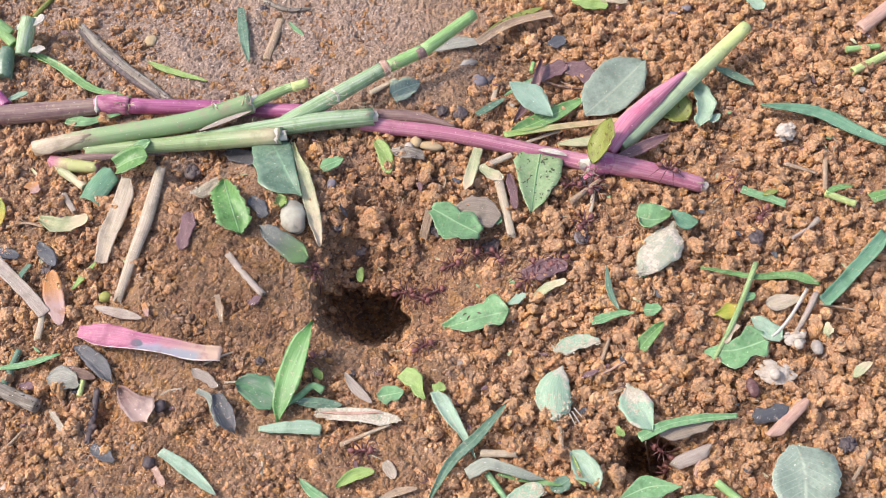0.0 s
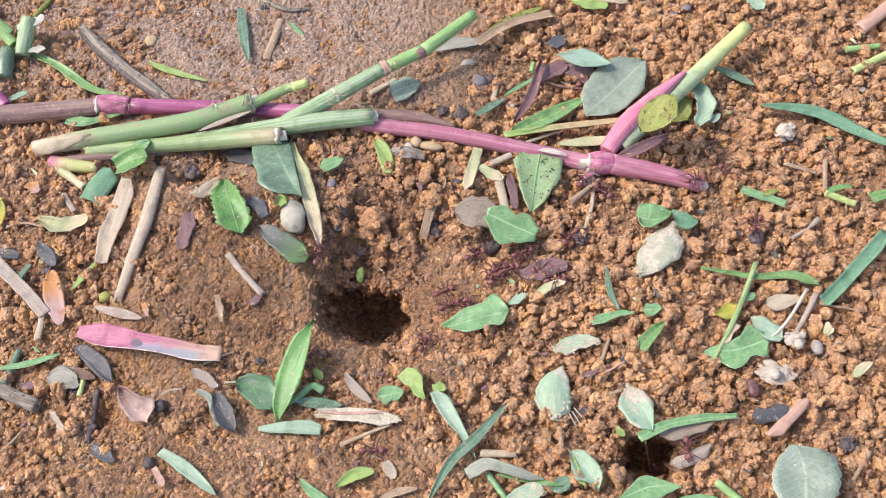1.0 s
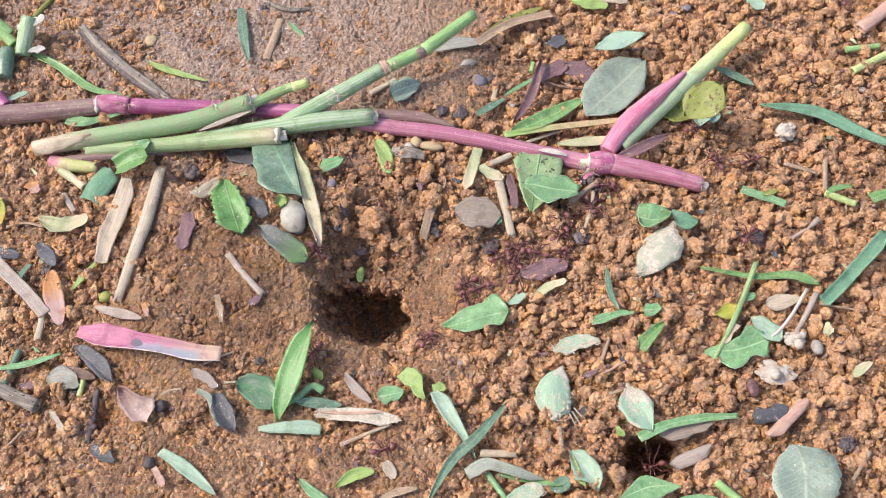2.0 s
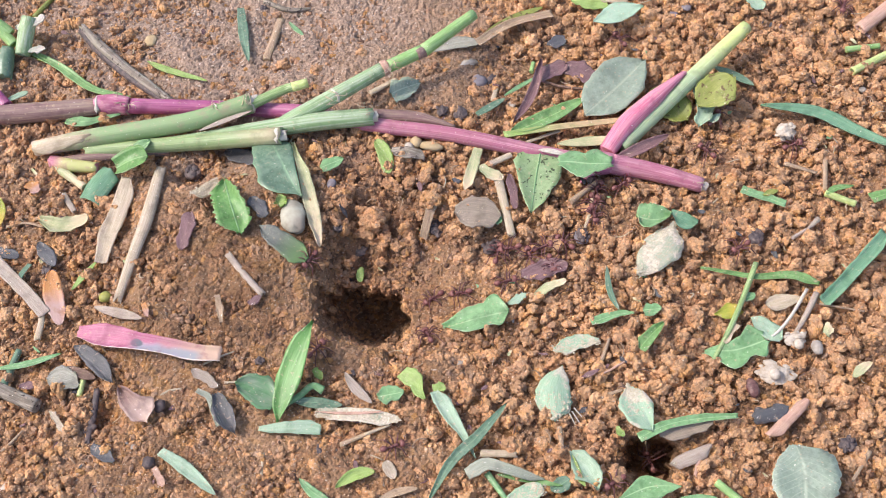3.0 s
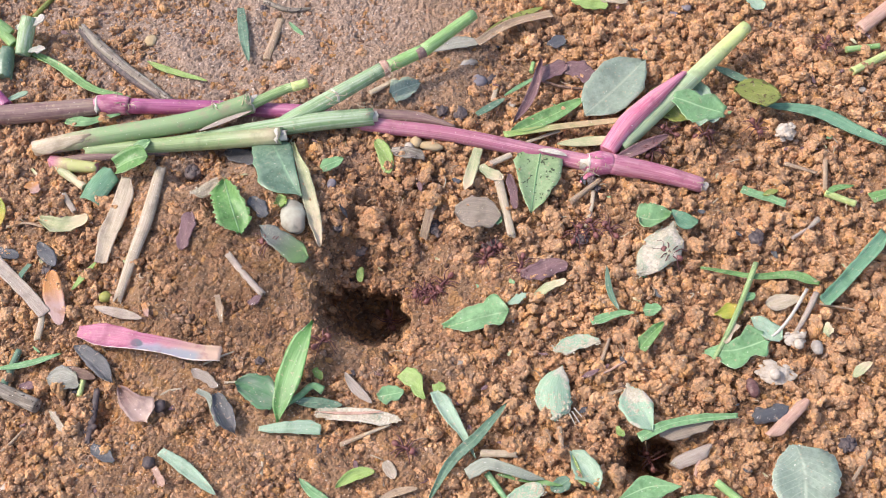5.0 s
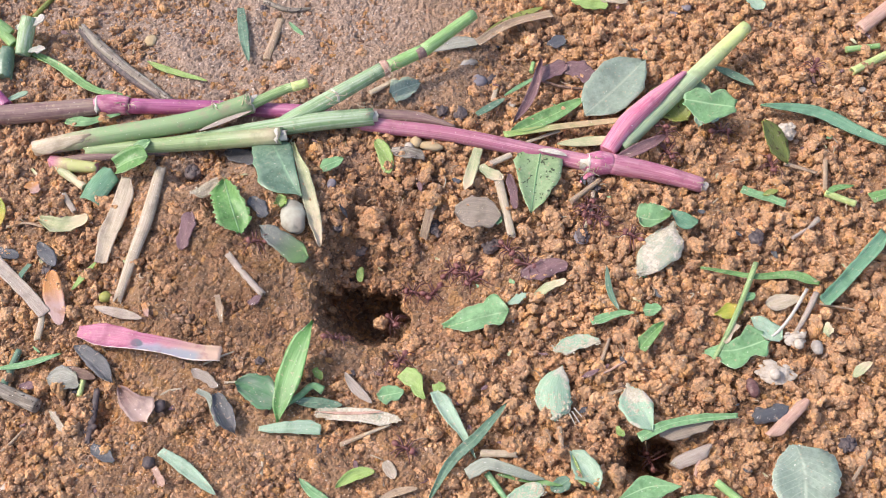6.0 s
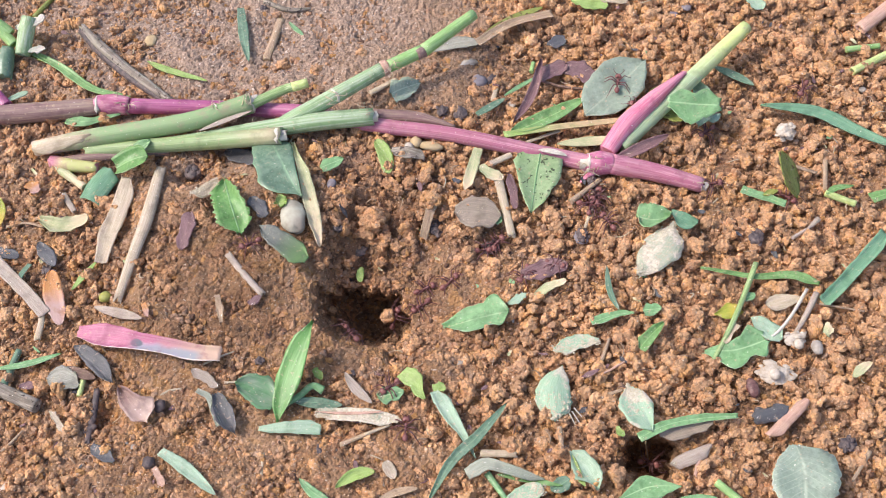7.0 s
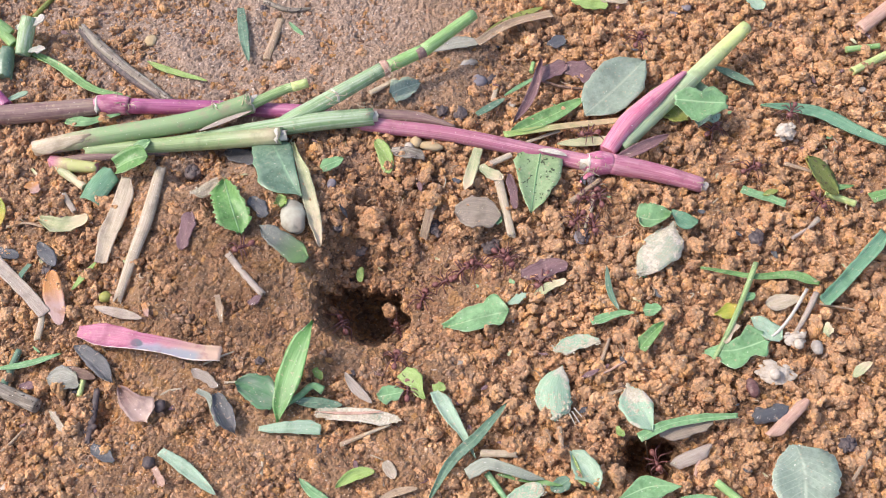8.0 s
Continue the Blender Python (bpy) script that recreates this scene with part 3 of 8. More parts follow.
def leaf(name, label, points, width, shape, material, category="leaf", group="", rib=False, crumbs=0, crumbs_at=(0.0, 1.0), **form):
    """A leaf, blade or scrap lying along the points (millimetres). rib, stalk: parts of their own."""
    SERIAL[0] += 1
    points = [(x, y, h + (0.7 if h < 4.0 else 0.0)) for x, y, h in points]
    line = smooth_line(lifted(points), form.pop("steps", 18), True)
    bm, origin, crest = leaf_sheet(line, width / 1000, shape, SERIAL[0], along_steps=len(line) - 1, **form)
    spots = [v.co.copy() for v in bm.verts] if crumbs else []
    if not rib and not crumbs:
        ob = part(name, bm, M[material], None, label)
    else:
        ob = new(name)
        part("blade", bm, M[material], ob)
        tagged(ob, label)
    ob.location = origin
    if rib:
        part("midrib", tube(bmesh.new(), crest[:-1], [0.00032, 0.00026, 0.0001], 6, squash=0.6), M[rib], ob, "paler raised midrib")
    if crumbs:
        rng = random.Random(SERIAL[0])
        grains = bmesh.new()
        spots = [q for i, q in enumerate(spots) if i % 2 == 0 and 0 < (i // 2) % 9 < 8 and crumbs_at[0] <= i / 18 / 18 <= crumbs_at[1]]
        for _ in range(round(1.6 * crumbs)):
            at = rng.choice(spots) + Vector((rng.gauss(0, 0.0004), rng.gauss(0, 0.0004), 0))
            radius, stretch = rng.uniform(0.00008, 0.00034), rng.uniform(0.7, 1.8)
            for v in bmesh.ops.create_icosphere(grains, subdivisions=1, radius=radius)["verts"]:
                k = rng.uniform(0.7, 1.3)
                v.co = Vector((v.co.x * k * stretch, v.co.y * k, v.co.z * 0.45)) + at
        part("dried_soil", grains, M["dried"], ob, "cream crumbs of dried soil", True)
    return tagged(ob, "", category, group)


def stalk(name, label, points, radii, material, category="stem", group="", parent=None, hollow=False, steps=16, squash=1.0, rag=0.0):
    """A stem, straw or twig along the points, in millimetres."""
    SERIAL[0] += 1
    line = smooth_line(lifted(points), steps)
    origin = parent.location.copy() if parent else line[0].copy()
    bm = tube(bmesh.new(), [p - origin for p in line], [r / 1000 for r in radii], 12, hollow, squash, rag / 1000, random.Random(SERIAL[0]))
    ob = part(name, bm, M[material], parent, label)
    if parent:
        return ob
    ob.location = origin
    return tagged(ob, "", category, group)


def fibres(parent, point, count, size, material="cream"):
    """Torn pale strands at a joint or a cut end."""
    SERIAL[0] += 1
    rng = random.Random(SERIAL[0])
    at = lifted([point])[0] - parent.location
    bm = bmesh.new()
    for _ in range(count):
        a = at + Vector((rng.gauss(0, 1), rng.gauss(0, 1), rng.uniform(0.2, 1))) * size * 0.0004
        b = a + Vector((rng.gauss(0, 1), rng.gauss(0, 1), rng.uniform(-0.6, 0.5))) * size * 0.0004
        c = b + Vector((rng.gauss(0, 1), rng.gauss(0, 1), rng.uniform(-0.8, 0.3))) * size * 0.0003
        tube(bm, smooth_line([a, b, c], 5), [0.00011, 0.00017, 0.00007], 5)
    return part("fibre_tuft", bm, M[material], parent, "torn pale fibre tuft")


def whole(name, label, point, category, group=""):
    """An empty at the base of a thing made of several parts."""
    ob = new(name)
    ob.location = lifted([point])[0]
    return tagged(ob, label, category, group)


def lump(name, label, point, size, material, category, group="", seed=0, rough=0.25, turn=0.0, detail=2):
    """A stone, clod or seed; size: its length, breadth and height in millimetres."""
    rng = random.Random(seed * 7 + 5)
    bm = bmesh.new()
    bmesh.ops.create_icosphere(bm, subdivisions=detail, radius=1.0)
    shift = Vector((rng.uniform(0, 50), rng.uniform(0, 50), rng.uniform(0, 50)))
    for v in bm.verts:
        d = v.co.normalized()
        cells = noise.voronoi(d * 1.7 + shift)[0]
        v.co = d * (1.12 - rough * cells[0] + rough * noise.noise(d * 1.6 + shift) + 0.4 * rough * noise.noise(d * 5 + shift))
        v.co = Vector([c * s / 2000 for c, s in zip(v.co, size)])
    ob = part(name, bm, M[material] if isinstance(material, str) else material, None, label)
    ob.matrix_basis = Matrix.Translation(lifted([point])[0] + Vector((0, 0, size[2] / 2600))) @ pose(0, 0, 0, 0, 0, turn)
    return tagged(ob, "", category, group)


def clod(name, label, point, size, material, category, group="", seed=0, turn=0.0):
    """A clod of soil: many grains baked into one knot."""
    rng = random.Random(seed * 3 + 1)
    bm = bmesh.new()
    for k in range(34):
        way = Vector((rng.gauss(0, 1), rng.gauss(0, 1), rng.gauss(0, 1))).normalized() * (0.25 if k < 3 else rng.uniform(0.5, 0.82))
        radius = 0.62 if k < 3 else rng.uniform(0.14, 0.34)
        for v in bmesh.ops.create_icosphere(bm, subdivisions=2 if k < 3 else 1, radius=radius)["verts"]:
            v.co = Vector([(c * rng.uniform(0.9, 1.1) + w) * s / 2000 for c, w, s in zip(v.co, way, size)])
    ob = part(name, bm, M[material] if isinstance(material, str) else material, None, label, True)
    ob.matrix_basis = Matrix.Translation(lifted([point])[0] + Vector((0, 0, size[2] / 3200))) @ pose(0, 0, 0, 0, 0, turn)
    return tagged(ob, "", category, group)


# ---- ground ----
def graded_axis(low, high, fine):
    core = list(np.arange(low, high + fine / 2, fine))
    gap, out = fine, 0.0
    before, after = [], []
    while out < 40000:
        gap *= 1.42
        out += gap
        before.append(low - out)
        after.append(core[-1] + out)
    return np.array(before[::-1] + core + after)


def crumbly(x, y):
    """How loose and crumbly the soil is: 1 on the dug heap, 0 where it is trodden smooth."""
    heap = step(-8, 24, x + 4 * soft_noise(x, y, 12, 21) - 0.10 * y)
    path = np.exp(-((x - 2) / 26) ** 2 - ((y + 16 - 0.25 * x) / 9) ** 2)
    behind = 0.95 * step(-2, 8, y) * (1 - step(46, 62, y + 4 * soft_noise(x, y, 14, 23))) * step(-66, -48, x)
    wall = 0.9 * step(-16, -9, y) * (1 - step(2, 9, y)) * np.exp(-((x + 27) / 17) ** 4)
    behind = np.maximum(behind, wall)
    patches = 0.75 * step(0.05, 0.6, soft_noise(x, y, 11, 25) + 0.4 * soft_noise(x, y, 5, 26)) * (1 - step(50, 75, y))
    bank = np.exp(-((x + 62) / 24) ** 4 - ((y + 8) / 24) ** 4)
    corner = np.maximum(0.6 * step(-92, -118, x), patches * (1 - bank) * (1 - path))
    return np.clip(np.maximum(np.maximum(heap * (1 - 0.85 * path), behind), corner), 0, 1)


def domes(x, y, size, seed):
    """Rounded lumps packed side by side, 0 to 1."""
    u, v = x / size, y / size
    iu, iv = np.floor(u), np.floor(v)
    best = np.full(u.shape, 9.0)
    for a in (-1, 0, 1):
        for b in (-1, 0, 1):
            px, py = iu + a + lattice(iu + a, iv + b, seed), iv + b + lattice(iu + a, iv + b, seed + 1)
            best = np.minimum(best, (u - px) ** 2 + (v - py) ** 2)
    return np.sqrt(np.clip(1 - best / 0.75, 0, 1))


def build_ground():
    xs, ys = graded_axis(-178, 178, 0.62), graded_axis(-98, 122, 0.62)
    # closer cells where the nest entrance goes down
    halves = 0.5 * (xs[1:] + xs[:-1]), 0.5 * (ys[1:] + ys[:-1])
    xs = np.sort(np.concatenate([xs, halves[0][(halves[0] > -44) & (halves[0] < -3)]]))
    ys = np.sort(np.concatenate([ys, halves[1][(halves[1] > -38) & (halves[1] < -5)]]))
    x, y = np.meshgrid(xs, ys)
    near = step(400, 200, np.hypot(x, y))
    loose = crumbly(x, y)
    z = relief(x, y)
    z = z + near * loose * (1.9 * domes(x, y, 4.0, 31) + 0.9 * domes(x, y, 1.7, 35) - 2.7)
    z = z + near * (1 - loose) * (1.3 * domes(x, y, 2.3, 41) * (0.75 + 0.25 * soft_noise(x, y, 9, 43)) + 0.7 * domes(x, y, 1.3, 42) + 0.45 * soft_noise(x, y, 2.2, 45) + 1.2 * soft_noise(x, y, 7, 47) + 0.8 * domes(x, y, 4.6, 49) * step(-0.3, 0.5, soft_noise(x, y, 19, 48)))
    z = z + near * (0.30 * soft_noise(x, y, 1.0, 81) + 0.24 * soft_noise(x, y, 0.62, 82))
    # the shafts run slantwise under the heap
    deep, small, _ = shafts(x, y)
    z = z + step(4, 20, deep + small) * (1.2 * soft_noise(x, y, 2.6, 51) + 0.8 * domes(x, y, 2.0, 53))
    x, y = x + 0.06 * deep + 0.15 * small, y + 0.52 * deep + 0.40 * small
    wall = step(2, 14, deep + small)
    x, y = x + wall * (2.4 * soft_noise(y, z, 5, 55) + 1.3 * soft_noise(y, z, 2.2, 56)), y + wall * (2.4 * soft_noise(x, z, 5, 57) + 1.3 * soft_noise(x, z, 2.2, 58))
    n, m = len(xs), len(ys)
    verts = np.stack([x, y, z], -1).reshape(-1, 3) / 1000
    i = np.arange(n * m).reshape(m, n)
    faces = np.stack([i[:-1, :-1], i[:-1, 1:], i[1:, 1:], i[1:, :-1]], -1).reshape(-1, 4)
    mesh = bpy.data.meshes.new("ground")
    mesh.vertices.add(len(verts))
    mesh.vertices.foreach_set("co", verts.ravel())
    mesh.loops.add(faces.size)
    mesh.loops.foreach_set("vertex_index", faces.ravel())
    mesh.polygons.add(len(faces))
    mesh.polygons.foreach_set("loop_start", np.arange(0, faces.size, 4))
    mesh.update(calc_edges=True)
    mesh.polygons.foreach_set("use_smooth", np.zeros(len(faces), bool))
    mesh.materials.append(SOIL)
    return tagged(new("ground", mesh), "bare reddish-brown soil dug up by ants, trodden smooth in places", "ground", "", "structure")


def ball(subdivisions):
    bm = bmesh.new()
    bmesh.ops.create_icosphere(bm, subdivisions=subdivisions, radius=1.0)
    bm.verts.ensure_lookup_table()
    co, tri = np.array([tuple(v.co) for v in bm.verts]), np.array([[v.index for v in f.verts] for f in bm.faces])
    bm.free()
    return co, tri


def pieces(grains, core, kinds, rng):
    """Templates of crumbs with a radius of about 1: a core with smaller grains baked on to it."""
    out = []
    for _ in range(kinds):
        verts, faces, count = [], [], 0
        for k in range(grains):
            co, tri = ball(core if k == 0 else 1)
            way = rng.normal(size=3)
            way *= (0 if k == 0 else rng.uniform(0.58, 0.86)) / np.linalg.norm(way)
            size = rng.uniform(0.20, 0.46) if k else 0.74 if grains > 1 else 1.0
            rough = 0.08 if k == 0 and grains > 1 else 0.12
            shape = co * rng.uniform(0.78, 1.22, 3) * size * (1 + 2.0 * rough * rng.normal(size=(len(co), 1)).clip(-1, 1.2))
            verts.append(shape + way)
            faces.append(tri + count)
            count += len(co)
        out.append((np.concatenate(verts), np.concatenate(faces)))
    return out


def scatter(name, label, category, material, x, y, z, radius, templates, rng):
    """All those crumbs in one mesh."""
    verts, faces, count = [], [], 0
    q = rng.normal(size=(len(x), 4))
    q /= np.linalg.norm(q, axis=1)[:, None]
    a, b, c, d = q.T
    rot = np.stack([1 - 2 * (c * c + d * d), 2 * (b * c - a * d), 2 * (b * d + a * c), 2 * (b * c + a * d), 1 - 2 * (b * b + d * d),
                    2 * (c * d - a * b), 2 * (b * d - a * c), 2 * (c * d + a * b), 1 - 2 * (b * b + c * c)], -1).reshape(-1, 3, 3)
    kind = rng.integers(0, len(templates), len(x))
    for k, (co, tri) in enumerate(templates):
        own = np.nonzero(kind == k)[0]
        if not len(own):
            continue
        shape = rng.uniform(0.75, 1.2, (len(own), 1, 3))
        p = np.einsum("nij,nvj->nvi", rot[own], co[None] * shape) * radius[own][:, None, None]
        p = p + np.stack([x[own], y[own], z[own]], -1)[:, None]
        verts.append(p.reshape(-1, 3))
        faces.append((tri[None] + (count + np.arange(len(own)) * len(co))[:, None, None]).reshape(-1, 3))
        count += len(own) * len(co)
    verts, faces = np.concatenate(verts) / 1000, np.concatenate(faces)
    mesh = bpy.data.meshes.new(name)
    mesh.vertices.add(len(verts))
    mesh.vertices.foreach_set("co", verts.ravel())
    mesh.loops.add(faces.size)
    mesh.loops.foreach_set("vertex_index", faces.ravel())
    mesh.polygons.add(len(faces))
    mesh.polygons.foreach_set("loop_start", np.arange(0, faces.size, 3))
    mesh.update(calc_edges=True)
    mesh.polygons.foreach_set("use_smooth", np.zeros(len(faces), bool))
    mesh.materials.append(material)
    return tagged(new(name, mesh), label, category, "", "stuff")


def open_shaft(x, y):
    """True over the two nest holes."""
    return shafts(x, y)[2] < 1.04


build_ground()


def build_crumbs():
    rng = np.random.default_rng(11)
    big, bedded, middle, small = pieces(15, 2, 18, rng), pieces(6, 1, 12, rng), pieces(4, 1, 14, rng), pieces(1, 1, 8, rng)
    pair = pieces(2, 1, 10, rng)

    def settled(x, y, r, sink, rise):
        z = relief(x, y) + r * rng.uniform(sink, rise, len(x))
        deep, little, _ = shafts(x, y)
        return x + 0.06 * deep + 0.15 * little, y + 0.52 * deep + 0.40 * little, z, r

    def spread(count, low, high, share, sink, rise):
        y = rng.uniform(-98, 124, count)
        x = rng.uniform(-1, 1, count) * (160 + 0.3 * y)
        keep = rng.uniform(0, 1, count) < share(x, y)
        x, y = x[keep], y[keep]
        return settled(x, y, low + (high - low) * rng.uniform(0, 1, len(x)) ** 2.1, sink, rise)

    def packed(pitch, low, high, share, sink, rise):
        """Crumbs lying side by side in an uneven sheet."""
        rows = np.arange(-98, 126, pitch * 0.87)
        x, y = np.meshgrid(np.arange(-196, 197, pitch), rows)
        x = x + 0.5 * pitch * (np.arange(len(rows)) % 2)[:, None]
        x, y = (v.ravel() + rng.normal(0, 0.26 * pitch, v.size) for v in (x, y))
        keep = (np.abs(x) < 160 + 0.3 * y) & (rng.uniform(0, 1, len(x)) < share(x, y))
        x, y = x[keep], y[keep]
        return settled(x, y, low + (high - low) * rng.uniform(0, 1, len(x)) ** 1.6, sink, rise)

    def loose(x, y):
        return np.clip(1.3 * crumbly(x, y) - 0.1, 0, 1) * ~open_shaft(x, y)

    x, y, z, r = spread(1900, 1.2, 2.4, lambda x, y: np.maximum(loose(x, y), 0.30 * (soft_noise(x, y, 10, 65) > -0.2) * ~open_shaft(x, y)), -0.75, 0.0)
    scatter("bedded_soil_crumbs", "craggy crumbs of reddish-brown soil bedded under the loose ones", "soil", CRUMB, x, y, z, r, bedded, rng)
    x, y, z, r = packed(4.3, 1.5, 3.1, lambda x, y: loose(x, y) * (0.80 + 0.25 * soft_noise(x, y, 14, 61)), -0.1, 0.9)
    scatter("soil_crumbs", "loose craggy crumbs of reddish-brown soil in a heap", "soil", CRUMB, x, y, z, r, big, rng)
    x, y, z, r = spread(13000, 0.5, 1.2, lambda x, y: 0.26 + 0.16 * soft_noise(x, y, 12, 63) + 0.14 * crumbly(x, y) + 0.5 * open_shaft(x, y), -0.2, 1.0)
    scatter("small_soil_crumbs", "small crumbs of reddish-brown soil between the larger ones", "soil", CRUMB, x, y, z, r, middle, rng)
    turn, way = rng.uniform(0, 2 * math.pi, 760), rng.uniform(0.5, 1.2, 760)
    x, y = HOLE[0] + HOLE[2] * way * np.cos(turn), HOLE[1] + HOLE[3] * way * np.sin(turn)
    deep, _, _ = shafts(x, y)
    r = rng.uniform(0.6, 2.1, 760) * np.where(way > 1, 0.6, 1.0)
    scatter("shaft_crumbs", "dark rough lumps of soil lining the nest entrance", "soil", CRUMB, x + 0.06 * deep, y + 0.52 * deep, relief(x, y) + 0.2 * r, r, bedded, rng)
    x, y, z, r = spread(60000, 0.5, 1.6, lambda x, y: np.clip(0.30 + 0.45 * step(-28, -50, y) + 0.25 * soft_noise(x, y, 9, 67), 0, 0.9) * (1 - crumbly(x, y)) * step(-50, -70, y + 0.6 * x - 40) * (shafts(x, y)[2] > 1.1), -0.3, 0.6)
    scatter("fine_soil_crumbs", "fine ochre crumbs of soil on the trodden bank", "soil", CRUMB, x, y, z + 0.4, r, pair, rng)
    x, y, z, r = spread(42000, 0.42, 1.3, lambda x, y: 0.95 - 0.8 * crumbly(x, y), -0.3, 0.7)
    scatter("sand_grains", "pale sand grains on the trodden soil", "sand", GRIT, x, y, z + 0.55, r, small, rng)


build_crumbs()


def build_chaff():
    """Tiny fibres and flecks, too many to count."""
    rng = random.Random(23)
    sets = {"tan": bmesh.new(), "cream": bmesh.new(), "brown": bmesh.new()}
    for k in range(330):
        y = rng.uniform(-92, 120)
        x = rng.uniform(-1, 1) * (150 + 0.3 * y)
        if shafts(np.array(x), np.array(y))[2] < 1.25:
            continue
        a, size = rng.uniform(0, 6.3), rng.uniform(1.5, 6.0)
        mid = (x + rng.gauss(0, 0.5) + 0.5 * size * math.cos(a), y + rng.gauss(0, 0.5) + 0.5 * size * math.sin(a))
        far = (x + size * math.cos(a + 0.3), y + size * math.sin(a + 0.3))
        up = 0.8 + 1.6 * float(crumbly(np.array(x), np.array(y)))
        line = smooth_line(lifted([(x, y, up), (*mid, up + rng.uniform(0, 0.8)), (*far, up)]), 5)
        r = rng.uniform(0.00008, 0.00028)
        tube(sets[rng.choice(["tan", "tan", "cream", "brown"])], line, [r, 1.2 * r, 0.6 * r], 5, squash=0.6)
    for material, bm in sets.items():
        tagged(part("chaff", bm, M[material], None, "tiny %s plant fibres strewn over the soil" % {"tan": "tan", "cream": "pale", "brown": "dark"}[material]), "", "chaff", "", "stuff")
    sets = {"slate": bmesh.new(), "purple": bmesh.new(), "light": bmesh.new(), "beige_blade": bmesh.new()}
    for k in range(190):
        y = rng.uniform(-92, 120)
        x = rng.uniform(-1, 1) * (150 + 0.3 * y)
        if shafts(np.array(x), np.array(y))[2] < 1.25:
            continue
        a, size = rng.uniform(0, 6.3), rng.uniform(1.2, 4.0)
        up = 0.7 + 1.3 * float(crumbly(np.array(x), np.array(y)))
        line = smooth_line(lifted([(x, y, up), (x + size * math.cos(a), y + size * math.sin(a), up + rng.uniform(-0.3, 0.8))]), 4)
        fleck, origin, _ = leaf_sheet(line, size * rng.uniform(0.0003, 0.0007), "torn", k, along_steps=4, rag=0.25, roll=rng.uniform(-25, 25), thick=0.00015)
        kind = rng.choice(["slate", "purple", "purple", "slate", "light", "beige_blade"])
        spare = bpy.data.meshes.new("fleck")
        fleck.transform(Matrix.Translation(origin))
        fleck.to_mesh(spare)
        fleck.free()
        sets[kind].from_mesh(spare)
        bpy.data.meshes.remove(spare)
    for material, bm in sets.items():
        words = {"slate": "dark grey", "purple": "purple-brown", "light": "green", "beige_blade": "yellowish"}[material]
        tagged(part("leaf_flecks", bm, M[material], None, "tiny %s flecks of leaf strewn over the soil" % words), "", "leaf litter", "", "stuff")


build_chaff()


# ---- plants and litter on the soil ----

# the runner with its side shoot
runner = whole("grass_runner", "long pink and mauve grass runner lying across the soil", (-32.9, 49.5, 3.0), "grass stem")
stalk("internode", "dull mauve internode", [(-167.8, 54.4, 3.6), (-147.7, 56.2, 3.6), (-123.4, 58.5, 3.6)], [3.71, 3.71, 3.40], "runner_dull", "stem", parent=runner)
stalk("joint", "pink joint with torn pale skin", [(-125.1, 58.9, 3.9), (-119.4, 59.2, 3.9), (-113.6, 58.7, 3.9)], [3.62, 3.93, 3.31], "node", "stem", rag=0.6, parent=runner)
stalk("internode", "magenta internode", [(-114.1, 58.9, 3.6), (-81.4, 57.5, 3.6), (-48.1, 52.7, 3.6)], [2.89, 2.78, 2.78], "runner_pink", "stem", parent=runner)
stalk("internode", "rose internode", [(-48.1, 52.9, 3.4), (-23.7, 46.5, 3.4), (3.2, 42.8, 3.4), (35.0, 37.2, 3.4), (52.2, 32.4, 3.4)], [2.61, 2.71, 2.71, 2.81, 3.11], "runner_rose", "stem", steps=26, parent=runner)
stalk("joint", "swollen pink joint", [(50.2, 32.6, 4.0), (54.9, 32.4, 4.0), (59.4, 32.1, 4.0)], [3.30, 4.40, 3.60], "node", "stem", rag=0.5, parent=runner)
stalk("internode", "rose cut internode", [(58.4, 32.2, 3.8), (74.2, 29.4, 3.2), (90.2, 24.8, 2.6)], [3.78, 3.29, 2.69], "runner_rose", "stem", hollow=True, parent=runner)
stalk("sheath", "dull purple dry sheath", [(-24.9, 51.3, 2.6), (-8.8, 50.1, 2.6), (4.2, 46.8, 2.6)], [2.63, 2.43, 0.81], "runner_dull", "stem", parent=runner)
stalk("shoot", "pale yellow-green cut shoot", [(62.7, 39.8, 3.6), (80.4, 58.1, 7.0), (95.9, 73.3, 10.0), (111.8, 89.1, 13.0)], [2.75, 2.96, 2.96, 2.54], "shoot_skin", "stem", hollow=True, parent=runner)
stalk("shoot_sheath", "pink sheath wrapped round the cut shoot", [(57.6, 37.3, 4.6), (65.3, 47.9, 6.9), (75.5, 57.7, 9.4), (87.3, 68.4, 11.9)], [3.11, 3.74, 3.01, 0.83], "sheath_pink", "stem", rag=0.5, steps=18, parent=runner)
leaf("dry_bract", "brown dry bract at the joint of the runner", [(59.2, 32.6, 4.0), (68.5, 36.9, 6.0), (79.8, 44.2, 5.0)], 4.6, "lance", "purple", "dry leaf", camber=0.5)
stalk("rootlet", "pink rootlet under the joint", [(54.9, 30.7, 2.5), (50.5, 28.4, 1.8), (47.2, 25.2, 1.0)], [1.39, 0.99, 0.40], "sheath_pink", "stem", parent=runner)

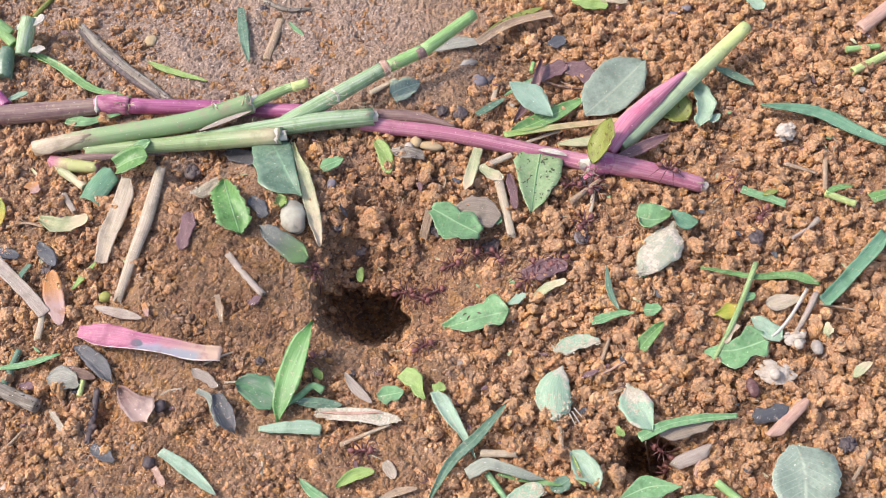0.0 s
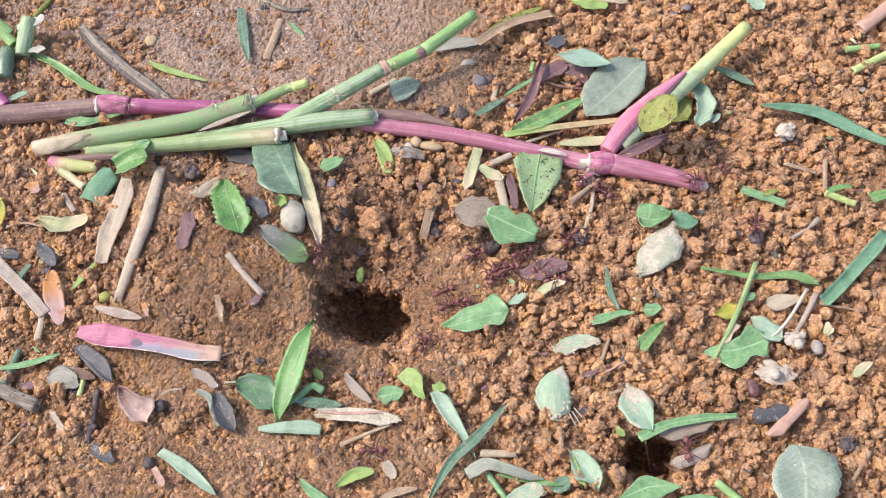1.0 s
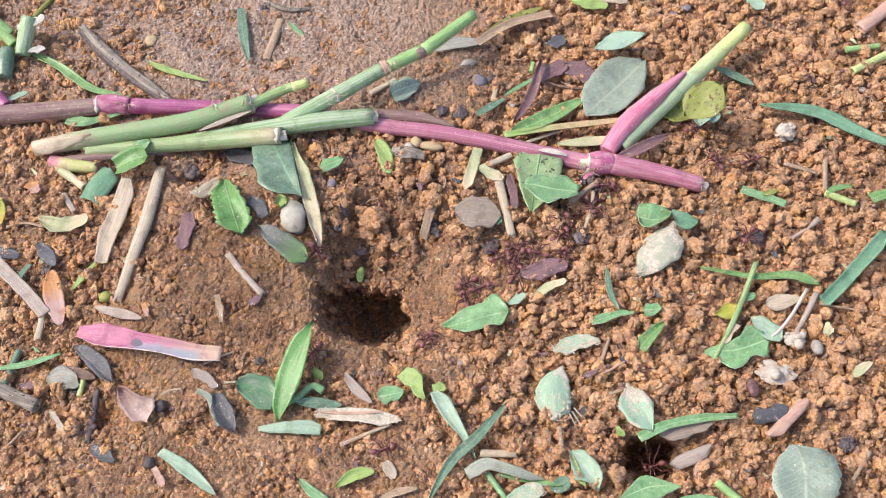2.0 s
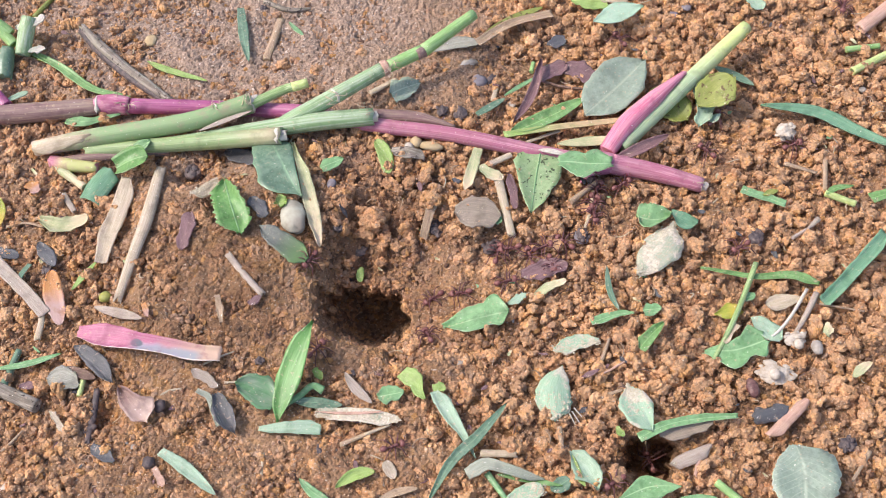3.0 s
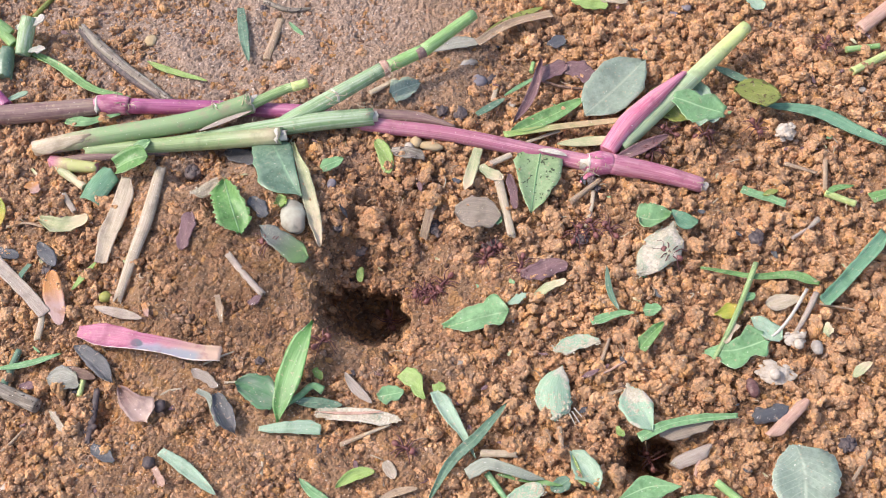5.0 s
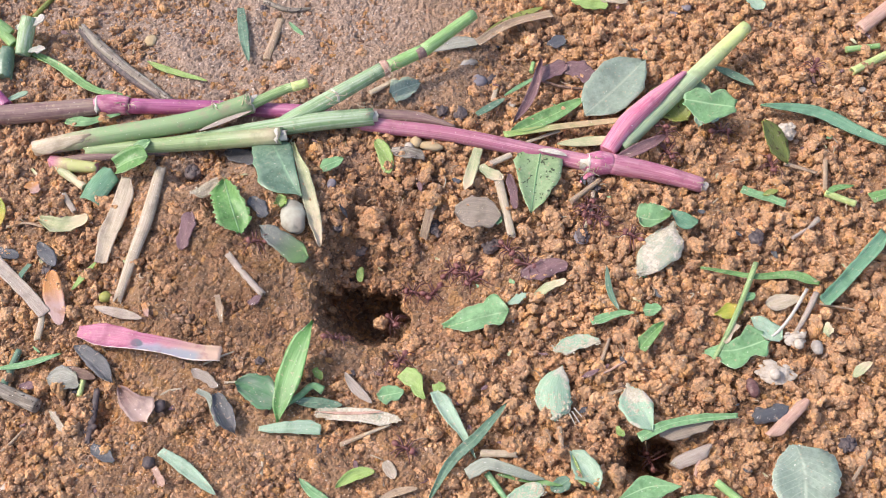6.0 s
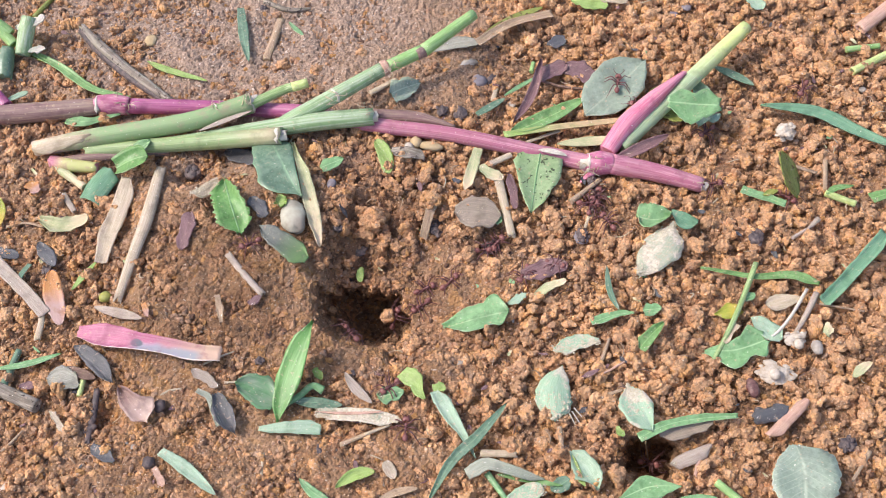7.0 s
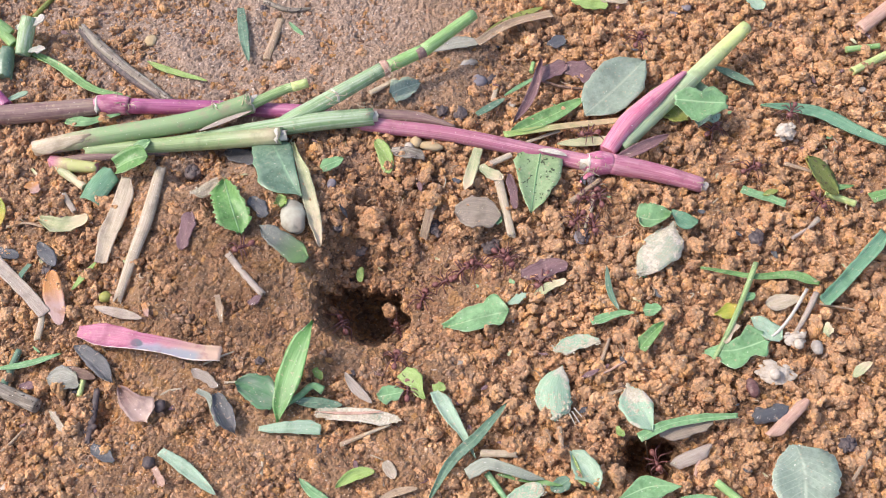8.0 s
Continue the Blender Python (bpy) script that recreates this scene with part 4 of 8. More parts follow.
# cut grass culms
culm_a = whole("grass_culm", "thick green cut grass culm with a bleached base", (-97.1, 46.1, 5.0), "grass stem", "cut grass culms")
stalk("sheathed_base", "bleached cream base turning green", [(-144.1, 39.4, 4.5), (-125.5, 42.4, 6.0), (-90.6, 47.4, 8.0), (-67.8, 54.4, 9.0)], [2.76, 3.37, 3.47, 3.68], "stem_cream", "stem", hollow=True, steps=24, rag=0.4, parent=culm_a)
stalk("culm", "green culm", [(-69.7, 52.8, 9.0), (-57.0, 58.7, 9.6), (-53.0, 59.5, 10.0)], [1.97, 1.76, 1.66], "stem", "stem", parent=culm_a)
stalk("cut_tip", "lime cut tip", [(-53.6, 59.3, 10.0), (-48.0, 60.8, 10.2)], [1.76, 1.76], "stem_yellow", "stem", hollow=True, steps=4, parent=culm_a)
leaf("papery_sheath", "bleached papery sheath on the base of the culm", [(-144.3, 37.9, 7.1), (-134.5, 39.8, 8.6), (-123.8, 41.6, 10.1)], 6.2, "ovate", "cream", "leaf sheath", camber=-0.6, roll=-10, lie=0, rag=0.12)
culm_b = whole("grass_culm", "frosted green grass culm with a ragged sheath", (-56.6, 45.7, 5.0), "grass stem", "cut grass culms")
stalk("culm", "frosted green culm", [(-109.7, 40.7, 4.5), (-88.4, 41.1, 5.5), (-68.4, 43.5, 6.5), (-44.4, 45.6, 7.0), (-24.6, 47.5, 7.0)], [1.62, 2.63, 3.14, 3.34, 3.14], "stem_mint", "stem", hollow=True, steps=22, rag=0.5, parent=culm_b)
stalk("sheath", "green sheath browning at its ragged end", [(-126.6, 38.9, 3.5), (-104.4, 39.7, 5.0), (-80.2, 40.4, 7.5), (-56.2, 39.2, 8.0)], [2.02, 2.63, 3.13, 3.13], "stem_ragged", "stem", hollow=True, steps=22, rag=0.9, parent=culm_b)
culm_c = whole("grass_culm", "jointed green grass culm leaning over the soil", (-36.9, 57.7, 8.0), "grass stem", "cut grass culms")
stalk("internode", "frosted green internode", [(-65.3, 41.2, 5.0), (-53.4, 46.7, 7.5), (-38.6, 53.9, 10.5), (-21.2, 64.5, 13.0)], [2.05, 2.77, 2.87, 2.56], "stem_mint", "stem", steps=24, parent=culm_c)
stalk("joint", "pale pink joint ring", [(-21.6, 64.2, 13.0), (-19.4, 65.3, 13.3)], [2.93, 2.72], "rose", "stem", steps=4, rag=0.4, parent=culm_c)
stalk("internode", "young green internode", [(-19.6, 65.1, 13.2), (-7.3, 72.5, 14.4)], [2.33, 2.33], "stem_lime", "stem", steps=6, parent=culm_c)
stalk("joint", "grey-purple joint", [(-9.7, 70.8, 14.0), (-6.9, 72.5, 14.4)], [2.40, 2.40], "runner_dull", "stem", steps=4, parent=culm_c)
stalk("cut_tip", "bright green cut tip", [(-7.3, 72.2, 14.4), (11.2, 90.1, 16.5)], [2.39, 2.07], "stem_lime", "stem", hollow=True, steps=8, parent=culm_c)
culm_d = whole("grass_culm", "thin pink-based grass culm under the others", (-120.3, 35.4, 2.5), "grass stem", "cut grass culms")
stalk("culm", "mauve thin culm", [(-134.2, 34.8, 2.8), (-118.6, 37.4, 2.8), (-96.7, 39.0, 2.8)], [2.01, 1.81, 1.71], "runner_dull", "stem", parent=culm_d)
stalk("stub", "pink and yellow stub", [(-137.9, 35.2, 3.0), (-131.9, 33.3, 3.0), (-121.3, 31.9, 3.0)], [2.41, 2.61, 1.90], "pinkyellow", "stem", rag=0.6, parent=culm_d)
stalk("stub", "pale pink stub", [(-136.5, 33.5, 2.4), (-124.5, 23.9, 2.4)], [1.78, 1.38], "beige_blade", "stem", parent=culm_d)
leaf("folded_leaf", "bright green folded grass leaf", [(-113.3, 29.2, 6.6), (-107.9, 30.4, 8.6), (-102.2, 32.1, 9.1)], 7.9, "square", "bright", "leaf", camber=0.5, roll=12, rag=0.03)
leaf("broad_leaf", "glossy blue-green broken grass leaf", [(-115.6, 30.4, 4.6), (-118.8, 24.0, 4.6), (-122.0, 17.5, 3.6)], 9.3, ((0.86, 0.91, 0.95, 1.0, 0.99, 0.92, 0.85), (0.04, 0.95, 0.95, 0.95, 0.96, 0.96, 0.96)), "seagreen", "leaf", camber=-0.3, rag=0.02)
fibres(runner, (-119.9, 59.1, 6.0), 9, 4)
fibres(runner, (-114.0, 56.1, 6.0), 8, 4)
fibres(runner, (51.2, 29.1, 5.0), 9, 4)
fibres(runner, (54.6, 32.5, 7.0), 6, 3)
fibres(runner, (89.1, 23.8, 5.0), 6, 3)
fibres(culm_a, (-78.9, 51.2, 11.0), 7, 4)
fibres(culm_a, (-68.5, 53.3, 12.0), 8, 4)
fibres(culm_a, (-124.8, 40.9, 8.0), 5, 3)
fibres(culm_c, (-38.1, 49.2, 13.0), 8, 4)
fibres(culm_c, (-18.8, 62.8, 14.0), 10, 4)
fibres(culm_b, (-25.5, 47.7, 9.0), 10, 4)
fibres(culm_b, (-58.1, 41.4, 7.0), 14, 5)
fibres(culm_b, (-62.0, 41.2, 7.0), 8, 5)
fibres(culm_a, (-113.6, 45.5, 8.0), 5, 3)
tuft = whole("cut_tuft", "tuft of cut green stems with papery sheaths", (-159.8, 88.4, 3.0), "grass tuft")
stalk("cut_stem", "bright hollow cut stem", [(-167.2, 93.2, 11.0), (-164.1, 91.6, 9.0), (-161.2, 89.9, 7.0)], [2.16, 2.37, 2.37], "stem_lime", "stem", hollow=True, parent=tuft)
stalk("cut_stem", "bright hollow cut stem", [(-164.8, 90.3, 9.0), (-162.3, 88.5, 7.5), (-159.5, 85.9, 6.0)], [1.93, 2.04, 2.04], "stem_lime", "stem", hollow=True, parent=tuft)
stalk("cut_stem", "pale green cut stem", [(-153.7, 94.2, 11.0), (-154.8, 88.8, 8.5), (-155.9, 81.8, 5.0)], [2.79, 3.01, 2.79], "stem_mint", "stem", hollow=True, parent=tuft)
stalk("cut_stem", "dull green stem bit", [(-161.8, 84.0, 5.0), (-162.2, 79.2, 3.5), (-162.0, 73.6, 2.0)], [2.75, 3.18, 2.75], "teal", "stem", rag=1.0, parent=tuft)
leaf("papery_sheath", "white papery sheath beside a cut tuft", [(-158.6, 90.7, 9.6), (-152.8, 91.8, 10.6), (-147.7, 94.2, 11.6)], 5.0, "torn", "papery", "leaf sheath", rag=0.3)
leaf("papery_sheath", "white papery sheath beside a cut tuft", [(-153.4, 82.1, 6.6), (-147.7, 84.3, 5.6)], 3.5, "torn", "papery", "leaf sheath", rag=0.3)
leaf("grass_clipping", "green narrow grass blade under the runner", [(-152.9, 84.2, 2.4), (-141.0, 76.9, 2.4), (-128.0, 67.0, 2.4), (-113.7, 63.5, 2.4)], 3.6, "blade", "green", "grass")
leaf("grass_clipping", "yellowed narrow grass blade in the soil", [(-153.9, 83.7, 2.1), (-143.4, 78.4, 2.1)], 2.4, "blade", "olive", "grass")
leaf("leaf_fragment", "pale green leaf bit beside the runner", [(-158.1, 61.4, 3.1), (-153.0, 68.3, 3.1)], 4.3, "lance", "mint", "leaf")
stalk("pink_stub", "short magenta stem stub", [(-163.6, 64.2, 5.0), (-157.7, 58.3, 4.0)], [2.69, 2.48], "runner_pink", "stem")
leaf("grass_clipping", "green leaf bit under the runner", [(-135.4, 53.0, 2.6), (-127.0, 51.7, 2.6), (-116.3, 55.2, 2.6)], 4.8, "cut", "light", "grass")
stalk("stem_bit", "thin green stem at the edge", [(-150.0, 114.5, 1.5), (-156.5, 103.3, 1.5)], [0.98, 0.98], "olive", "stem")

# torn sheath edges and flaps
stalk("torn_edge", "pale torn sheath edge", [(-125.0, 58.6, 3.9), (-124.34, 58.66, 3.90)], [3.70, 3.77], "papery", "stem", hollow=True, steps=3, rag=0.7, parent=runner)
stalk("torn_edge", "pale torn sheath edge", [(-114.5, 58.9, 3.8), (-113.84, 58.90, 3.80)], [3.19, 3.27], "papery", "stem", hollow=True, steps=3, rag=0.8, parent=runner)
stalk("torn_edge", "pale torn sheath edge", [(65.3, 47.9, 6.9), (65.63, 48.17, 7.01)], [3.32, 3.39], "papery", "stem", hollow=True, steps=3, rag=0.5, parent=runner)
stalk("torn_edge", "pale torn sheath edge", [(50.6, 32.5, 4.0), (51.09, 32.50, 4.00)], [3.49, 3.56], "papery", "stem", hollow=True, steps=3, rag=0.9, parent=runner)
stalk("torn_edge", "pale torn sheath edge", [(89.5, 25.1, 2.7), (90.10, 24.83, 2.65)], [2.57, 2.64], "papery", "stem", hollow=True, steps=3, rag=0.5, parent=runner)
stalk("torn_edge", "pale torn sheath edge", [(-68.8, 54.0, 9.0), (-68.14, 54.33, 9.00)], [3.60, 3.66], "papery", "stem", hollow=True, steps=3, rag=0.8, parent=culm_a)
stalk("torn_edge", "pale torn sheath edge", [(-80.1, 51.0, 8.6), (-79.66, 51.16, 8.60)], [3.63, 3.70], "papery", "stem", hollow=True, steps=3, rag=0.5, parent=culm_a)
stalk("torn_edge", "pale torn sheath edge", [(-26.0, 47.4, 7.0), (-25.12, 47.51, 7.00)], [3.08, 3.15], "papery", "stem", hollow=True, steps=3, rag=0.9, parent=culm_b)
stalk("torn_edge", "pale torn sheath edge", [(-57.8, 39.2, 8.0), (-56.92, 39.20, 8.00)], [3.01, 3.08], "papery", "stem", hollow=True, steps=3, rag=1.1, parent=culm_b)
stalk("torn_edge", "pale torn sheath edge", [(-38.2, 54.0, 10.6), (-37.65, 54.39, 10.65)], [2.88, 2.95], "papery", "stem", hollow=True, steps=3, rag=0.5, parent=culm_c)
stalk("torn_edge", "pale torn sheath edge", [(-21.6, 64.2, 13.0), (-21.27, 64.42, 13.00)], [2.77, 2.84], "papery", "stem", hollow=True, steps=3, rag=0.4, parent=culm_c)
stalk("torn_edge", "pale torn sheath edge", [(-7.5, 72.1, 14.4), (-7.06, 72.54, 14.40)], [2.30, 2.36], "papery", "stem", hollow=True, steps=3, rag=0.3, parent=culm_c)
leaf("papery_bract", "thin mauve papery bract between the culms", [(-85.4, 42.3, 9.6), (-76.0, 45.7, 11.1), (-66.9, 48.6, 11.6)], 1.7, "lance", "mauve", "leaf sheath", lie=0, roll=15)
leaf("leaf_flap", "pale green flap of a folded grass leaf", [(-111.1, 33.9, 5.6), (-106.7, 36.7, 7.4), (-102.4, 39.7, 8.0)], 6.1, "cut", "light", "leaf", camber=0.2)
leaf("bark_scar", "cream scar on the skin of the runner", [(33.3, 35.8, 7.2), (38.2, 34.8, 7.4), (43.0, 33.4, 7.2)], 1.9, "lance", "papery", "scar", lie=0)

# broad leaves
leaf("dead_leaf", "dark slate dead leaf under the culms", [(-76.9, 40.8, 2.6), (-70.9, 36.0, 3.1), (-64.4, 30.8, 2.6)], 7.0, "torn", "slate", "leaf")
leaf("dead_leaf", "dark grey leaf bit beside the serrated leaf", [(-64.4, 13.3, 2.6), (-61.2, 8.3, 3.1), (-59.2, 5.3, 2.6)], 5.2, "torn", "slate", "leaf")
leaf("fallen_leaf", "round grey-green fallen leaf with pale midrib", [(51.0, 53.8, 4.4), (63.0, 65.7, 5.9), (74.7, 79.3, 4.9)], 20.6, ((0.06, 0.63, 0.89, 0.88, 0.75, 0.45, 0.04), (0.06, 0.68, 0.92, 0.99, 1.0, 0.76, 0.04)), "grey", "leaf", camber=0.1)
leaf("fallen_leaf", "blue-green square-cut leaf hanging under the culms", [(-60.5, 39.7, 5.6), (-53.8, 24.7, 5.6), (-47.7, 12.9, 5.1)], 21.5, ((0.63, 0.75, 0.88, 0.94, 1.0, 0.63, 0.04), (0.04, 0.5, 0.43, 0.34, 0.24, 0.13, 0.04)), "teal", "leaf", camber=0.08, rag=0.05)
leaf("fallen_leaf", "pale green leaf with black spots", [(34.4, 38.0, 4.7), (32.1, 25.0, 4.7), (29.8, 11.1, 3.9)], 17.4, ((0.45, 0.89, 1.0, 0.82, 0.6, 0.35, 0.04), (0.7, 0.96, 1.0, 0.88, 0.69, 0.44, 0.04)), "spotted", "leaf", rib='light', camber=0.1)
leaf("grass_clipping", "long half-dry blade with a beige edge", [(-52.5, 38.9, 3.6), (-48.4, 24.0, 3.6), (-44.2, 8.9, 3.1), (-40.6, -4.5, 3.6)], 5.8, ((0.21, 0.29, 0.39, 0.57, 0.7, 0.74, 0.48), (0.2, 0.27, 0.85, 1.0, 0.93, 0.72, 0.06)), "beige_blade", "grass", camber=0.3)
leaf("serrated_leaf", "bright green small serrated leaf", [(-74.1, 20.1, 5.1), (-70.5, 8.7, 5.6), (-66.9, -1.7, 4.1)], 11.5, ((0.04, 0.85, 0.9, 0.95, 1.0, 0.89, 0.15), (0.04, 0.47, 0.72, 0.82, 0.88, 0.81, 0.34)), "bright", "leaf", rib='light', camber=0.3, rag=0.15, steps=44)
lump("pebble", "smooth grey and cream pebble", (-49.9, 5.6, 1.0), (8.6, 13.6, 5.6), "two_tone", "pebble", "pebbles", 1, 0.2, 14, 3)
leaf("dead_leaf", "dark grey dead leaf with a green edge", [(-60.6, 1.4, 3.4), (-52.5, -4.3, 3.6), (-44.3, -8.8, 3.4)], 10.5, ((0.04, 0.56, 0.76, 0.82, 0.91, 1.0, 0.49), (0.04, 0.49, 0.52, 0.56, 0.57, 0.52, 0.04)), "slate_green", "leaf")
leaf("leaf_fragment", "light green leaf piece on the worn path", [(0.0, -29.4, 2.8), (11.2, -28.0, 4.0), (21.7, -25.9, 4.4)], 15.8, ((0.04, 0.39, 0.58, 0.6, 0.44, 0.55, 0.04), (0.06, 0.33, 0.62, 0.66, 0.71, 1.0, 0.16)), "light", "leaf", camber=0.12)
leaf("seedling_leaf", "upright bright green pointed leaf", [(-50.8, -64.8, 2.6), (-47.9, -52.5, 7.6), (-40.4, -36.5, 12.6)], 8.3, ((0.09, 0.43, 0.73, 0.93, 0.86, 0.52, 0.05), (0.04, 0.65, 0.78, 0.91, 1.0, 0.84, 0.05)), "seedling", "leaf", camber=0.25, roll=-8)
leaf("seedling_leaf", "rounded dark green leaf", [(-52.2, -58.3, 3.1), (-58.5, -55.1, 4.6), (-64.9, -52.4, 4.6)], 12.3, ((0.2, 0.71, 1.0, 0.91, 0.77, 0.58, 0.11), (0.47, 0.72, 0.76, 0.65, 0.53, 0.4, 0.04)), "seedling_old", "leaf", camber=0.2)
stalk("seedling_stalk", "pale green bent seedling stalk", [(-50.4, -59.4, 2.5), (-44.8, -56.2, 4.0), (-40.9, -53.3, 5.0), (-37.5, -54.3, 4.0)], [0.81, 0.98, 1.07, 1.43], "light", "stem")
leaf("grass_clipping", "dark blue-green blade end", [(-46.6, -57.6, 2.6), (-39.5, -57.5, 2.6), (-31.4, -58.7, 2.1)], 3.8, "lance", "teal", "grass")
leaf("grass_clipping", "pale green cut blade", [(-56.7, -67.3, 2.6), (-47.2, -67.2, 3.1), (-37.6, -67.1, 2.6)], 5.4, ((0.16, 0.44, 0.54, 0.64, 0.71, 0.7, 0.69), (0.37, 0.54, 0.73, 0.87, 1.0, 0.98, 0.52)), "mint", "grass", camber=0.3)
leaf("dry_scrap", "reddish dry leaf scrap with cream crust", [(-38.8, -61.9, 2.6), (-26.1, -62.3, 3.1), (-13.4, -64.4, 2.6)], 5.1, ((0.18, 0.77, 0.9, 0.96, 1.0, 0.98, 0.04), (0.74, 0.75, 0.76, 0.76, 0.85, 0.75, 0.32)), "crust", "dry leaf", rag=0.12, crumbs=380)
leaf("dry_scrap", "thin pinkish dry edge", [(-39.3, -61.4, 3.6), (-28.7, -61.3, 4.0), (-18.2, -61.9, 3.8)], 0.9, "lance", "rose", "dry leaf")
leaf("leaf_fragment", "bright green torn leaf bit", [(-12.8, -48.0, 3.6), (-8.7, -52.2, 3.6), (-5.6, -57.2, 2.6)], 6.2, "cut", "lime", "leaf", roll=15)
leaf("leaf_fragment", "small green leaf bit with cream spot", [(-20.5, -56.0, 2.1), (-12.2, -54.6, 2.2)], 6.3, "cut", "light", "leaf")
leaf("leaf_fragment", "lime tip of a blade", [(-2.8, -55.1, 3.5), (0.4, -52.7, 4.0)], 4.0, "torn", "lime", "leaf")
leaf("grass_clipping", "pale green blade narrowing to a stalk", [(-1.9, -54.9, 4.5), (2.8, -64.6, 4.2), (9.9, -76.6, 2.5)], 5.3, ((0.87, 1.0, 0.9, 0.69, 0.3, 0.21, 0.04), (0.04, 0.85, 0.95, 0.98, 0.78, 0.52, 0.04)), "mint", "grass", camber=0.2)
leaf("grass_clipping", "dark green narrow curved blade", [(19.7, -59.1, 4.8), (9.7, -69.5, 4.8), (1.9, -77.5, 4.8), (-4.4, -90.8, 3.8)], 3.5, "lance", "teal", "grass", camber=0.3)
leaf("dry_sheath", "grey dry sheath across the blades", [(6.9, -82.3, 5.5), (13.2, -79.4, 6.5), (21.4, -81.2, 6.0), (30.6, -83.7, 4.0)], 5.7, ((0.74, 1.0, 0.78, 0.87, 0.79, 0.72, 0.08), (0.5, 0.59, 0.57, 0.39, 0.35, 0.2, 0.07)), "taupe", "dry leaf", camber=0.1, rag=0.03)
stalk("straw", "hollow cream straw on loose soil", [(11.4, -74.6, 2.5), (22.4, -74.8, 2.5)], [1.30, 1.21], "cream", "straw", hollow=True, squash=0.55, rag=0.5)
leaf("grass_clipping", "thin green blade on loose soil", [(16.3, -82.2, 3.5), (24.8, -83.5, 3.5), (35.9, -85.6, 3.0)], 2.0, "lance", "green", "grass")
leaf("leaf_fragment", "fuzzy blue-green leaf at the edge", [(18.7, -90.9, 3.0), (25.4, -87.7, 4.0), (30.1, -86.8, 3.5)], 5.9, "oval", "mint_crust", "leaf", crumbs=190)
leaf("leaf_fragment", "dark green leaf bit", [(32.3, -86.8, 2.6), (38.1, -83.4, 2.8)], 4.7, "oval", "teal", "leaf")
leaf("leaf_fragment", "pale mint leaf with dried soil crust", [(37.5, -45.9, 3.5), (34.9, -55.0, 5.0), (34.0, -64.3, 3.5)], 11.9, ((0.04, 0.56, 0.86, 0.99, 1.0, 0.68, 0.04), (0.09, 0.49, 0.72, 0.84, 0.92, 0.79, 0.08)), "mint_crust", "leaf", camber=-0.2, rag=0.06, crumbs=160, crumbs_at=(0.55, 1.0))
leaf("leaf_fragment", "rounded light green leaf with cream crust", [(57.5, -53.9, 4.7), (60.0, -61.2, 5.7), (63.9, -68.9, 31.5)], 10.4, ((0.04, 0.67, 1.0, 1.0, 0.92, 0.63, 0.04), (0.04, 0.67, 0.87, 0.97, 0.8, 0.44, 0.04)), "mint_crust", "leaf", rag=0.06, crumbs=140, crumbs_at=(0.0, 0.6), lie=0.0)
leaf("leaf_fragment", "mint leaf with lime edge, curled", [(38.9, -74.6, 4.0), (43.6, -80.4, 4.0), (46.0, -87.0, 3.0)], 10.4, ((0.13, 0.5, 0.86, 0.98, 1.0, 0.34, 0.09), (0.04, 0.53, 0.54, 0.62, 0.62, 0.5, 0.13)), "mint", "leaf", camber=0.3)
leaf("leaf_fragment", "lime edge strip of a leaf", [(39.1, -75.9, 4.5), (40.4, -82.1, 4.2), (42.5, -86.0, 4.0)], 2.1, "lance", "lime", "leaf")
leaf("fallen_leaf", "bright green leaf beside the small hole", [(52.5, -90.0, 4.0), (61.7, -86.1, 4.2), (71.1, -86.3, 3.9)], 8.6, ((0.04, 0.78, 1.0, 0.99, 0.86, 0.46, 0.04), (0.09, 0.39, 0.67, 0.83, 0.45, 0.22, 0.04)), "light", "leaf", lie=0.0)
leaf("fallen_leaf", "large silvery grey-green rounded leaf", [(106.3, -73.9, 6.1), (107.5, -82.6, 7.1), (106.7, -93.1, 6.1)], 20.5, ((0.19, 0.58, 0.8, 0.93, 0.97, 0.96, 0.66), (0.08, 0.67, 0.94, 1.0, 0.96, 0.86, 0.46)), "pale_grey", "leaf", camber=0.06, rag=0.05, steps=34)
leaf("leaf_fragment", "green bitten leaf piece", [(103.9, -36.2, 3.5), (93.2, -40.0, 3.5), (83.5, -39.8, 3.0)], 13.7, ((0.41, 0.91, 0.62, 0.48, 0.4, 0.23, 0.04), (0.17, 0.83, 0.55, 1.0, 0.83, 0.42, 0.1)), "light", "leaf", rag=0.1)
leaf("leaf_fragment", "pale mint leaf piece", [(99.8, -28.2, 4.0), (104.4, -32.0, 4.0), (108.9, -35.8, 4.0)], 7.2, ((0.05, 0.51, 0.88, 0.94, 1.0, 0.79, 0.46), (0.06, 0.66, 0.77, 0.8, 0.83, 0.87, 0.04)), "mint", "leaf")
leaf("grass_clipping", "broad green grass blade with folded keel", [(149.1, 2.1, 6.0), (136.6, -11.3, 4.5), (124.3, -23.4, 3.5)], 5.6, ((0.92, 0.97, 1.0, 1.0, 0.97, 0.92, 0.88), (0.13, 0.75, 0.66, 0.6, 0.66, 0.76, 0.64)), "seagreen", "grass", camber=0.45)
leaf("grass_clipping", "curved green blade lying on the crumbs", [(85.2, -10.6, 3.5), (102.0, -13.0, 4.2), (115.2, -12.6, 4.5), (123.7, -16.2, 4.0)], 3.7, ((0.26, 0.39, 0.59, 0.75, 0.83, 0.98, 0.04), (0.25, 0.43, 0.47, 0.6, 0.76, 1.0, 0.61)), "green", "grass", camber=0.3)
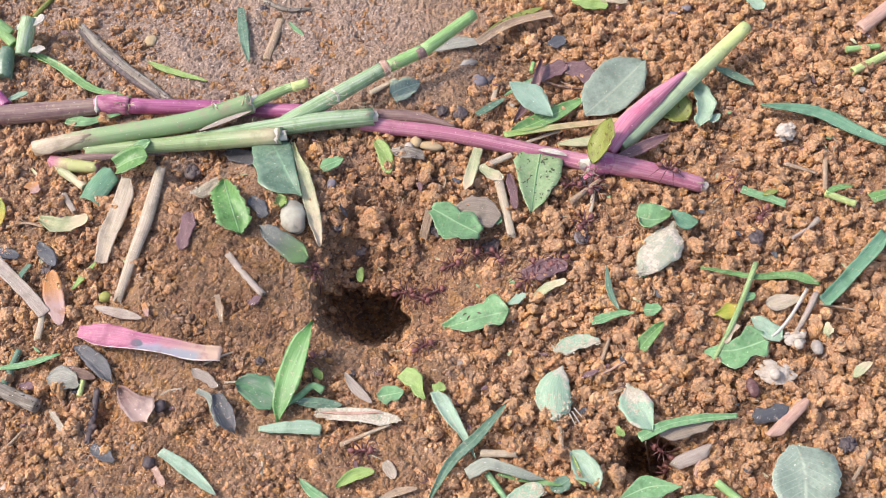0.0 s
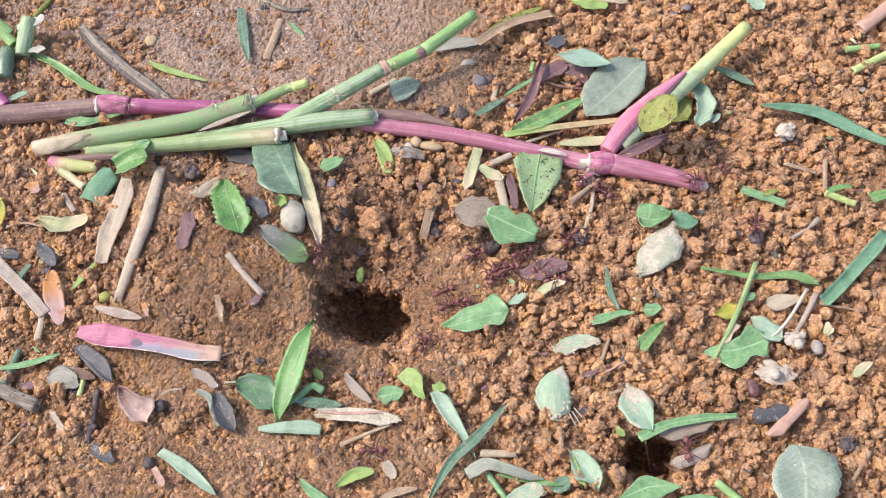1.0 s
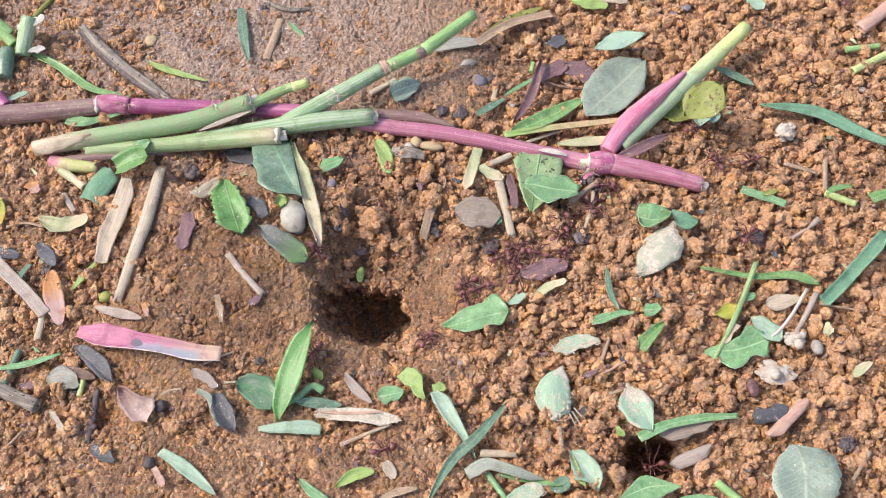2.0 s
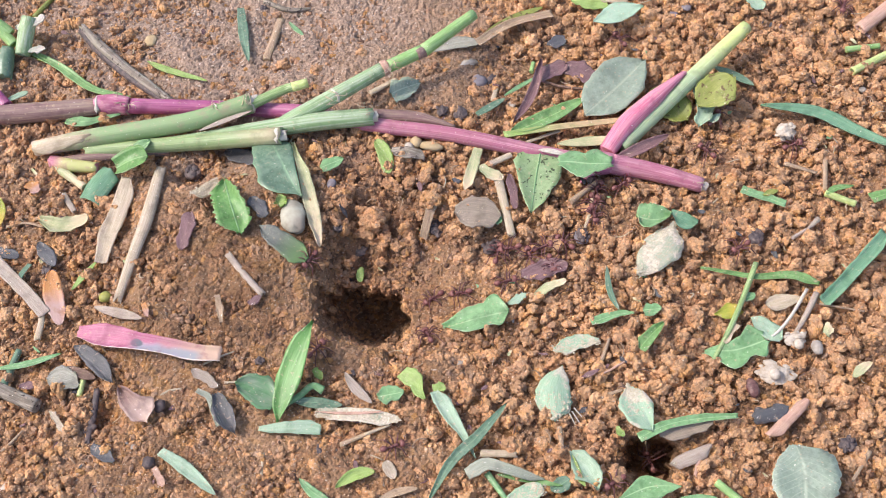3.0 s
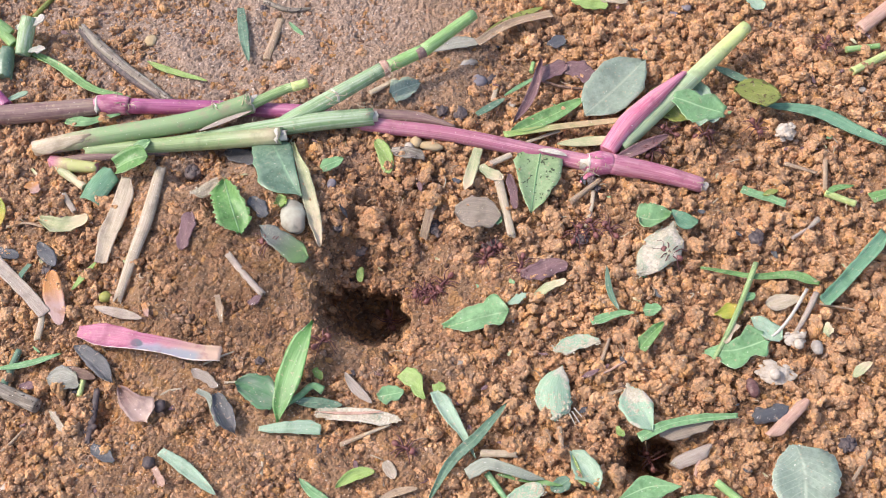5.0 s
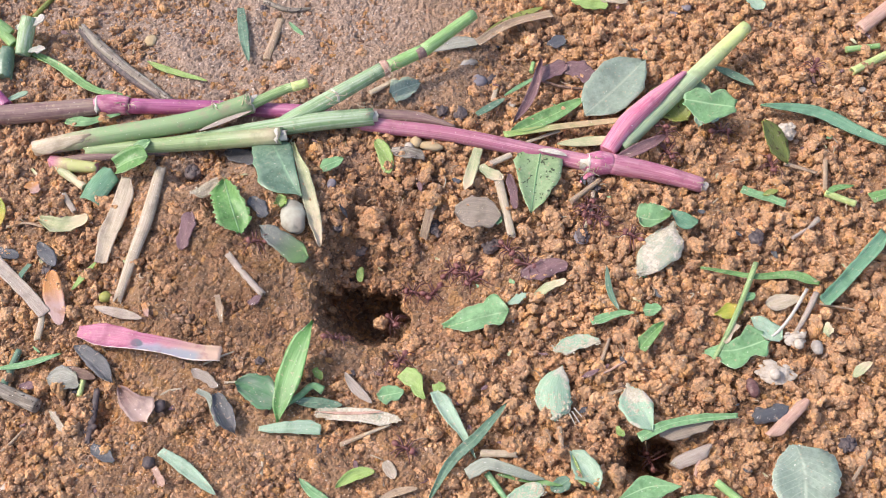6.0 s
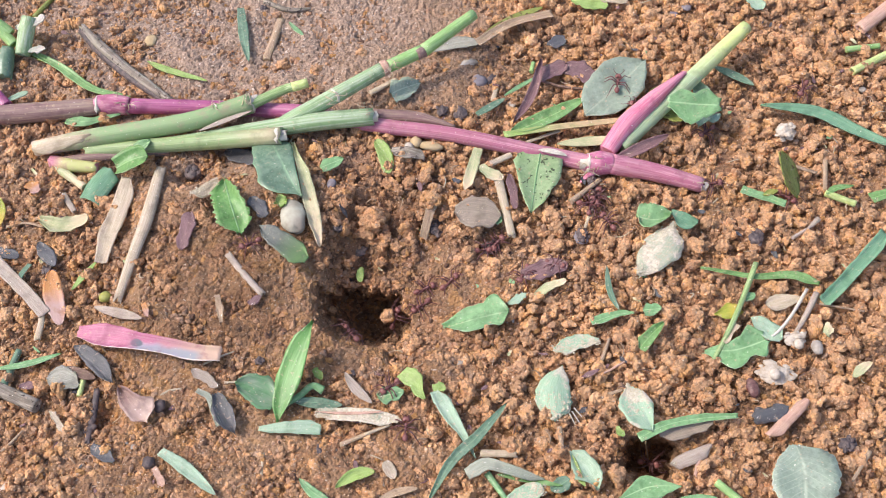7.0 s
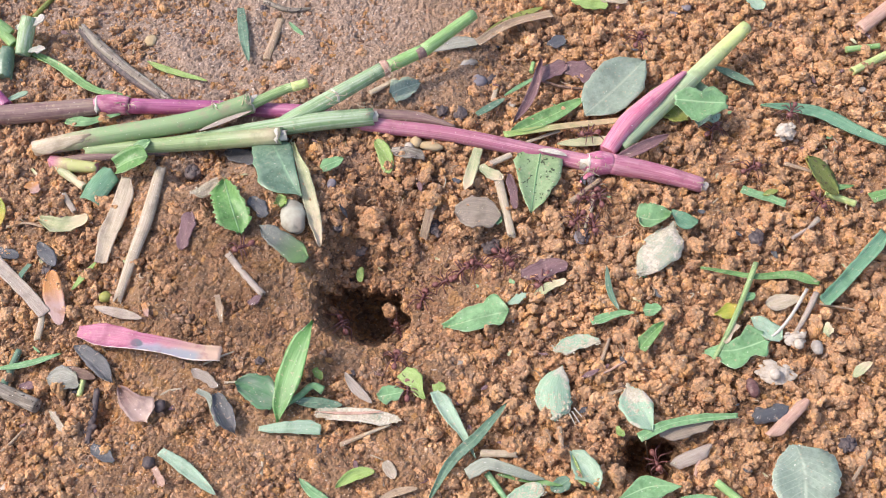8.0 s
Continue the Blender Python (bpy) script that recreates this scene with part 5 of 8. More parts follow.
stalk("green_stalk", "thin green stalk crossing a blade", [(103.6, -8.9, 6.0), (97.2, -23.0, 5.0), (91.5, -34.1, 4.5), (85.9, -43.6, 3.0)], [0.92, 0.92, 0.92, 0.74], "stem", "stem")
leaf("leaf_fragment", "yellowing olive leaf bit", [(88.2, -26.8, 3.0), (92.9, -26.5, 3.0), (97.6, -26.2, 3.0)], 7.8, ((0.14, 0.34, 0.56, 0.54, 0.42, 0.31, 0.04), (0.04, 0.28, 0.65, 1.0, 0.87, 0.74, 0.04)), "yellow", "leaf")
leaf("crusted_leaf", "leaf scrap covered with cream dried soil", [(77.9, 6.8, 4.5), (71.7, -3.4, 5.0), (64.1, -13.0, 4.0)], 14.4, ((0.04, 0.47, 0.66, 0.76, 0.65, 0.43, 0.04), (0.04, 0.84, 1.0, 0.98, 0.79, 0.54, 0.11)), "crust", "leaf", camber=-0.15, rag=0.1, crumbs=380)
leaf("leaf_fragment", "green crumpled leaf bit with a pale fold", [(65.6, 9.5, 4.0), (71.0, 8.2, 4.0), (77.1, 9.8, 4.0)], 10.1, ((0.04, 0.66, 0.91, 0.76, 0.49, 0.35, 0.04), (0.81, 0.92, 1.0, 1.0, 0.91, 0.66, 0.04)), "light", "leaf", camber=0.5, rag=0.08)
leaf("leaf_fragment", "green leaf bit beside a crusted scrap", [(77.3, 11.1, 3.6), (81.7, 8.3, 3.6), (86.0, 6.8, 3.6)], 8.0, ((0.04, 0.36, 0.81, 1.0, 0.96, 0.66, 0.04), (0.29, 0.42, 0.56, 0.58, 0.52, 0.41, 0.31)), "seagreen", "leaf", camber=0.3)
leaf("grass_clipping", "green pointed blade on the crumbs", [(115.0, 59.1, 3.5), (133.6, 55.4, 4.2), (146.5, 47.2, 4.0), (162.9, 38.1, 3.5)], 5.5, "lance", "seagreen", "grass", camber=0.3)
clod("white_stone", "white crumbly stone on the soil heap", (122.3, 47.2, 2.0), (9.0, 8.1, 6.5), "quartz", "stone", "pebbles", 2, 10)
leaf("grass_clipping", "short green cut blade", [(103.2, 22.1, 4.0), (110.1, 18.7, 4.0), (117.5, 15.7, 4.0)], 3.2, "strip", "light", "grass", camber=0.3)
stalk("stem_clipping", "pale green cut stem bit", [(132.3, 21.4, 3.0), (142.3, 17.1, 3.0)], [1.28, 1.18], "stem_yellow", "stem", hollow=True)
leaf("grass_clipping", "small green blade on loose soil", [(132.2, 20.2, 4.0), (135.8, 23.1, 4.0), (142.4, 24.0, 4.0)], 2.3, "lance", "green", "grass")
leaf("grass_clipping", "green blade end on loose soil", [(147.7, 18.7, 4.0), (157.6, 22.6, 4.0)], 4.1, "strip", "green", "grass")
leaf("leaf_fragment", "olive green leaf bit", [(110.3, 19.5, 3.6), (115.7, 21.4, 3.6)], 2.3, "lance", "olive", "leaf")
stalk("stem_clipping", "green cut stem bit", [(150.8, 86.2, 3.0), (163.6, 88.0, 3.0)], [1.18, 1.07], "stem_lime", "stem")
stalk("stem_clipping", "lime cut stem bit", [(151.1, 75.4, 3.0), (170.3, 86.4, 3.0)], [1.49, 1.38], "stem_yellow", "stem", hollow=True)
stalk("straw", "pinkish cream straw on loose soil", [(157.5, 95.6, 4.0), (177.4, 112.9, 4.0)], [2.64, 2.64], "rose", "straw", hollow=True, squash=0.55, rag=0.5)
leaf("grass_clipping", "blue-green blade bit beside the shoot", [(99.9, 77.5, 4.0), (107.4, 73.4, 4.0), (113.9, 68.7, 4.0)], 3.6, "lance", "teal", "grass")
leaf("curled_leaf", "pale green curled leaf edge", [(90.8, 69.8, 4.0), (95.0, 60.6, 5.0), (91.7, 49.8, 3.0)], 7.5, "torn", "mint", "leaf", camber=0.5, rag=0.15)
leaf("fallen_leaf", "yellow-green leaf under the side shoot", [(75.1, 65.5, 3.0), (82.1, 58.9, 3.5), (87.7, 53.0, 3.0)], 14.3, "oval", "olive", "leaf")
leaf("grass_clipping", "green pointed grass blade", [(23.9, 45.0, 3.5), (35.6, 51.2, 4.5), (51.1, 60.8, 5.0)], 6.4, "lance", "green", "grass", camber=0.3)
leaf("grass_clipping", "long thin blade drying to tan", [(21.6, 43.6, 4.5), (43.4, 47.7, 5.0), (66.1, 50.8, 5.5)], 2.6, "strip", "straw_green", "grass", camber=0.3)
leaf("dry_grass", "pale yellow-green dry blade", [(40.2, 40.7, 3.5), (53.2, 42.1, 4.0), (65.7, 43.3, 4.0)], 4.1, "lance", "beige_blade", "grass")
stalk("straw", "thin cream straw on loose soil", [(29.7, 42.7, 2.5), (41.6, 47.6, 3.0)], [0.71, 0.61], "cream", "straw", squash=0.55, rag=0.5)
leaf("dead_leaf", "purple-brown dry rolled leaf spike", [(36.2, 78.0, 7.0), (31.5, 63.1, 5.0), (25.0, 49.5, 3.0)], 3.6, "lance", "purple", "leaf", camber=0.7)
leaf("dead_leaf", "purple-brown dead leaf on loose soil", [(34.1, 71.5, 3.0), (45.6, 78.2, 3.5)], 7.8, "torn", "purple", "leaf")
leaf("dead_leaf", "purple-brown dead leaf on loose soil", [(45.3, 78.3, 3.0), (56.4, 70.0, 3.5)], 9.1, "torn", "purple", "leaf")
stalk("twig", "thin reddish twig on loose soil", [(33.5, 72.0, 3.0), (44.7, 68.1, 3.0), (57.1, 66.9, 3.0)], [0.63, 0.52, 0.42], "brown", "twig")
leaf("grass_clipping", "blue-green blade bit on loose soil", [(12.1, 52.5, 3.0), (22.5, 60.7, 3.0)], 3.0, "blade", "teal", "grass")
leaf("grass_clipping", "thin green blade on loose soil", [(22.1, 61.5, 3.5), (34.5, 72.1, 3.5)], 1.7, "lance", "light", "grass")
stalk("stem_clipping", "tiny bright green stem bit", [(33.6, 79.9, 3.0), (32.6, 75.4, 3.0)], [0.84, 0.84], "stem_lime", "stem")
stalk("straw", "small cream chaff on loose soil", [(19.4, 66.5, 2.0), (18.0, 60.9, 2.0)], [0.93, 0.82], "cream", "straw", squash=0.55, rag=0.5)
leaf("dry_grass", "long brown and cream dry blade", [(13.1, 87.0, 4.0), (25.8, 96.6, 5.0), (41.6, 102.0, 5.0)], 3.8, "strip", "tan", "grass", camber=0.4)
leaf("grass_clipping", "dark olive narrow blade", [(15.7, 92.4, 3.5), (27.0, 99.9, 3.5), (38.1, 106.3, 3.5)], 3.7, "lance", "olive", "grass")
leaf("dead_leaf", "flat grey dead leaf", [(-5.5, 82.5, 3.0), (4.4, 87.8, 3.0), (14.4, 88.0, 3.0)], 6.0, "lance", "ash", "leaf")
leaf("leaf_fragment", "grey-green leaf bit on loose soil", [(-18.7, 60.5, 2.6), (-8.6, 66.4, 2.6)], 10.0, "cut", "pale_grey", "leaf")
stalk("straw", "cream shard of straw", [(-26.3, 61.9, 2.5), (-16.9, 68.6, 2.5)], [1.24, 0.83], "cream", "straw", squash=0.55, rag=0.5)
leaf("grass_clipping", "blue-green blade on the sandy soil", [(-77.2, 106.1, 3.6), (-74.9, 91.5, 3.6), (-71.6, 78.2, 3.6)], 4.1, "blade", "teal", "grass")
stalk("straw", "brown straw on the sandy soil", [(-61.8, 101.5, 2.0), (-65.6, 81.2, 2.0)], [1.59, 1.59], "tan", "straw", squash=0.6, rag=0.4)
stalk("twig", "dark crooked twig on loose soil", [(-68.9, 111.2, 2.0), (-59.4, 106.9, 2.0), (-50.8, 107.8, 2.0)], [1.09, 0.98, 0.65], "bark", "twig")
leaf("grass_clipping", "tiny green blade on loose soil", [(-58.5, 99.7, 2.1), (-52.5, 92.9, 2.1)], 1.9, "lance", "light", "grass")
leaf("grass_clipping", "lime thin blade with a leaf tip", [(-109.8, 80.4, 2.1), (-101.2, 75.8, 2.1), (-86.4, 70.5, 2.1)], 2.7, "lance", "lime", "grass")
leaf("leaf_fragment", "green leaf bit at the far edge", [(49.1, 110.6, 3.0), (62.9, 106.7, 3.0)], 7.2, "torn", "lime", "leaf")
leaf("leaf_fragment", "pale leaf bit at the far edge", [(60.0, 110.9, 3.0), (70.6, 108.8, 3.0)], 4.1, "torn", "cream", "leaf")
leaf("leaf_fragment", "pale mint leaf bit at the far edge", [(117.2, 112.5, 3.0), (122.0, 105.6, 3.0)], 7.2, "torn", "mint", "leaf")

# weathered sticks and straws
stick = stalk("stick", "weathered grey-brown stick on loose soil", [(-136.1, 96.2, 4.0), (-127.3, 86.0, 4.4), (-116.6, 76.0, 4.0), (-108.0, 68.8, 3.6), (-97.8, 60.2, 3.0)], [1.3, 2.0, 1.75, 1.85, 1.1], "bark", "twig", rag=1.2)
# added dark strip that stands in for the shadow under the stick
stalk("shadow_strip", "dark strip standing for the shadow along one side", [(-136.6, 95.2, 3.0), (-128.4, 84.9, 3.2), (-117.8, 74.9, 3.0), (-109.3, 67.8, 2.8), (-100.0, 60.4, 2.2)], [1.5, 1.4, 1.6, 1.3, 0.7], "char", "twig", parent=stick, rag=1.0)
leaf("dry_strip", "weathered tan leaf strip", [(-108.0, 25.2, 5.0), (-111.9, 9.4, 5.0), (-113.3, -9.2, 5.0)], 7.3, ((0.85, 0.83, 0.79, 0.83, 1.0, 0.74, 0.51), (0.1, 0.93, 0.97, 0.95, 0.85, 0.69, 0.73)), "greytan", "dry leaf", camber=0.1, rag=0.06, lie=0.15)
stalk("straw", "long weathered hollow straw", [(-98.2, 28.9, 4.0), (-98.9, 7.8, 4.0), (-101.7, -4.8, 3.5), (-105.4, -23.7, 3.0)], [1.99, 2.36, 2.08, 1.42], "greytan", "straw", hollow=True, squash=0.6, rag=1.4)
leaf("dry_scrap", "olive and cream dry scrap", [(-137.3, 9.7, 2.6), (-127.5, 7.2, 2.6), (-120.7, 10.4, 2.6)], 6.4, "torn", "beige_blade", "dry leaf", camber=0.4)
leaf("dry_scrap", "cream flake of dried soil beside a serrated leaf", [(-84.7, 14.5, 5.0), (-80.4, 17.1, 5.0), (-76.2, 19.7, 5.0)], 6.2, ((0.04, 0.99, 1.0, 0.91, 0.82, 0.61, 0.27), (0.21, 0.31, 0.42, 0.54, 0.63, 0.67, 0.71)), "cream", "dry leaf", rag=0.12, crumbs=120)
leaf("dead_leaf", "dark purple dead leaf", [(-84.5, 7.9, 1.8), (-85.8, -7.0, 1.8)], 5.7, "torn", "purple", "leaf")
stalk("straw", "mauve thin straw on loose soil", [(-70.2, -9.3, 3.4), (-64.1, -17.1, 3.4), (-57.7, -23.8, 3.4)], [1.15, 1.15, 1.15], "mauve", "straw", hollow=True, squash=0.7, rag=0.5)
leaf("dry_strip", "mauve and cream dry strip", [(-113.0, -25.4, 2.6), (-104.3, -28.6, 2.6), (-95.9, -31.7, 2.6)], 3.4, "lance", "mauve", "dry leaf")
leaf("dry_petal", "orange dry petal fading to pink", [(-129.7, -11.0, 2.6), (-127.1, -19.4, 2.6), (-123.2, -31.5, 2.6)], 6.4, "oval", "orange", "dry leaf")
leaf("dry_strip", "curved pinkish dry strip", [(-149.8, -6.5, 3.1), (-138.3, -16.3, 3.1), (-128.8, -28.0, 3.1)], 4.5, "strip", "mauve", "dry leaf")
stalk("straw", "white-green thin straw on loose soil", [(-133.6, -20.0, 3.0), (-130.0, -27.9, 3.0), (-129.9, -36.6, 3.0)], [0.92, 1.02, 1.20], "cream", "straw", squash=0.6, rag=0.5)
leaf("pink_sheath", "magenta leaf sheath with a blue-grey stain, cream at its end", [(-116.6, -36.6, 4.5), (-95.2, -40.5, 5.5), (-69.8, -44.2, 4.5)], 9.8, ((0.04, 0.5, 0.57, 0.48, 0.51, 0.62, 0.36), (0.64, 1.0, 0.92, 0.64, 0.6, 0.49, 0.6)), "stained_sheath", "leaf sheath", camber=0.25, rag=0.05)
leaf("dead_leaf", "dark slate dead petal", [(-117.3, -39.3, 2.8), (-109.4, -44.7, 2.8), (-103.6, -52.0, 2.8)], 6.1, ((0.15, 0.57, 0.85, 1.0, 0.96, 0.74, 0.11), (0.04, 0.74, 0.79, 0.82, 0.83, 0.56, 0.11)), "slate", "leaf", camber=0.2)
leaf("dead_leaf", "brown narrow dead leaf", [(-118.8, -46.2, 2.2), (-109.2, -50.2, 2.2)], 3.3, "lance", "brown", "leaf")
leaf("dead_leaf", "grey dead leaf on loose soil", [(-124.6, -50.0, 2.1), (-119.4, -51.1, 2.1), (-114.1, -52.1, 2.1)], 9.8, ((0.04, 0.47, 0.52, 0.57, 0.53, 0.44, 0.37), (0.22, 0.86, 1.0, 0.96, 0.79, 0.63, 0.04)), "ash", "leaf")
stalk("green_stalk", "blue-green thin stalk on loose soil", [(-135.1, -40.1, 2.5), (-138.2, -53.6, 2.5)], [1.07, 1.43], "teal", "stem")
leaf("grass_clipping", "thin pale green blade", [(-140.8, -47.4, 3.1), (-131.1, -45.8, 3.1), (-121.1, -41.9, 3.1)], 2.3, "lance", "light", "grass")
stalk("stick", "brown short stick on loose soil", [(-141.5, -52.7, 3.0), (-126.0, -59.6, 3.0)], [2.30, 2.30], "bark", "twig")
stalk("twig", "dark purple twig on loose soil", [(-108.4, -53.5, 2.0), (-109.2, -62.0, 2.0), (-108.8, -71.4, 2.0)], [1.0, 1.25, 0.85], "char", "twig", squash=0.7, rag=0.8)
stalk("stem_clipping", "yellow-green stem bit on loose soil", [(-113.1, -48.5, 2.0), (-113.8, -55.8, 2.0)], [0.98, 0.89], "stem_yellow", "stem")
leaf("dead_leaf", "pinkish-brown curled dead leaf", [(-100.7, -53.7, 2.6), (-95.7, -59.7, 3.1), (-90.7, -65.7, 2.6)], 11.0, ((0.06, 0.33, 0.55, 0.62, 0.69, 0.58, 0.04), (0.06, 0.38, 0.46, 0.63, 1.0, 0.8, 0.04)), "pinkbrown", "leaf", camber=0.3)
lump("seed", "dark wrinkled seed among soil crumbs", (-87.9, -59.6, 1.0), (3.9, 4.3, 3.5), "char", "seed", "seeds", 4, 0.20, 0)
leaf("dead_leaf", "dark slate curled leaf with a pale edge", [(-70.4, -55.5, 2.6), (-67.1, -62.2, 3.4), (-63.8, -68.8, 2.6)], 7.9, ((0.4, 0.67, 0.9, 1.0, 0.98, 0.63, 0.04), (0.04, 0.44, 0.52, 0.6, 0.5, 0.36, 0.04)), "slate", "leaf", camber=0.4, rag=0.12)
leaf("dry_strip", "pale curled edge of a dark dead leaf", [(-76.4, -54.9, 3.8), (-72.7, -57.1, 3.8), (-71.1, -61.5, 3.8), (-68.7, -66.7, 3.8)], 2.5, ((0.91, 1.0, 0.86, 0.78, 0.64, 0.65, 0.69), (0.38, 0.48, 0.71, 0.49, 0.53, 0.64, 0.73)), "taupe", "dry leaf")
leaf("dry_strip", "mauve dry leaf strip", [(-79.0, -47.6, 2.1), (-70.7, -53.2, 2.1)], 3.6, "torn", "mauve", "dry leaf")
leaf("dead_leaf", "black dead leaf on loose soil", [(-107.3, -73.4, 2.2), (-103.2, -75.7, 2.2), (-99.1, -77.9, 2.2)], 4.8, ((0.04, 0.68, 0.73, 0.77, 0.79, 0.55, 0.33), (0.63, 0.74, 0.87, 1.0, 0.89, 0.39, 0.04)), "slate", "leaf")
lump("seed", "dark round seed among soil crumbs", (-88.9, -78.3, 1.0), (3.8, 4.2, 3.4), "char", "seed", "seeds", 5, 0.20, 0)
leaf("grass_clipping", "pale mint grass blade", [(-85.8, -75.0, 2.6), (-77.2, -81.6, 2.6), (-67.7, -88.6, 2.6)], 4.6, "blade", "mint", "grass")
leaf("dead_leaf", "dark grey leaf bit", [(-136.3, 1.0, 2.1), (-129.0, -9.0, 2.1)], 4.8, "lance", "slate", "leaf")
leaf("dead_leaf", "dark leaf bit at the edge", [(-150.0, -2.0, 2.1), (-142.0, -4.9, 2.1)], 4.4, "torn", "slate", "leaf")
leaf("grass_clipping", "small green blade on loose soil", [(-139.8, -14.7, 3.0), (-137.3, -8.4, 3.0)], 1.8, "strip", "teal", "grass")
leaf("grass_clipping", "lime thin blade on loose soil", [(-121.8, -18.3, 2.2), (-115.3, -7.3, 2.2)], 2.1, "lance", "lime", "grass")
leaf("leaf_fragment", "yellow-green leaf bit at the edge", [(-153.1, 19.3, 2.6), (-150.5, 7.6, 2.6)], 3.1, "lance", "yellow", "leaf")
leaf("dry_scrap", "small reddish scrap on loose soil", [(-144.3, 25.8, 2.1), (-140.2, 21.3, 2.1)], 4.7, "torn", "orange", "dry leaf")
stalk("straw", "mauve straw bit on loose soil", [(-131.6, 21.1, 2.0), (-126.5, 14.0, 2.0)], [1.17, 0.98], "mauve", "straw", squash=0.55, rag=0.5)
stalk("straw", "thin bent straw on loose soil", [(-148.8, 7.9, 2.0), (-142.6, 9.4, 2.0), (-135.9, 7.7, 2.0)], [0.58, 0.49, 0.49], "tan", "straw", squash=0.6, rag=0.4)

# litter round the nest entrance
leaf("leaf_fragment", "yellow-green petal on loose soil", [(-23.4, 40.1, 2.6), (-20.5, 33.9, 3.1), (-18.7, 26.0, 2.6)], 5.3, "oval", "lime", "leaf")
leaf("leaf_fragment", "green leaf bit on loose soil", [(-42.2, 27.9, 2.2), (-34.6, 31.9, 2.2)], 5.0, "cut", "light", "leaf")
leaf("dry_grass", "cream and green blade strip", [(12.1, 37.3, 4.0), (10.0, 27.9, 4.0), (7.3, 19.2, 3.5)], 4.2, ((0.66, 0.76, 0.86, 0.88, 0.83, 0.73, 0.11), (0.87, 0.89, 0.92, 0.96, 0.96, 1.0, 0.21)), "beige_blade", "grass")
stalk("straw", "beige bent straw on loose soil", [(11.4, 28.6, 2.5), (24.0, 35.7, 3.5)], [1.30, 1.20], "greytan", "straw", squash=0.55, rag=0.5)
leaf("dry_scrap", "yellow-cream torn joint on loose soil", [(12.5, 29.1, 4.0), (20.7, 24.4, 4.0)], 5.0, "torn", "beige_blade", "dry leaf")
stalk("straw", "bright cream straw on loose soil", [(19.1, 25.0, 3.5), (23.3, 3.7, 3.0)], [1.64, 1.45], "cream", "straw", hollow=True, squash=0.55, rag=0.8)
leaf("dead_leaf", "mauve-brown dead strip on loose soil", [(23.1, 27.0, 3.0), (24.7, 13.2, 3.0)], 3.5, "torn", "purple", "leaf")
leaf("dead_leaf", "dun dead leaf with torn edge", [(3.9, 11.3, 3.4), (11.7, 10.6, 3.9), (19.6, 9.8, 3.4)], 11.7, ((0.04, 0.69, 0.96, 0.91, 0.82, 0.72, 0.04), (0.37, 0.72, 1.0, 0.99, 0.98, 0.74, 0.15)), "dun", "leaf")
leaf("dead_leaf", "green edge of a decayed leaf", [(14.6, 8.1, 2.8), (20.0, 9.8, 2.8)], 4.5, "torn", "light", "leaf")
leaf("dry_strip", "tan striped dry strip", [(-3.1, 15.5, 2.5), (-7.0, 6.4, 2.5)], 3.4, "strip", "tan", "dry leaf")
leaf("bud", "small green bud in the wall of the hole", [(-28.0, -2.5, 2.1), (-28.1, -8.6, 2.1)], 2.7, "oval", "lime", "leaf")
leaf("dead_leaf", "purple-brown dead leaf on the path", [(26.0, -11.9, 2.8), (33.2, -9.2, 2.8), (41.5, -8.0, 2.8)], 8.0, "torn", "purple", "leaf")
leaf("leaf_fragment", "pale yellow-green shred on loose soil", [(30.1, -19.2, 2.6), (40.7, -14.2, 2.6)], 3.5, "torn", "beige_blade", "leaf")
leaf("leaf_fragment", "pale shredded leaf tip", [(21.5, -22.4, 2.6), (27.2, -18.7, 2.6)], 3.0, "torn", "mint", "leaf", rag=0.3)
stalk("twig", "brown thin twig on loose soil", [(43.8, 16.6, 3.0), (54.6, 26.1, 3.0)], [1.09, 0.79], "tan", "twig")
stalk("straw", "white rootlet on loose soil", [(52.0, 21.5, 2.5), (50.8, 14.5, 2.5), (48.4, 7.4, 2.5)], [0.78, 0.68, 0.49], "cream", "straw", squash=0.55, rag=0.5)
leaf("grass_clipping", "dark thin blade standing in the soil", [(54.0, -10.6, 6.0), (55.0, -19.2, 4.5), (57.2, -26.3, 3.0)], 2.1, "lance", "teal", "grass")
leaf("leaf_fragment", "green torn leaf strip", [(47.8, -30.9, 3.4), (55.0, -28.5, 3.4), (61.8, -27.5, 3.4)], 3.5, "cut", "light", "leaf")
leaf("leaf_fragment", "green rounded leaf bit", [(64.8, -26.7, 3.4), (70.7, -26.0, 3.4)], 4.8, "cut", "light", "leaf")
leaf("leaf_fragment", "dark green curled leaf", [(62.5, -40.5, 3.0), (66.0, -36.6, 4.0), (70.9, -31.4, 3.5)], 4.7, "cut", "green", "leaf", camber=0.4)
leaf("leaf_fragment", "pale mint scrap with dried soil", [(35.7, -40.1, 3.0), (42.7, -37.9, 3.0), (49.9, -37.3, 3.0)], 6.0, "cut", "mint_crust", "leaf", crumbs=190)
stalk("straw", "thin tan straw on loose soil", [(50.2, -44.0, 2.5), (53.3, -36.0, 2.5)], [0.64, 0.46], "tan", "straw", squash=0.55, rag=0.5)
stalk("straw", "thin tan straw on loose soil", [(48.3, -56.6, 2.5), (56.3, -53.8, 2.5)], [0.80, 0.53], "tan", "straw", squash=0.55, rag=0.5)
stalk("twig", "grey thin twig on loose soil", [(36.0, -65.7, 2.0), (36.6, -73.7, 2.0)], [0.87, 0.70], "tan", "twig")
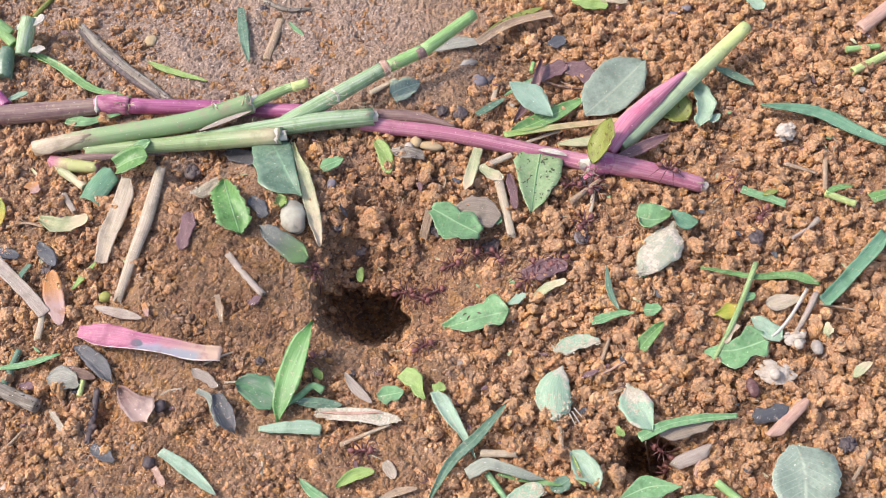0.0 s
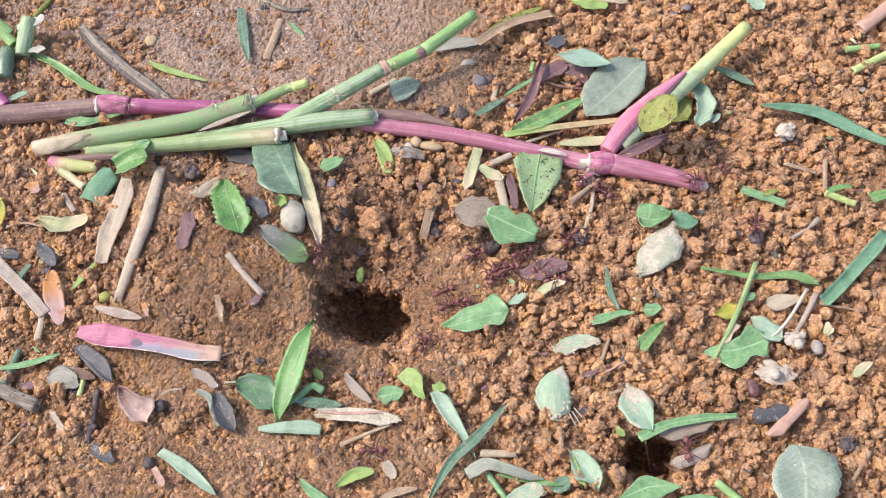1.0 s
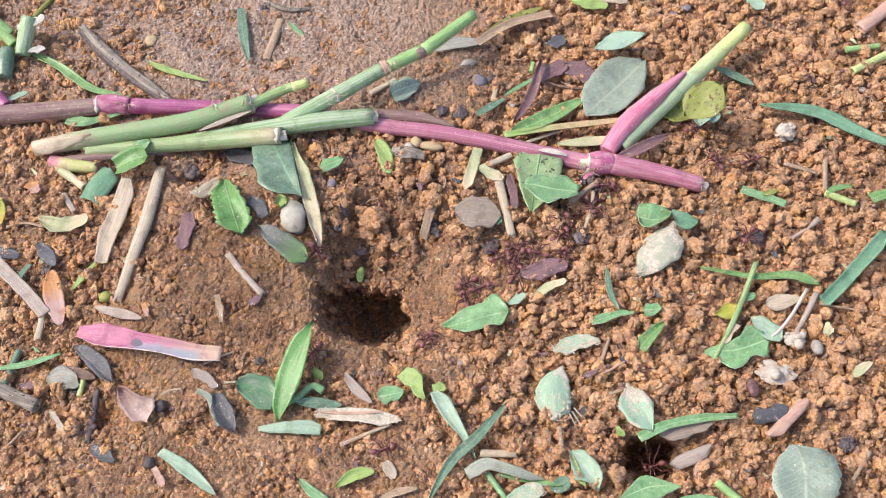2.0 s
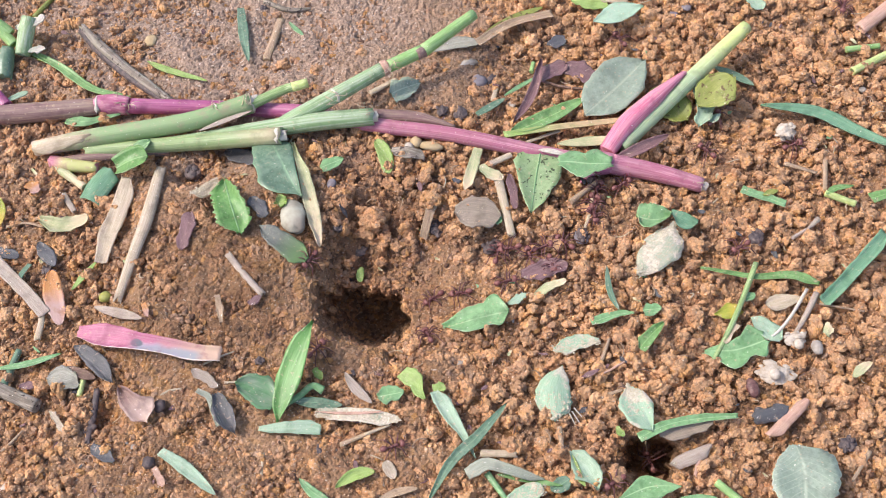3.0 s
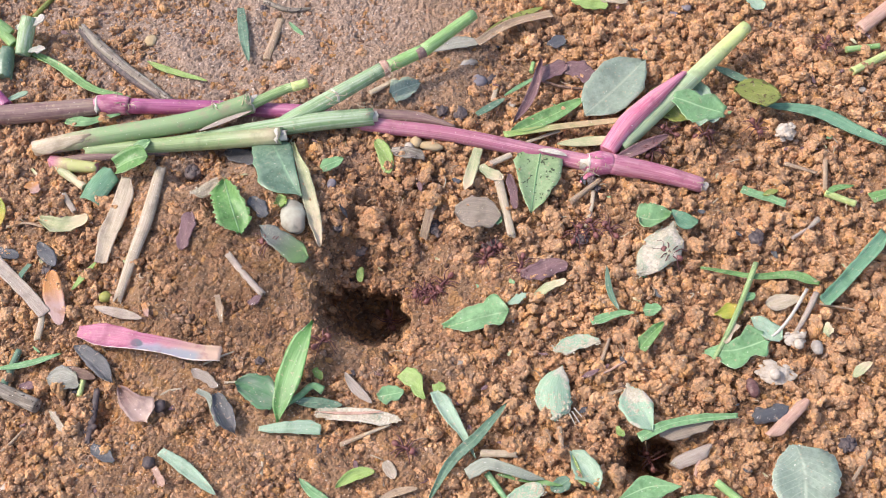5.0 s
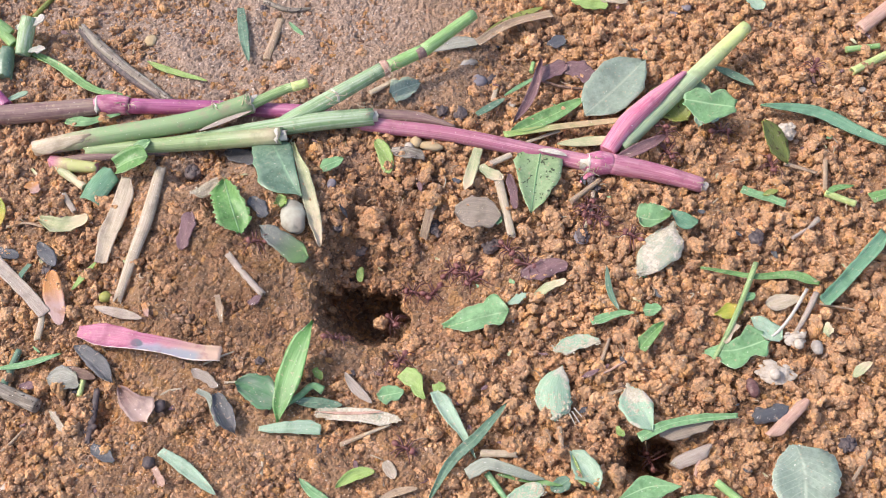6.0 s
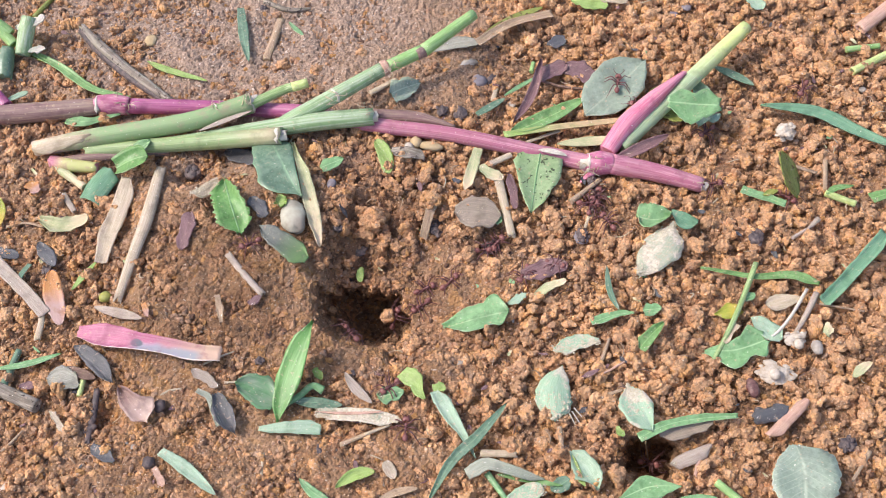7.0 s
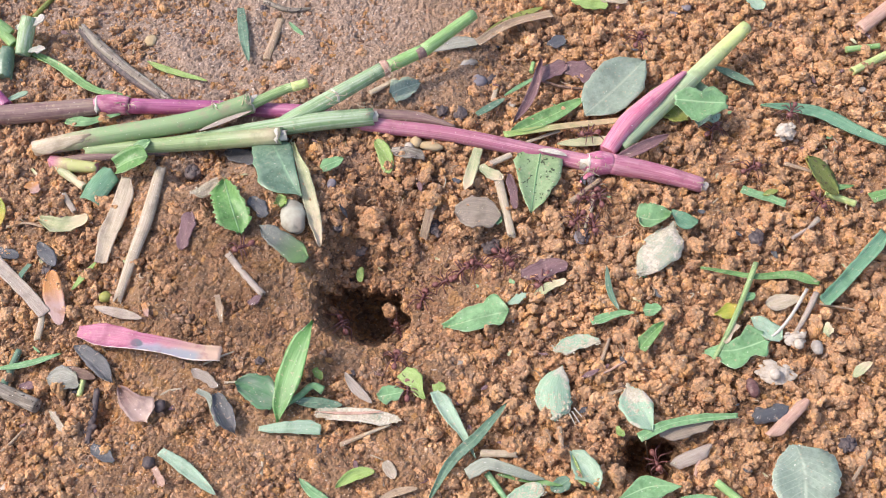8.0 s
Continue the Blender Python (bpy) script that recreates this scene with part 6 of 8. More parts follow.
leaf("grass_clipping", "olive-green blade over the small hole", [(59.6, -71.0, 33.0), (68.5, -66.7, 6.4), (79.1, -64.5, 5.1), (90.7, -63.7, 4.6)], 3.4, ((0.91, 1.0, 0.91, 0.92, 0.85, 0.71, 0.46), (0.92, 0.95, 0.86, 0.76, 0.79, 0.56, 0.45)), "light", "grass", camber=0.3, lie=0.0)
leaf("bark_flake", "dun bark flake at the rim of the small hole", [(66.4, -69.6, 31.4), (74.0, -66.8, 4.2), (83.2, -65.1, 3.2)], 6.7, ((0.06, 0.92, 0.99, 1.0, 0.89, 0.72, 0.14), (0.25, 0.37, 0.5, 0.7, 0.69, 0.72, 0.37)), "dun", "bark", rag=0.1, lie=0.0)
leaf("dry_strip", "mauve dry strip beside the small hole", [(68.6, -78.2, 28.6), (75.1, -76.0, 3.9), (82.0, -72.7, 3.1)], 5.3, ((0.04, 0.93, 0.94, 0.99, 1.0, 0.74, 0.04), (0.04, 0.52, 0.65, 0.72, 0.67, 0.59, 0.5)), "mauve", "dry leaf", camber=-0.4, lie=0.0)
stalk("straw", "thin pink straw on loose soil", [(77.8, -76.6, 3.5), (76.1, -81.7, 2.0)], [0.77, 0.51], "rose", "straw", squash=0.55, rag=0.5)
leaf("leaf_fragment", "lime leaf bit at the rim", [(53.3, -66.5, 3.5), (55.5, -69.3, 3.5)], 2.5, "torn", "lime", "leaf")
stalk("rootlet", "thin bent root across the small hole", [(63.4, -67.6, 3.0), (67.5, -69.0, -1.0), (68.8, -70.3, -2.0)], [0.23, 0.23, 0.18], "tan", "root")
leaf("dry_strip", "pink-cream cut straw strip", [(99.4, -70.4, 4.5), (106.5, -64.1, 5.0), (113.3, -58.3, 4.5)], 4.5, ((0.04, 1.0, 0.94, 0.87, 0.78, 0.68, 0.41), (0.69, 0.71, 0.74, 0.78, 0.83, 0.9, 0.63)), "rose", "straw", camber=-0.3, rag=0.02)
leaf("bark_flake", "dark wrinkled bark flake", [(95.2, -64.4, 5.2), (101.1, -63.1, 5.2), (106.5, -60.7, 5.2)], 6.6, "torn", "slate", "bark", camber=-0.4)
clod("white_stone", "white crust with mint edge", (105.5, -47.6, 1.5), (14.8, 9.6, 3.4), "quartz", "stone", "pebbles", 6, -5)
lump("white_stone", "small bright white pebble", (104.3, -49.1, 4.0), (3.6, 4.0, 3.2), "quartz", "stone", "pebbles", 7, 0.10, 0)
lump("seed", "dark red spotted seed", (97.1, -53.2, 2.0), (3.9, 6.7, 3.1), "seed", "seed", "seeds", 8, 0.15, 10)
stalk("root", "white thin bent root", [(119.7, -17.5, 4.0), (112.6, -28.1, 5.0), (106.9, -34.1, 4.0), (101.9, -36.4, 3.0)], [0.55, 0.55, 0.46, 0.37], "papery", "root")
stalk("root", "mauve root on loose soil", [(122.5, -19.3, 4.0), (117.5, -27.7, 4.0), (112.4, -35.2, 3.0)], [1.11, 0.93, 0.65], "mauve", "root")
leaf("dead_leaf", "cream dead leaf on loose soil", [(105.2, -23.5, 3.5), (111.0, -22.5, 4.0), (117.6, -20.9, 4.0)], 5.7, "ovate", "cream", "leaf")
clod("cream_crumbs", "cream clod of dried soil", (113.0, -35.2, 2.0), (9.5, 6.1, 4.3), "quartz", "stone", "pebbles", 9, 20)
lump("pebble", "small cream pebble among soil crumbs", (113.6, -38.2, 4.0), (3.1, 3.5, 2.8), "quartz", "pebble", "pebbles", 10, 0.10, 20)
lump("pebble", "grey pebble among soil crumbs", (119.9, -38.6, 2.0), (4.0, 5.3, 3.2), "stone", "pebble", "pebbles", 11, 0.20, 0)
leaf("leaf_fragment", "pale yellow-green shred on loose soil", [(128.7, -50.0, 3.5), (135.6, -44.9, 3.5)], 3.2, "lance", "beige_blade", "leaf")
stalk("stem_clipping", "lime stem bit on loose soil", [(81.9, -84.4, 3.0), (89.7, -91.8, 3.0)], [1.27, 1.27], "stem_lime", "stem", hollow=True)
leaf("grass_clipping", "thin green blade on loose soil", [(68.2, -90.6, 3.0), (81.6, -89.8, 3.0)], 2.4, "lance", "light", "grass")
stalk("straw", "thin tan straw on loose soil", [(130.0, -74.4, 3.0), (123.1, -83.6, 3.0)], [0.77, 0.51], "tan", "straw", squash=0.55, rag=0.5)
stalk("straw", "thin tan straw on loose soil", [(135.2, 39.2, 3.5), (132.4, 22.7, 3.5)], [0.99, 0.79], "tan", "straw", squash=0.55, rag=0.5)
stalk("straw", "thin tan straw on loose soil", [(120.2, 33.5, 3.5), (130.5, 29.6, 3.5)], [0.90, 0.60], "tan", "straw", squash=0.55, rag=0.5)
stalk("twig", "mauve curved twig on loose soil", [(118.0, 2.7, 3.0), (124.1, 6.7, 3.0), (128.2, 10.6, 3.0)], [0.68, 0.58, 1.07], "mauve", "twig")
stalk("rootlet", "thin pale root on loose soil", [(122.9, -22.9, 3.5), (129.9, -24.6, 3.5), (136.9, -26.2, 3.5)], [0.46, 0.37, 0.28], "tan", "root")
leaf("grass_clipping", "green blade tip at the near edge", [(-43.2, -83.1, 2.6), (-38.7, -87.6, 2.6), (-32.6, -91.2, 2.6)], 3.0, "lance", "light", "grass")
leaf("grass_clipping", "lime-olive curled blade on loose soil", [(-32.2, -86.0, 2.6), (-26.3, -81.8, 2.6), (-20.5, -81.1, 2.6)], 4.0, "lance", "lime", "grass", camber=0.4)
leaf("dry_strip", "brown curved dry blade", [(-20.9, -91.2, 2.6), (-14.2, -87.1, 2.6), (-7.5, -86.1, 2.6)], 2.6, "lance", "tan", "dry leaf")
leaf("dry_strip", "tan dry scrap on loose soil", [(-17.5, -77.4, 2.4), (-14.6, -83.1, 2.4)], 3.6, "oval", "greytan", "dry leaf")
stalk("straw", "thin tan straw on loose soil", [(-31.5, -71.9, 3.0), (-16.4, -65.5, 3.0)], [0.79, 0.53], "tan", "straw", squash=0.55, rag=0.5)
leaf("dry_strip", "grey-lilac dry strip on loose soil", [(-31.0, -48.3, 3.1), (-27.3, -53.7, 2.6), (-22.2, -58.3, 2.1)], 3.1, "lance", "mauve", "dry leaf")
leaf("leaf_fragment", "tiny curled green shoot", [(-40.0, -47.8, 2.6), (-38.1, -50.0, 2.6)], 2.7, "torn", "light", "leaf")
leaf("dry_scrap", "cream dry scrap on loose soil", [(-5.0, -66.9, 3.0), (-2.8, -68.8, 3.0)], 2.7, "torn", "cream", "dry leaf")
stalk("straw", "short cream straw on loose soil", [(-55.1, -81.2, 1.2), (-55.0, -73.9, 1.2)], [0.52, 0.43], "cream", "straw", squash=0.55, rag=0.5)
stalk("straw", "thin pale straw on loose soil", [(-69.0, -51.0, 1.5), (-64.5, -50.5, 1.5)], [0.45, 0.36], "cream", "straw", squash=0.55, rag=0.5)

# smaller litter between the larger pieces
leaf("bark_flake", "brown bark slab beside a yellow-green petal", [(-17.9, 34.9, 3.4), (-12.1, 33.7, 3.4), (-6.3, 32.5, 3.4)], 6.7, ((0.04, 0.78, 0.9, 1.0, 0.84, 0.68, 0.54), (0.5, 0.51, 0.53, 0.54, 0.56, 0.58, 0.04)), "bark", "bark", rag=0.1)
lump("pebble", "small cream pebble beside the runner", (-9.5, 39.4, 1.5), (4.0, 4.6, 3.2), "yellow_stone", "pebble", "pebbles", 140, 0.2, 20)
lump("pebble", "small cream pebble beside the runner", (-11.9, 37.4, 1.5), (3.2, 3.6, 2.8), "quartz", "pebble", "pebbles", 141, 0.2, 60)
lump("pebble", "flat cream pebble under the runner", (-4.4, 38.1, 1.5), (9.0, 3.6, 2.8), "yellow_stone", "pebble", "pebbles", 142, 0.2, -8)
leaf("moss_bit", "yellow-green tuft of moss on the soil", [(-55.9, 10.1, 3.2), (-54.1, 10.9, 3.2), (-52.4, 11.7, 3.2)], 4.5, ((0.04, 0.87, 0.91, 0.96, 1.0, 0.63, 0.16), (0.04, 0.62, 0.72, 0.83, 0.87, 0.58, 0.32)), "lime", "moss", rag=0.4, camber=0.6)
leaf("leaf_fragment", "small curled green bud beside the seedling", [(-41.2, -48.3, 4.2), (-39.6, -49.5, 4.2), (-37.9, -50.8, 4.2)], 3.4, ((0.04, 0.19, 0.37, 0.56, 0.54, 0.46, 0.39), (0.45, 0.96, 1.0, 0.93, 0.86, 0.79, 0.2)), "lime", "leaf", rag=0.15, camber=0.8)
leaf("dead_leaf", "dark purple flake on the bank", [(-62.2, -27.1, 3.0), (-60.3, -25.7, 3.0), (-58.4, -24.3, 3.0)], 3.0, ((0.16, 1.0, 1.0, 0.99, 0.99, 0.69, 0.17), (0.45, 0.54, 0.63, 0.73, 0.73, 0.5, 0.28)), "purple", "leaf", rag=0.15)
leaf("dry_scrap", "tan fibrous scrap pressed in the bank", [(-72.6, -24.1, 2.8), (-71.5, -28.8, 2.8), (-70.5, -33.4, 2.8)], 2.9, ((0.33, 0.55, 0.59, 0.62, 0.51, 0.39, 0.28), (0.57, 0.73, 0.91, 1.0, 0.79, 0.58, 0.39)), "tan", "dry leaf", rag=0.2)
lump("pebble", "yellow-green smooth seed on the bank", (-110.1, -21.3, 1.2), (4.2, 3.8, 2.8), "moss_seed", "seed", "seeds", 143, 0.12, 0)
leaf("dry_scrap", "ochre flake of bark on the bank", [(-96.0, -26.9, 3.0), (-95.0, -29.1, 3.0), (-94.0, -31.3, 3.0)], 2.3, ((0.5, 0.57, 0.65, 0.74, 0.82, 0.76, 0.29), (0.81, 0.87, 0.93, 1.0, 0.92, 0.57, 0.26)), "orange", "dry leaf", rag=0.15)
leaf("dead_leaf", "purple-brown flake among soil crumbs", [(-132.3, -53.5, 3.0), (-129.6, -52.6, 3.0), (-126.9, -51.6, 3.0)], 3.8, ((0.04, 0.54, 0.83, 0.92, 1.0, 0.68, 0.04), (0.44, 0.49, 0.54, 0.6, 0.47, 0.29, 0.13)), "purple", "leaf", rag=0.12)
leaf("dry_scrap", "grey fibrous scrap among soil crumbs", [(-121.9, -61.5, 2.8), (-118.6, -65.0, 2.8), (-115.4, -68.6, 2.8)], 2.5, ((0.16, 0.39, 0.65, 0.82, 0.88, 0.94, 0.04), (0.39, 1.0, 0.89, 0.78, 0.67, 0.51, 0.37)), "greytan", "dry leaf", rag=0.35)
leaf("dry_scrap", "tan dry scrap on loose soil", [(-87.3, -80.8, 3.0), (-85.2, -83.6, 3.0), (-83.2, -86.3, 3.0)], 2.9, ((0.22, 0.31, 0.41, 0.52, 0.62, 0.72, 0.29), (0.85, 1.0, 0.98, 0.97, 0.95, 0.78, 0.48)), "rose", "dry leaf", rag=0.2)
leaf("dry_scrap", "purple-brown dry sliver on the crumbs", [(43.5, -50.2, 5.0), (46.3, -49.2, 5.0), (49.1, -48.2, 5.0)], 2.2, ((0.29, 0.8, 1.0, 0.91, 0.82, 0.48, 0.04), (0.04, 0.3, 0.63, 0.64, 0.53, 0.41, 0.31)), "purple", "dry leaf", rag=0.1)
leaf("dry_scrap", "tan folded scrap beside a bitten leaf", [(90.1, -37.9, 4.6), (92.5, -34.5, 4.6), (95.0, -31.1, 4.6)], 2.3, ((0.52, 0.94, 0.72, 0.49, 0.54, 0.89, 0.87), (0.69, 0.78, 0.89, 1.0, 0.98, 0.82, 0.67)), "cream", "dry leaf", rag=0.08, camber=0.4)
leaf("leaf_fragment", "pale yellow-green bit among the crumbs", [(122.0, -33.8, 3.6), (123.6, -33.1, 3.6), (125.3, -32.3, 3.6)], 4.7, ((0.04, 0.99, 0.92, 0.84, 0.77, 0.7, 0.32), (0.04, 0.35, 0.55, 0.75, 0.95, 1.0, 0.85)), "beige_blade", "leaf", rag=0.12)
leaf("leaf_fragment", "green leaf bit between the crumbs", [(97.7, -21.7, 3.4), (100.0, -20.7, 3.4), (102.4, -19.8, 3.4)], 3.1, ((0.04, 0.64, 0.83, 0.84, 0.85, 0.63, 0.08), (0.04, 0.57, 0.77, 0.97, 1.0, 0.73, 0.49)), "light", "leaf", rag=0.1)
leaf("leaf_fragment", "pale green bit beside the side shoot", [(95.3, 52.0, 3.6), (97.7, 53.4, 3.6), (100.1, 54.8, 3.6)], 3.4, ((0.04, 1.0, 0.97, 0.93, 0.86, 0.39, 0.04), (0.04, 0.52, 0.66, 0.8, 0.83, 0.58, 0.35)), "mint", "leaf", rag=0.12)
leaf("dead_leaf", "dark purple flake among the crumbs", [(38.9, 87.5, 3.6), (42.6, 88.6, 3.6), (46.2, 89.7, 3.6)], 6.5, ((0.04, 0.42, 1.0, 0.88, 0.72, 0.57, 0.04), (0.2, 0.42, 0.67, 0.91, 0.94, 0.82, 0.72)), "slate", "leaf", rag=0.12)
stalk("straw", "thin curved fibre on the heap", [(57.3, -44.9, 3.6), (52.6, -47.7, 3.6), (49.0, -49.3, 3.6)], [0.3, 0.4, 0.25], "rose", "straw")
stalk("straw", "thin tan fibre near the edge", [(-134.9, -74.0, 2.0), (-132.1, -70.7, 2.0), (-129.6, -67.0, 2.0)], [0.4, 0.5, 0.3], "tan", "straw")
stalk("straw", "thin pale fibre on the bank", [(-75.6, -45.7, 2.0), (-71.3, -43.5, 2.0), (-66.1, -41.5, 2.0)], [0.3, 0.4, 0.25], "cream", "straw")
stalk("straw", "thin cream fibre on the bank", [(-88.3, -55.8, 2.0), (-85.5, -54.3, 2.0), (-81.7, -53.6, 2.0)], [0.3, 0.4, 0.3], "cream", "straw")
stalk("straw", "cream splinter beside a pale blade", [(-24.1, -68.9, 3.2), (-16.4, -65.9, 3.2)], [0.5, 0.3], "cream", "straw")
stalk("straw", "pale stalk under the dry sheath", [(13.3, -81.5, 3.4), (16.2, -85.8, 3.4), (19.5, -90.7, 3.4)], [1.1, 1.0, 0.8], "light", "stem")
stalk("straw", "thin pale hair beside a crusted leaf", [(40.0, -61.0, 3.0), (42.2, -64.7, 3.0)], [0.22, 0.14], "papery", "straw")
stalk("straw", "thin pale hair beside a crusted leaf", [(39.2, -61.7, 3.0), (40.8, -65.4, 3.0)], [0.22, 0.14], "papery", "straw")
stalk("straw", "thin pale hair beside a crusted leaf", [(40.7, -59.9, 3.0), (43.0, -62.8, 3.0)], [0.22, 0.14], "papery", "straw")

# small stones
lump("pebble", "yellowish smooth pebble pressed in the soil", (-110.3, 91.7, 0.2), (6.8, 5.2, 2.4), "yellow_stone", "pebble", "pebbles", 12, 0.34, 76)
lump("pebble", "bluish flat pebble pressed in the soil", (-102.7, 94.4, 0.2), (7.3, 3.3, 1.5), "blue_stone", "pebble", "pebbles", 13, 0.34, 155)
lump("pebble", "yellowish small pebble pressed in the soil", (-138.6, 74.0, 0.2), (5.0, 4.2, 1.9), "yellow_stone", "pebble", "pebbles", 14, 0.34, 134)
lump("pebble", "pale pinkish pebble pressed in the soil", (8.8, 79.3, 0.2), (8.4, 4.7, 2.1), "quartz", "pebble", "pebbles", 15, 0.34, 22)
lump("pebble", "mauve angular pebble pressed in the soil", (12.9, 70.8, 0.2), (7.1, 6.0, 2.7), "blue_stone", "pebble", "pebbles", 16, 0.34, 162)
lump("pebble", "grey tiny pebble pressed in the soil", (-97.5, -71.1, 0.2), (2.4, 2.3, 1.0), "stone", "pebble", "pebbles", 17, 0.34, 114)
lump("pebble", "grey tiny pebble pressed in the soil", (-95.0, -72.4, 0.2), (2.6, 2.3, 1.0), "stone", "pebble", "pebbles", 18, 0.34, 25)
lump("pebble", "white flat pebble pressed in the soil", (-132.0, -85.5, 0.2), (4.4, 2.6, 1.2), "quartz", "pebble", "pebbles", 19, 0.34, 56)
lump("pebble", "grey small pebble pressed in the soil", (-59.3, 74.4, 0.2), (3.8, 3.3, 1.5), "blue_stone", "pebble", "pebbles", 20, 0.34, 80)
lump("pebble", "pale tiny pebble pressed in the soil", (-58.5, -8.1, 0.2), (2.4, 2.5, 1.1), "quartz", "pebble", "pebbles", 21, 0.34, 50)
lump("pebble", "bluish angular pebble pressed in the soil", (47.0, 4.1, 0.2), (5.8, 5.6, 2.5), "blue_stone", "pebble", "pebbles", 22, 0.34, 176)
lump("pebble", "dark angular pebble pressed in the soil", (76.0, 4.0, 0.2), (5.0, 6.4, 2.2), "blue_stone", "pebble", "pebbles", 23, 0.34, 160)
lump("pebble", "grey tiny pebble pressed in the soil", (5.6, -43.3, 0.2), (2.5, 2.4, 1.1), "stone", "pebble", "pebbles", 24, 0.34, 125)
lump("pebble", "bluish small pebble pressed in the soil", (93.9, 109.2, 0.2), (4.4, 3.9, 1.7), "blue_stone", "pebble", "pebbles", 25, 0.34, 45)
lump("pebble", "bluish small pebble pressed in the soil", (88.2, 105.3, 0.2), (5.2, 3.9, 1.7), "blue_stone", "pebble", "pebbles", 26, 0.34, 50)
lump("pebble", "pale small pebble pressed in the soil", (24.9, 59.9, 0.2), (4.1, 3.2, 1.4), "quartz", "pebble", "pebbles", 27, 0.34, 35)
lump("pebble", "grey small pebble pressed in the soil", (-35.7, -15.3, 0.2), (5.3, 3.2, 1.4), "stone", "pebble", "pebbles", 28, 0.34, 116)
lump("pebble", "grey tiny pebble pressed in the soil", (-57.5, 108.0, 0.2), (3.1, 2.4, 1.1), "stone", "pebble", "pebbles", 29, 0.34, 40)
lump("pebble", "bluish small pebble pressed in the soil", (-38.2, 22.2, 0.2), (3.5, 4.3, 1.6), "blue_stone", "pebble", "pebbles", 30, 0.34, 156)
lump("pebble", "yellowish tiny pebble pressed in the soil", (-83.2, -77.4, 0.2), (2.8, 2.3, 1.0), "yellow_stone", "pebble", "pebbles", 31, 0.34, 120)
lump("pebble", "grey tiny pebble pressed in the soil", (154.4, 69.1, 0.2), (3.3, 3.2, 1.5), "stone", "pebble", "pebbles", 32, 0.34, 55)
lump("pebble", "yellowish tiny pebble pressed in the soil", (98.0, -6.3, 0.2), (2.7, 2.5, 1.1), "yellow_stone", "pebble", "pebbles", 33, 0.34, 100)

# dark crumbs and humus
clod("humus_clod", "dark humus clod among the crumbs", (106.2, 3.7, 0.8), (6.2, 7.7, 3.7), "char", "clod", "dark clods", 34, 0)
clod("humus_clod", "dark humus clod among the crumbs", (16.2, 2.3, 0.8), (8.5, 6.5, 3.9), "char", "clod", "dark clods", 35, 37)
clod("humus_clod", "dark humus clod among the crumbs", (42.9, 91.1, 0.8), (6.4, 6.2, 3.7), "char", "clod", "dark clods", 36, 74)
clod("humus_clod", "dark humus clod among the crumbs", (-38.0, -72.8, 0.8), (5.9, 3.5, 2.1), "char", "clod", "dark clods", 37, 111)
clod("humus_clod", "dark humus clod among the crumbs", (-69.4, 108.1, 0.8), (4.4, 3.9, 2.3), "char", "clod", "dark clods", 38, 148)
clod("humus_clod", "dark humus clod among the crumbs", (6.3, 53.8, 0.8), (6.1, 7.7, 3.7), "char", "clod", "dark clods", 39, 185)
clod("humus_clod", "dark humus clod among the crumbs", (-0.4, 54.5, 0.8), (5.3, 5.4, 3.2), "char", "clod", "dark clods", 40, 222)
clod("humus_clod", "dark humus clod among the crumbs", (-87.8, 32.2, 0.8), (8.8, 8.0, 4.8), "char", "clod", "dark clods", 41, 259)
clod("humus_clod", "dark humus clod among the crumbs", (-109.2, -66.0, 0.8), (3.2, 5.8, 1.9), "char", "clod", "dark clods", 42, 296)
clod("humus_clod", "dark humus clod among the crumbs", (124.2, -71.8, 0.8), (5.9, 7.0, 3.5), "char", "clod", "dark clods", 43, 333)
clod("humus_clod", "dark humus clod among the crumbs", (-2.7, 11.0, 0.8), (7.1, 9.6, 4.2), "char", "clod", "dark clods", 44, 370)
clod("humus_clod", "dark humus clod among the crumbs", (-29.4, -47.8, 0.8), (4.3, 3.2, 1.9), "char", "clod", "dark clods", 45, 407)
clod("humus_clod", "dark humus clod among the crumbs", (-35.5, 5.9, 0.8), (5.0, 4.7, 2.8), "char", "clod", "dark clods", 46, 444)
clod("humus_clod", "dark humus clod among the crumbs", (-58.1, -43.9, 0.8), (3.6, 4.4, 2.2), "char", "clod", "dark clods", 47, 481)
clod("humus_clod", "dark humus clod among the crumbs", (47.3, 4.6, 0.8), (5.8, 6.4, 3.5), "char", "clod", "dark clods", 48, 518)
clod("humus_clod", "dark humus clod among the crumbs", (49.5, 58.1, 0.8), (2.1, 2.3, 1.2), "char", "clod", "dark clods", 49, 555)
clod("humus_clod", "dark humus clod among the crumbs", (17.9, 71.2, 0.8), (6.3, 4.2, 2.5), "char", "clod", "dark clods", 50, 592)
clod("humus_clod", "dark humus clod among the crumbs", (-131.8, -9.4, 0.8), (4.5, 4.2, 2.5), "char", "clod", "dark clods", 51, 629)
clod("humus_clod", "dark humus clod among the crumbs", (-28.3, 2.9, 0.8), (3.9, 5.7, 2.4), "char", "clod", "dark clods", 52, 666)
clod("humus_clod", "dark humus clod among the crumbs", (115.8, -79.3, 0.8), (3.1, 5.7, 1.9), "char", "clod", "dark clods", 53, 703)
clod("humus_clod", "dark humus clod among the crumbs", (52.4, 24.9, 0.8), (4.7, 7.9, 2.8), "char", "clod", "dark clods", 54, 740)

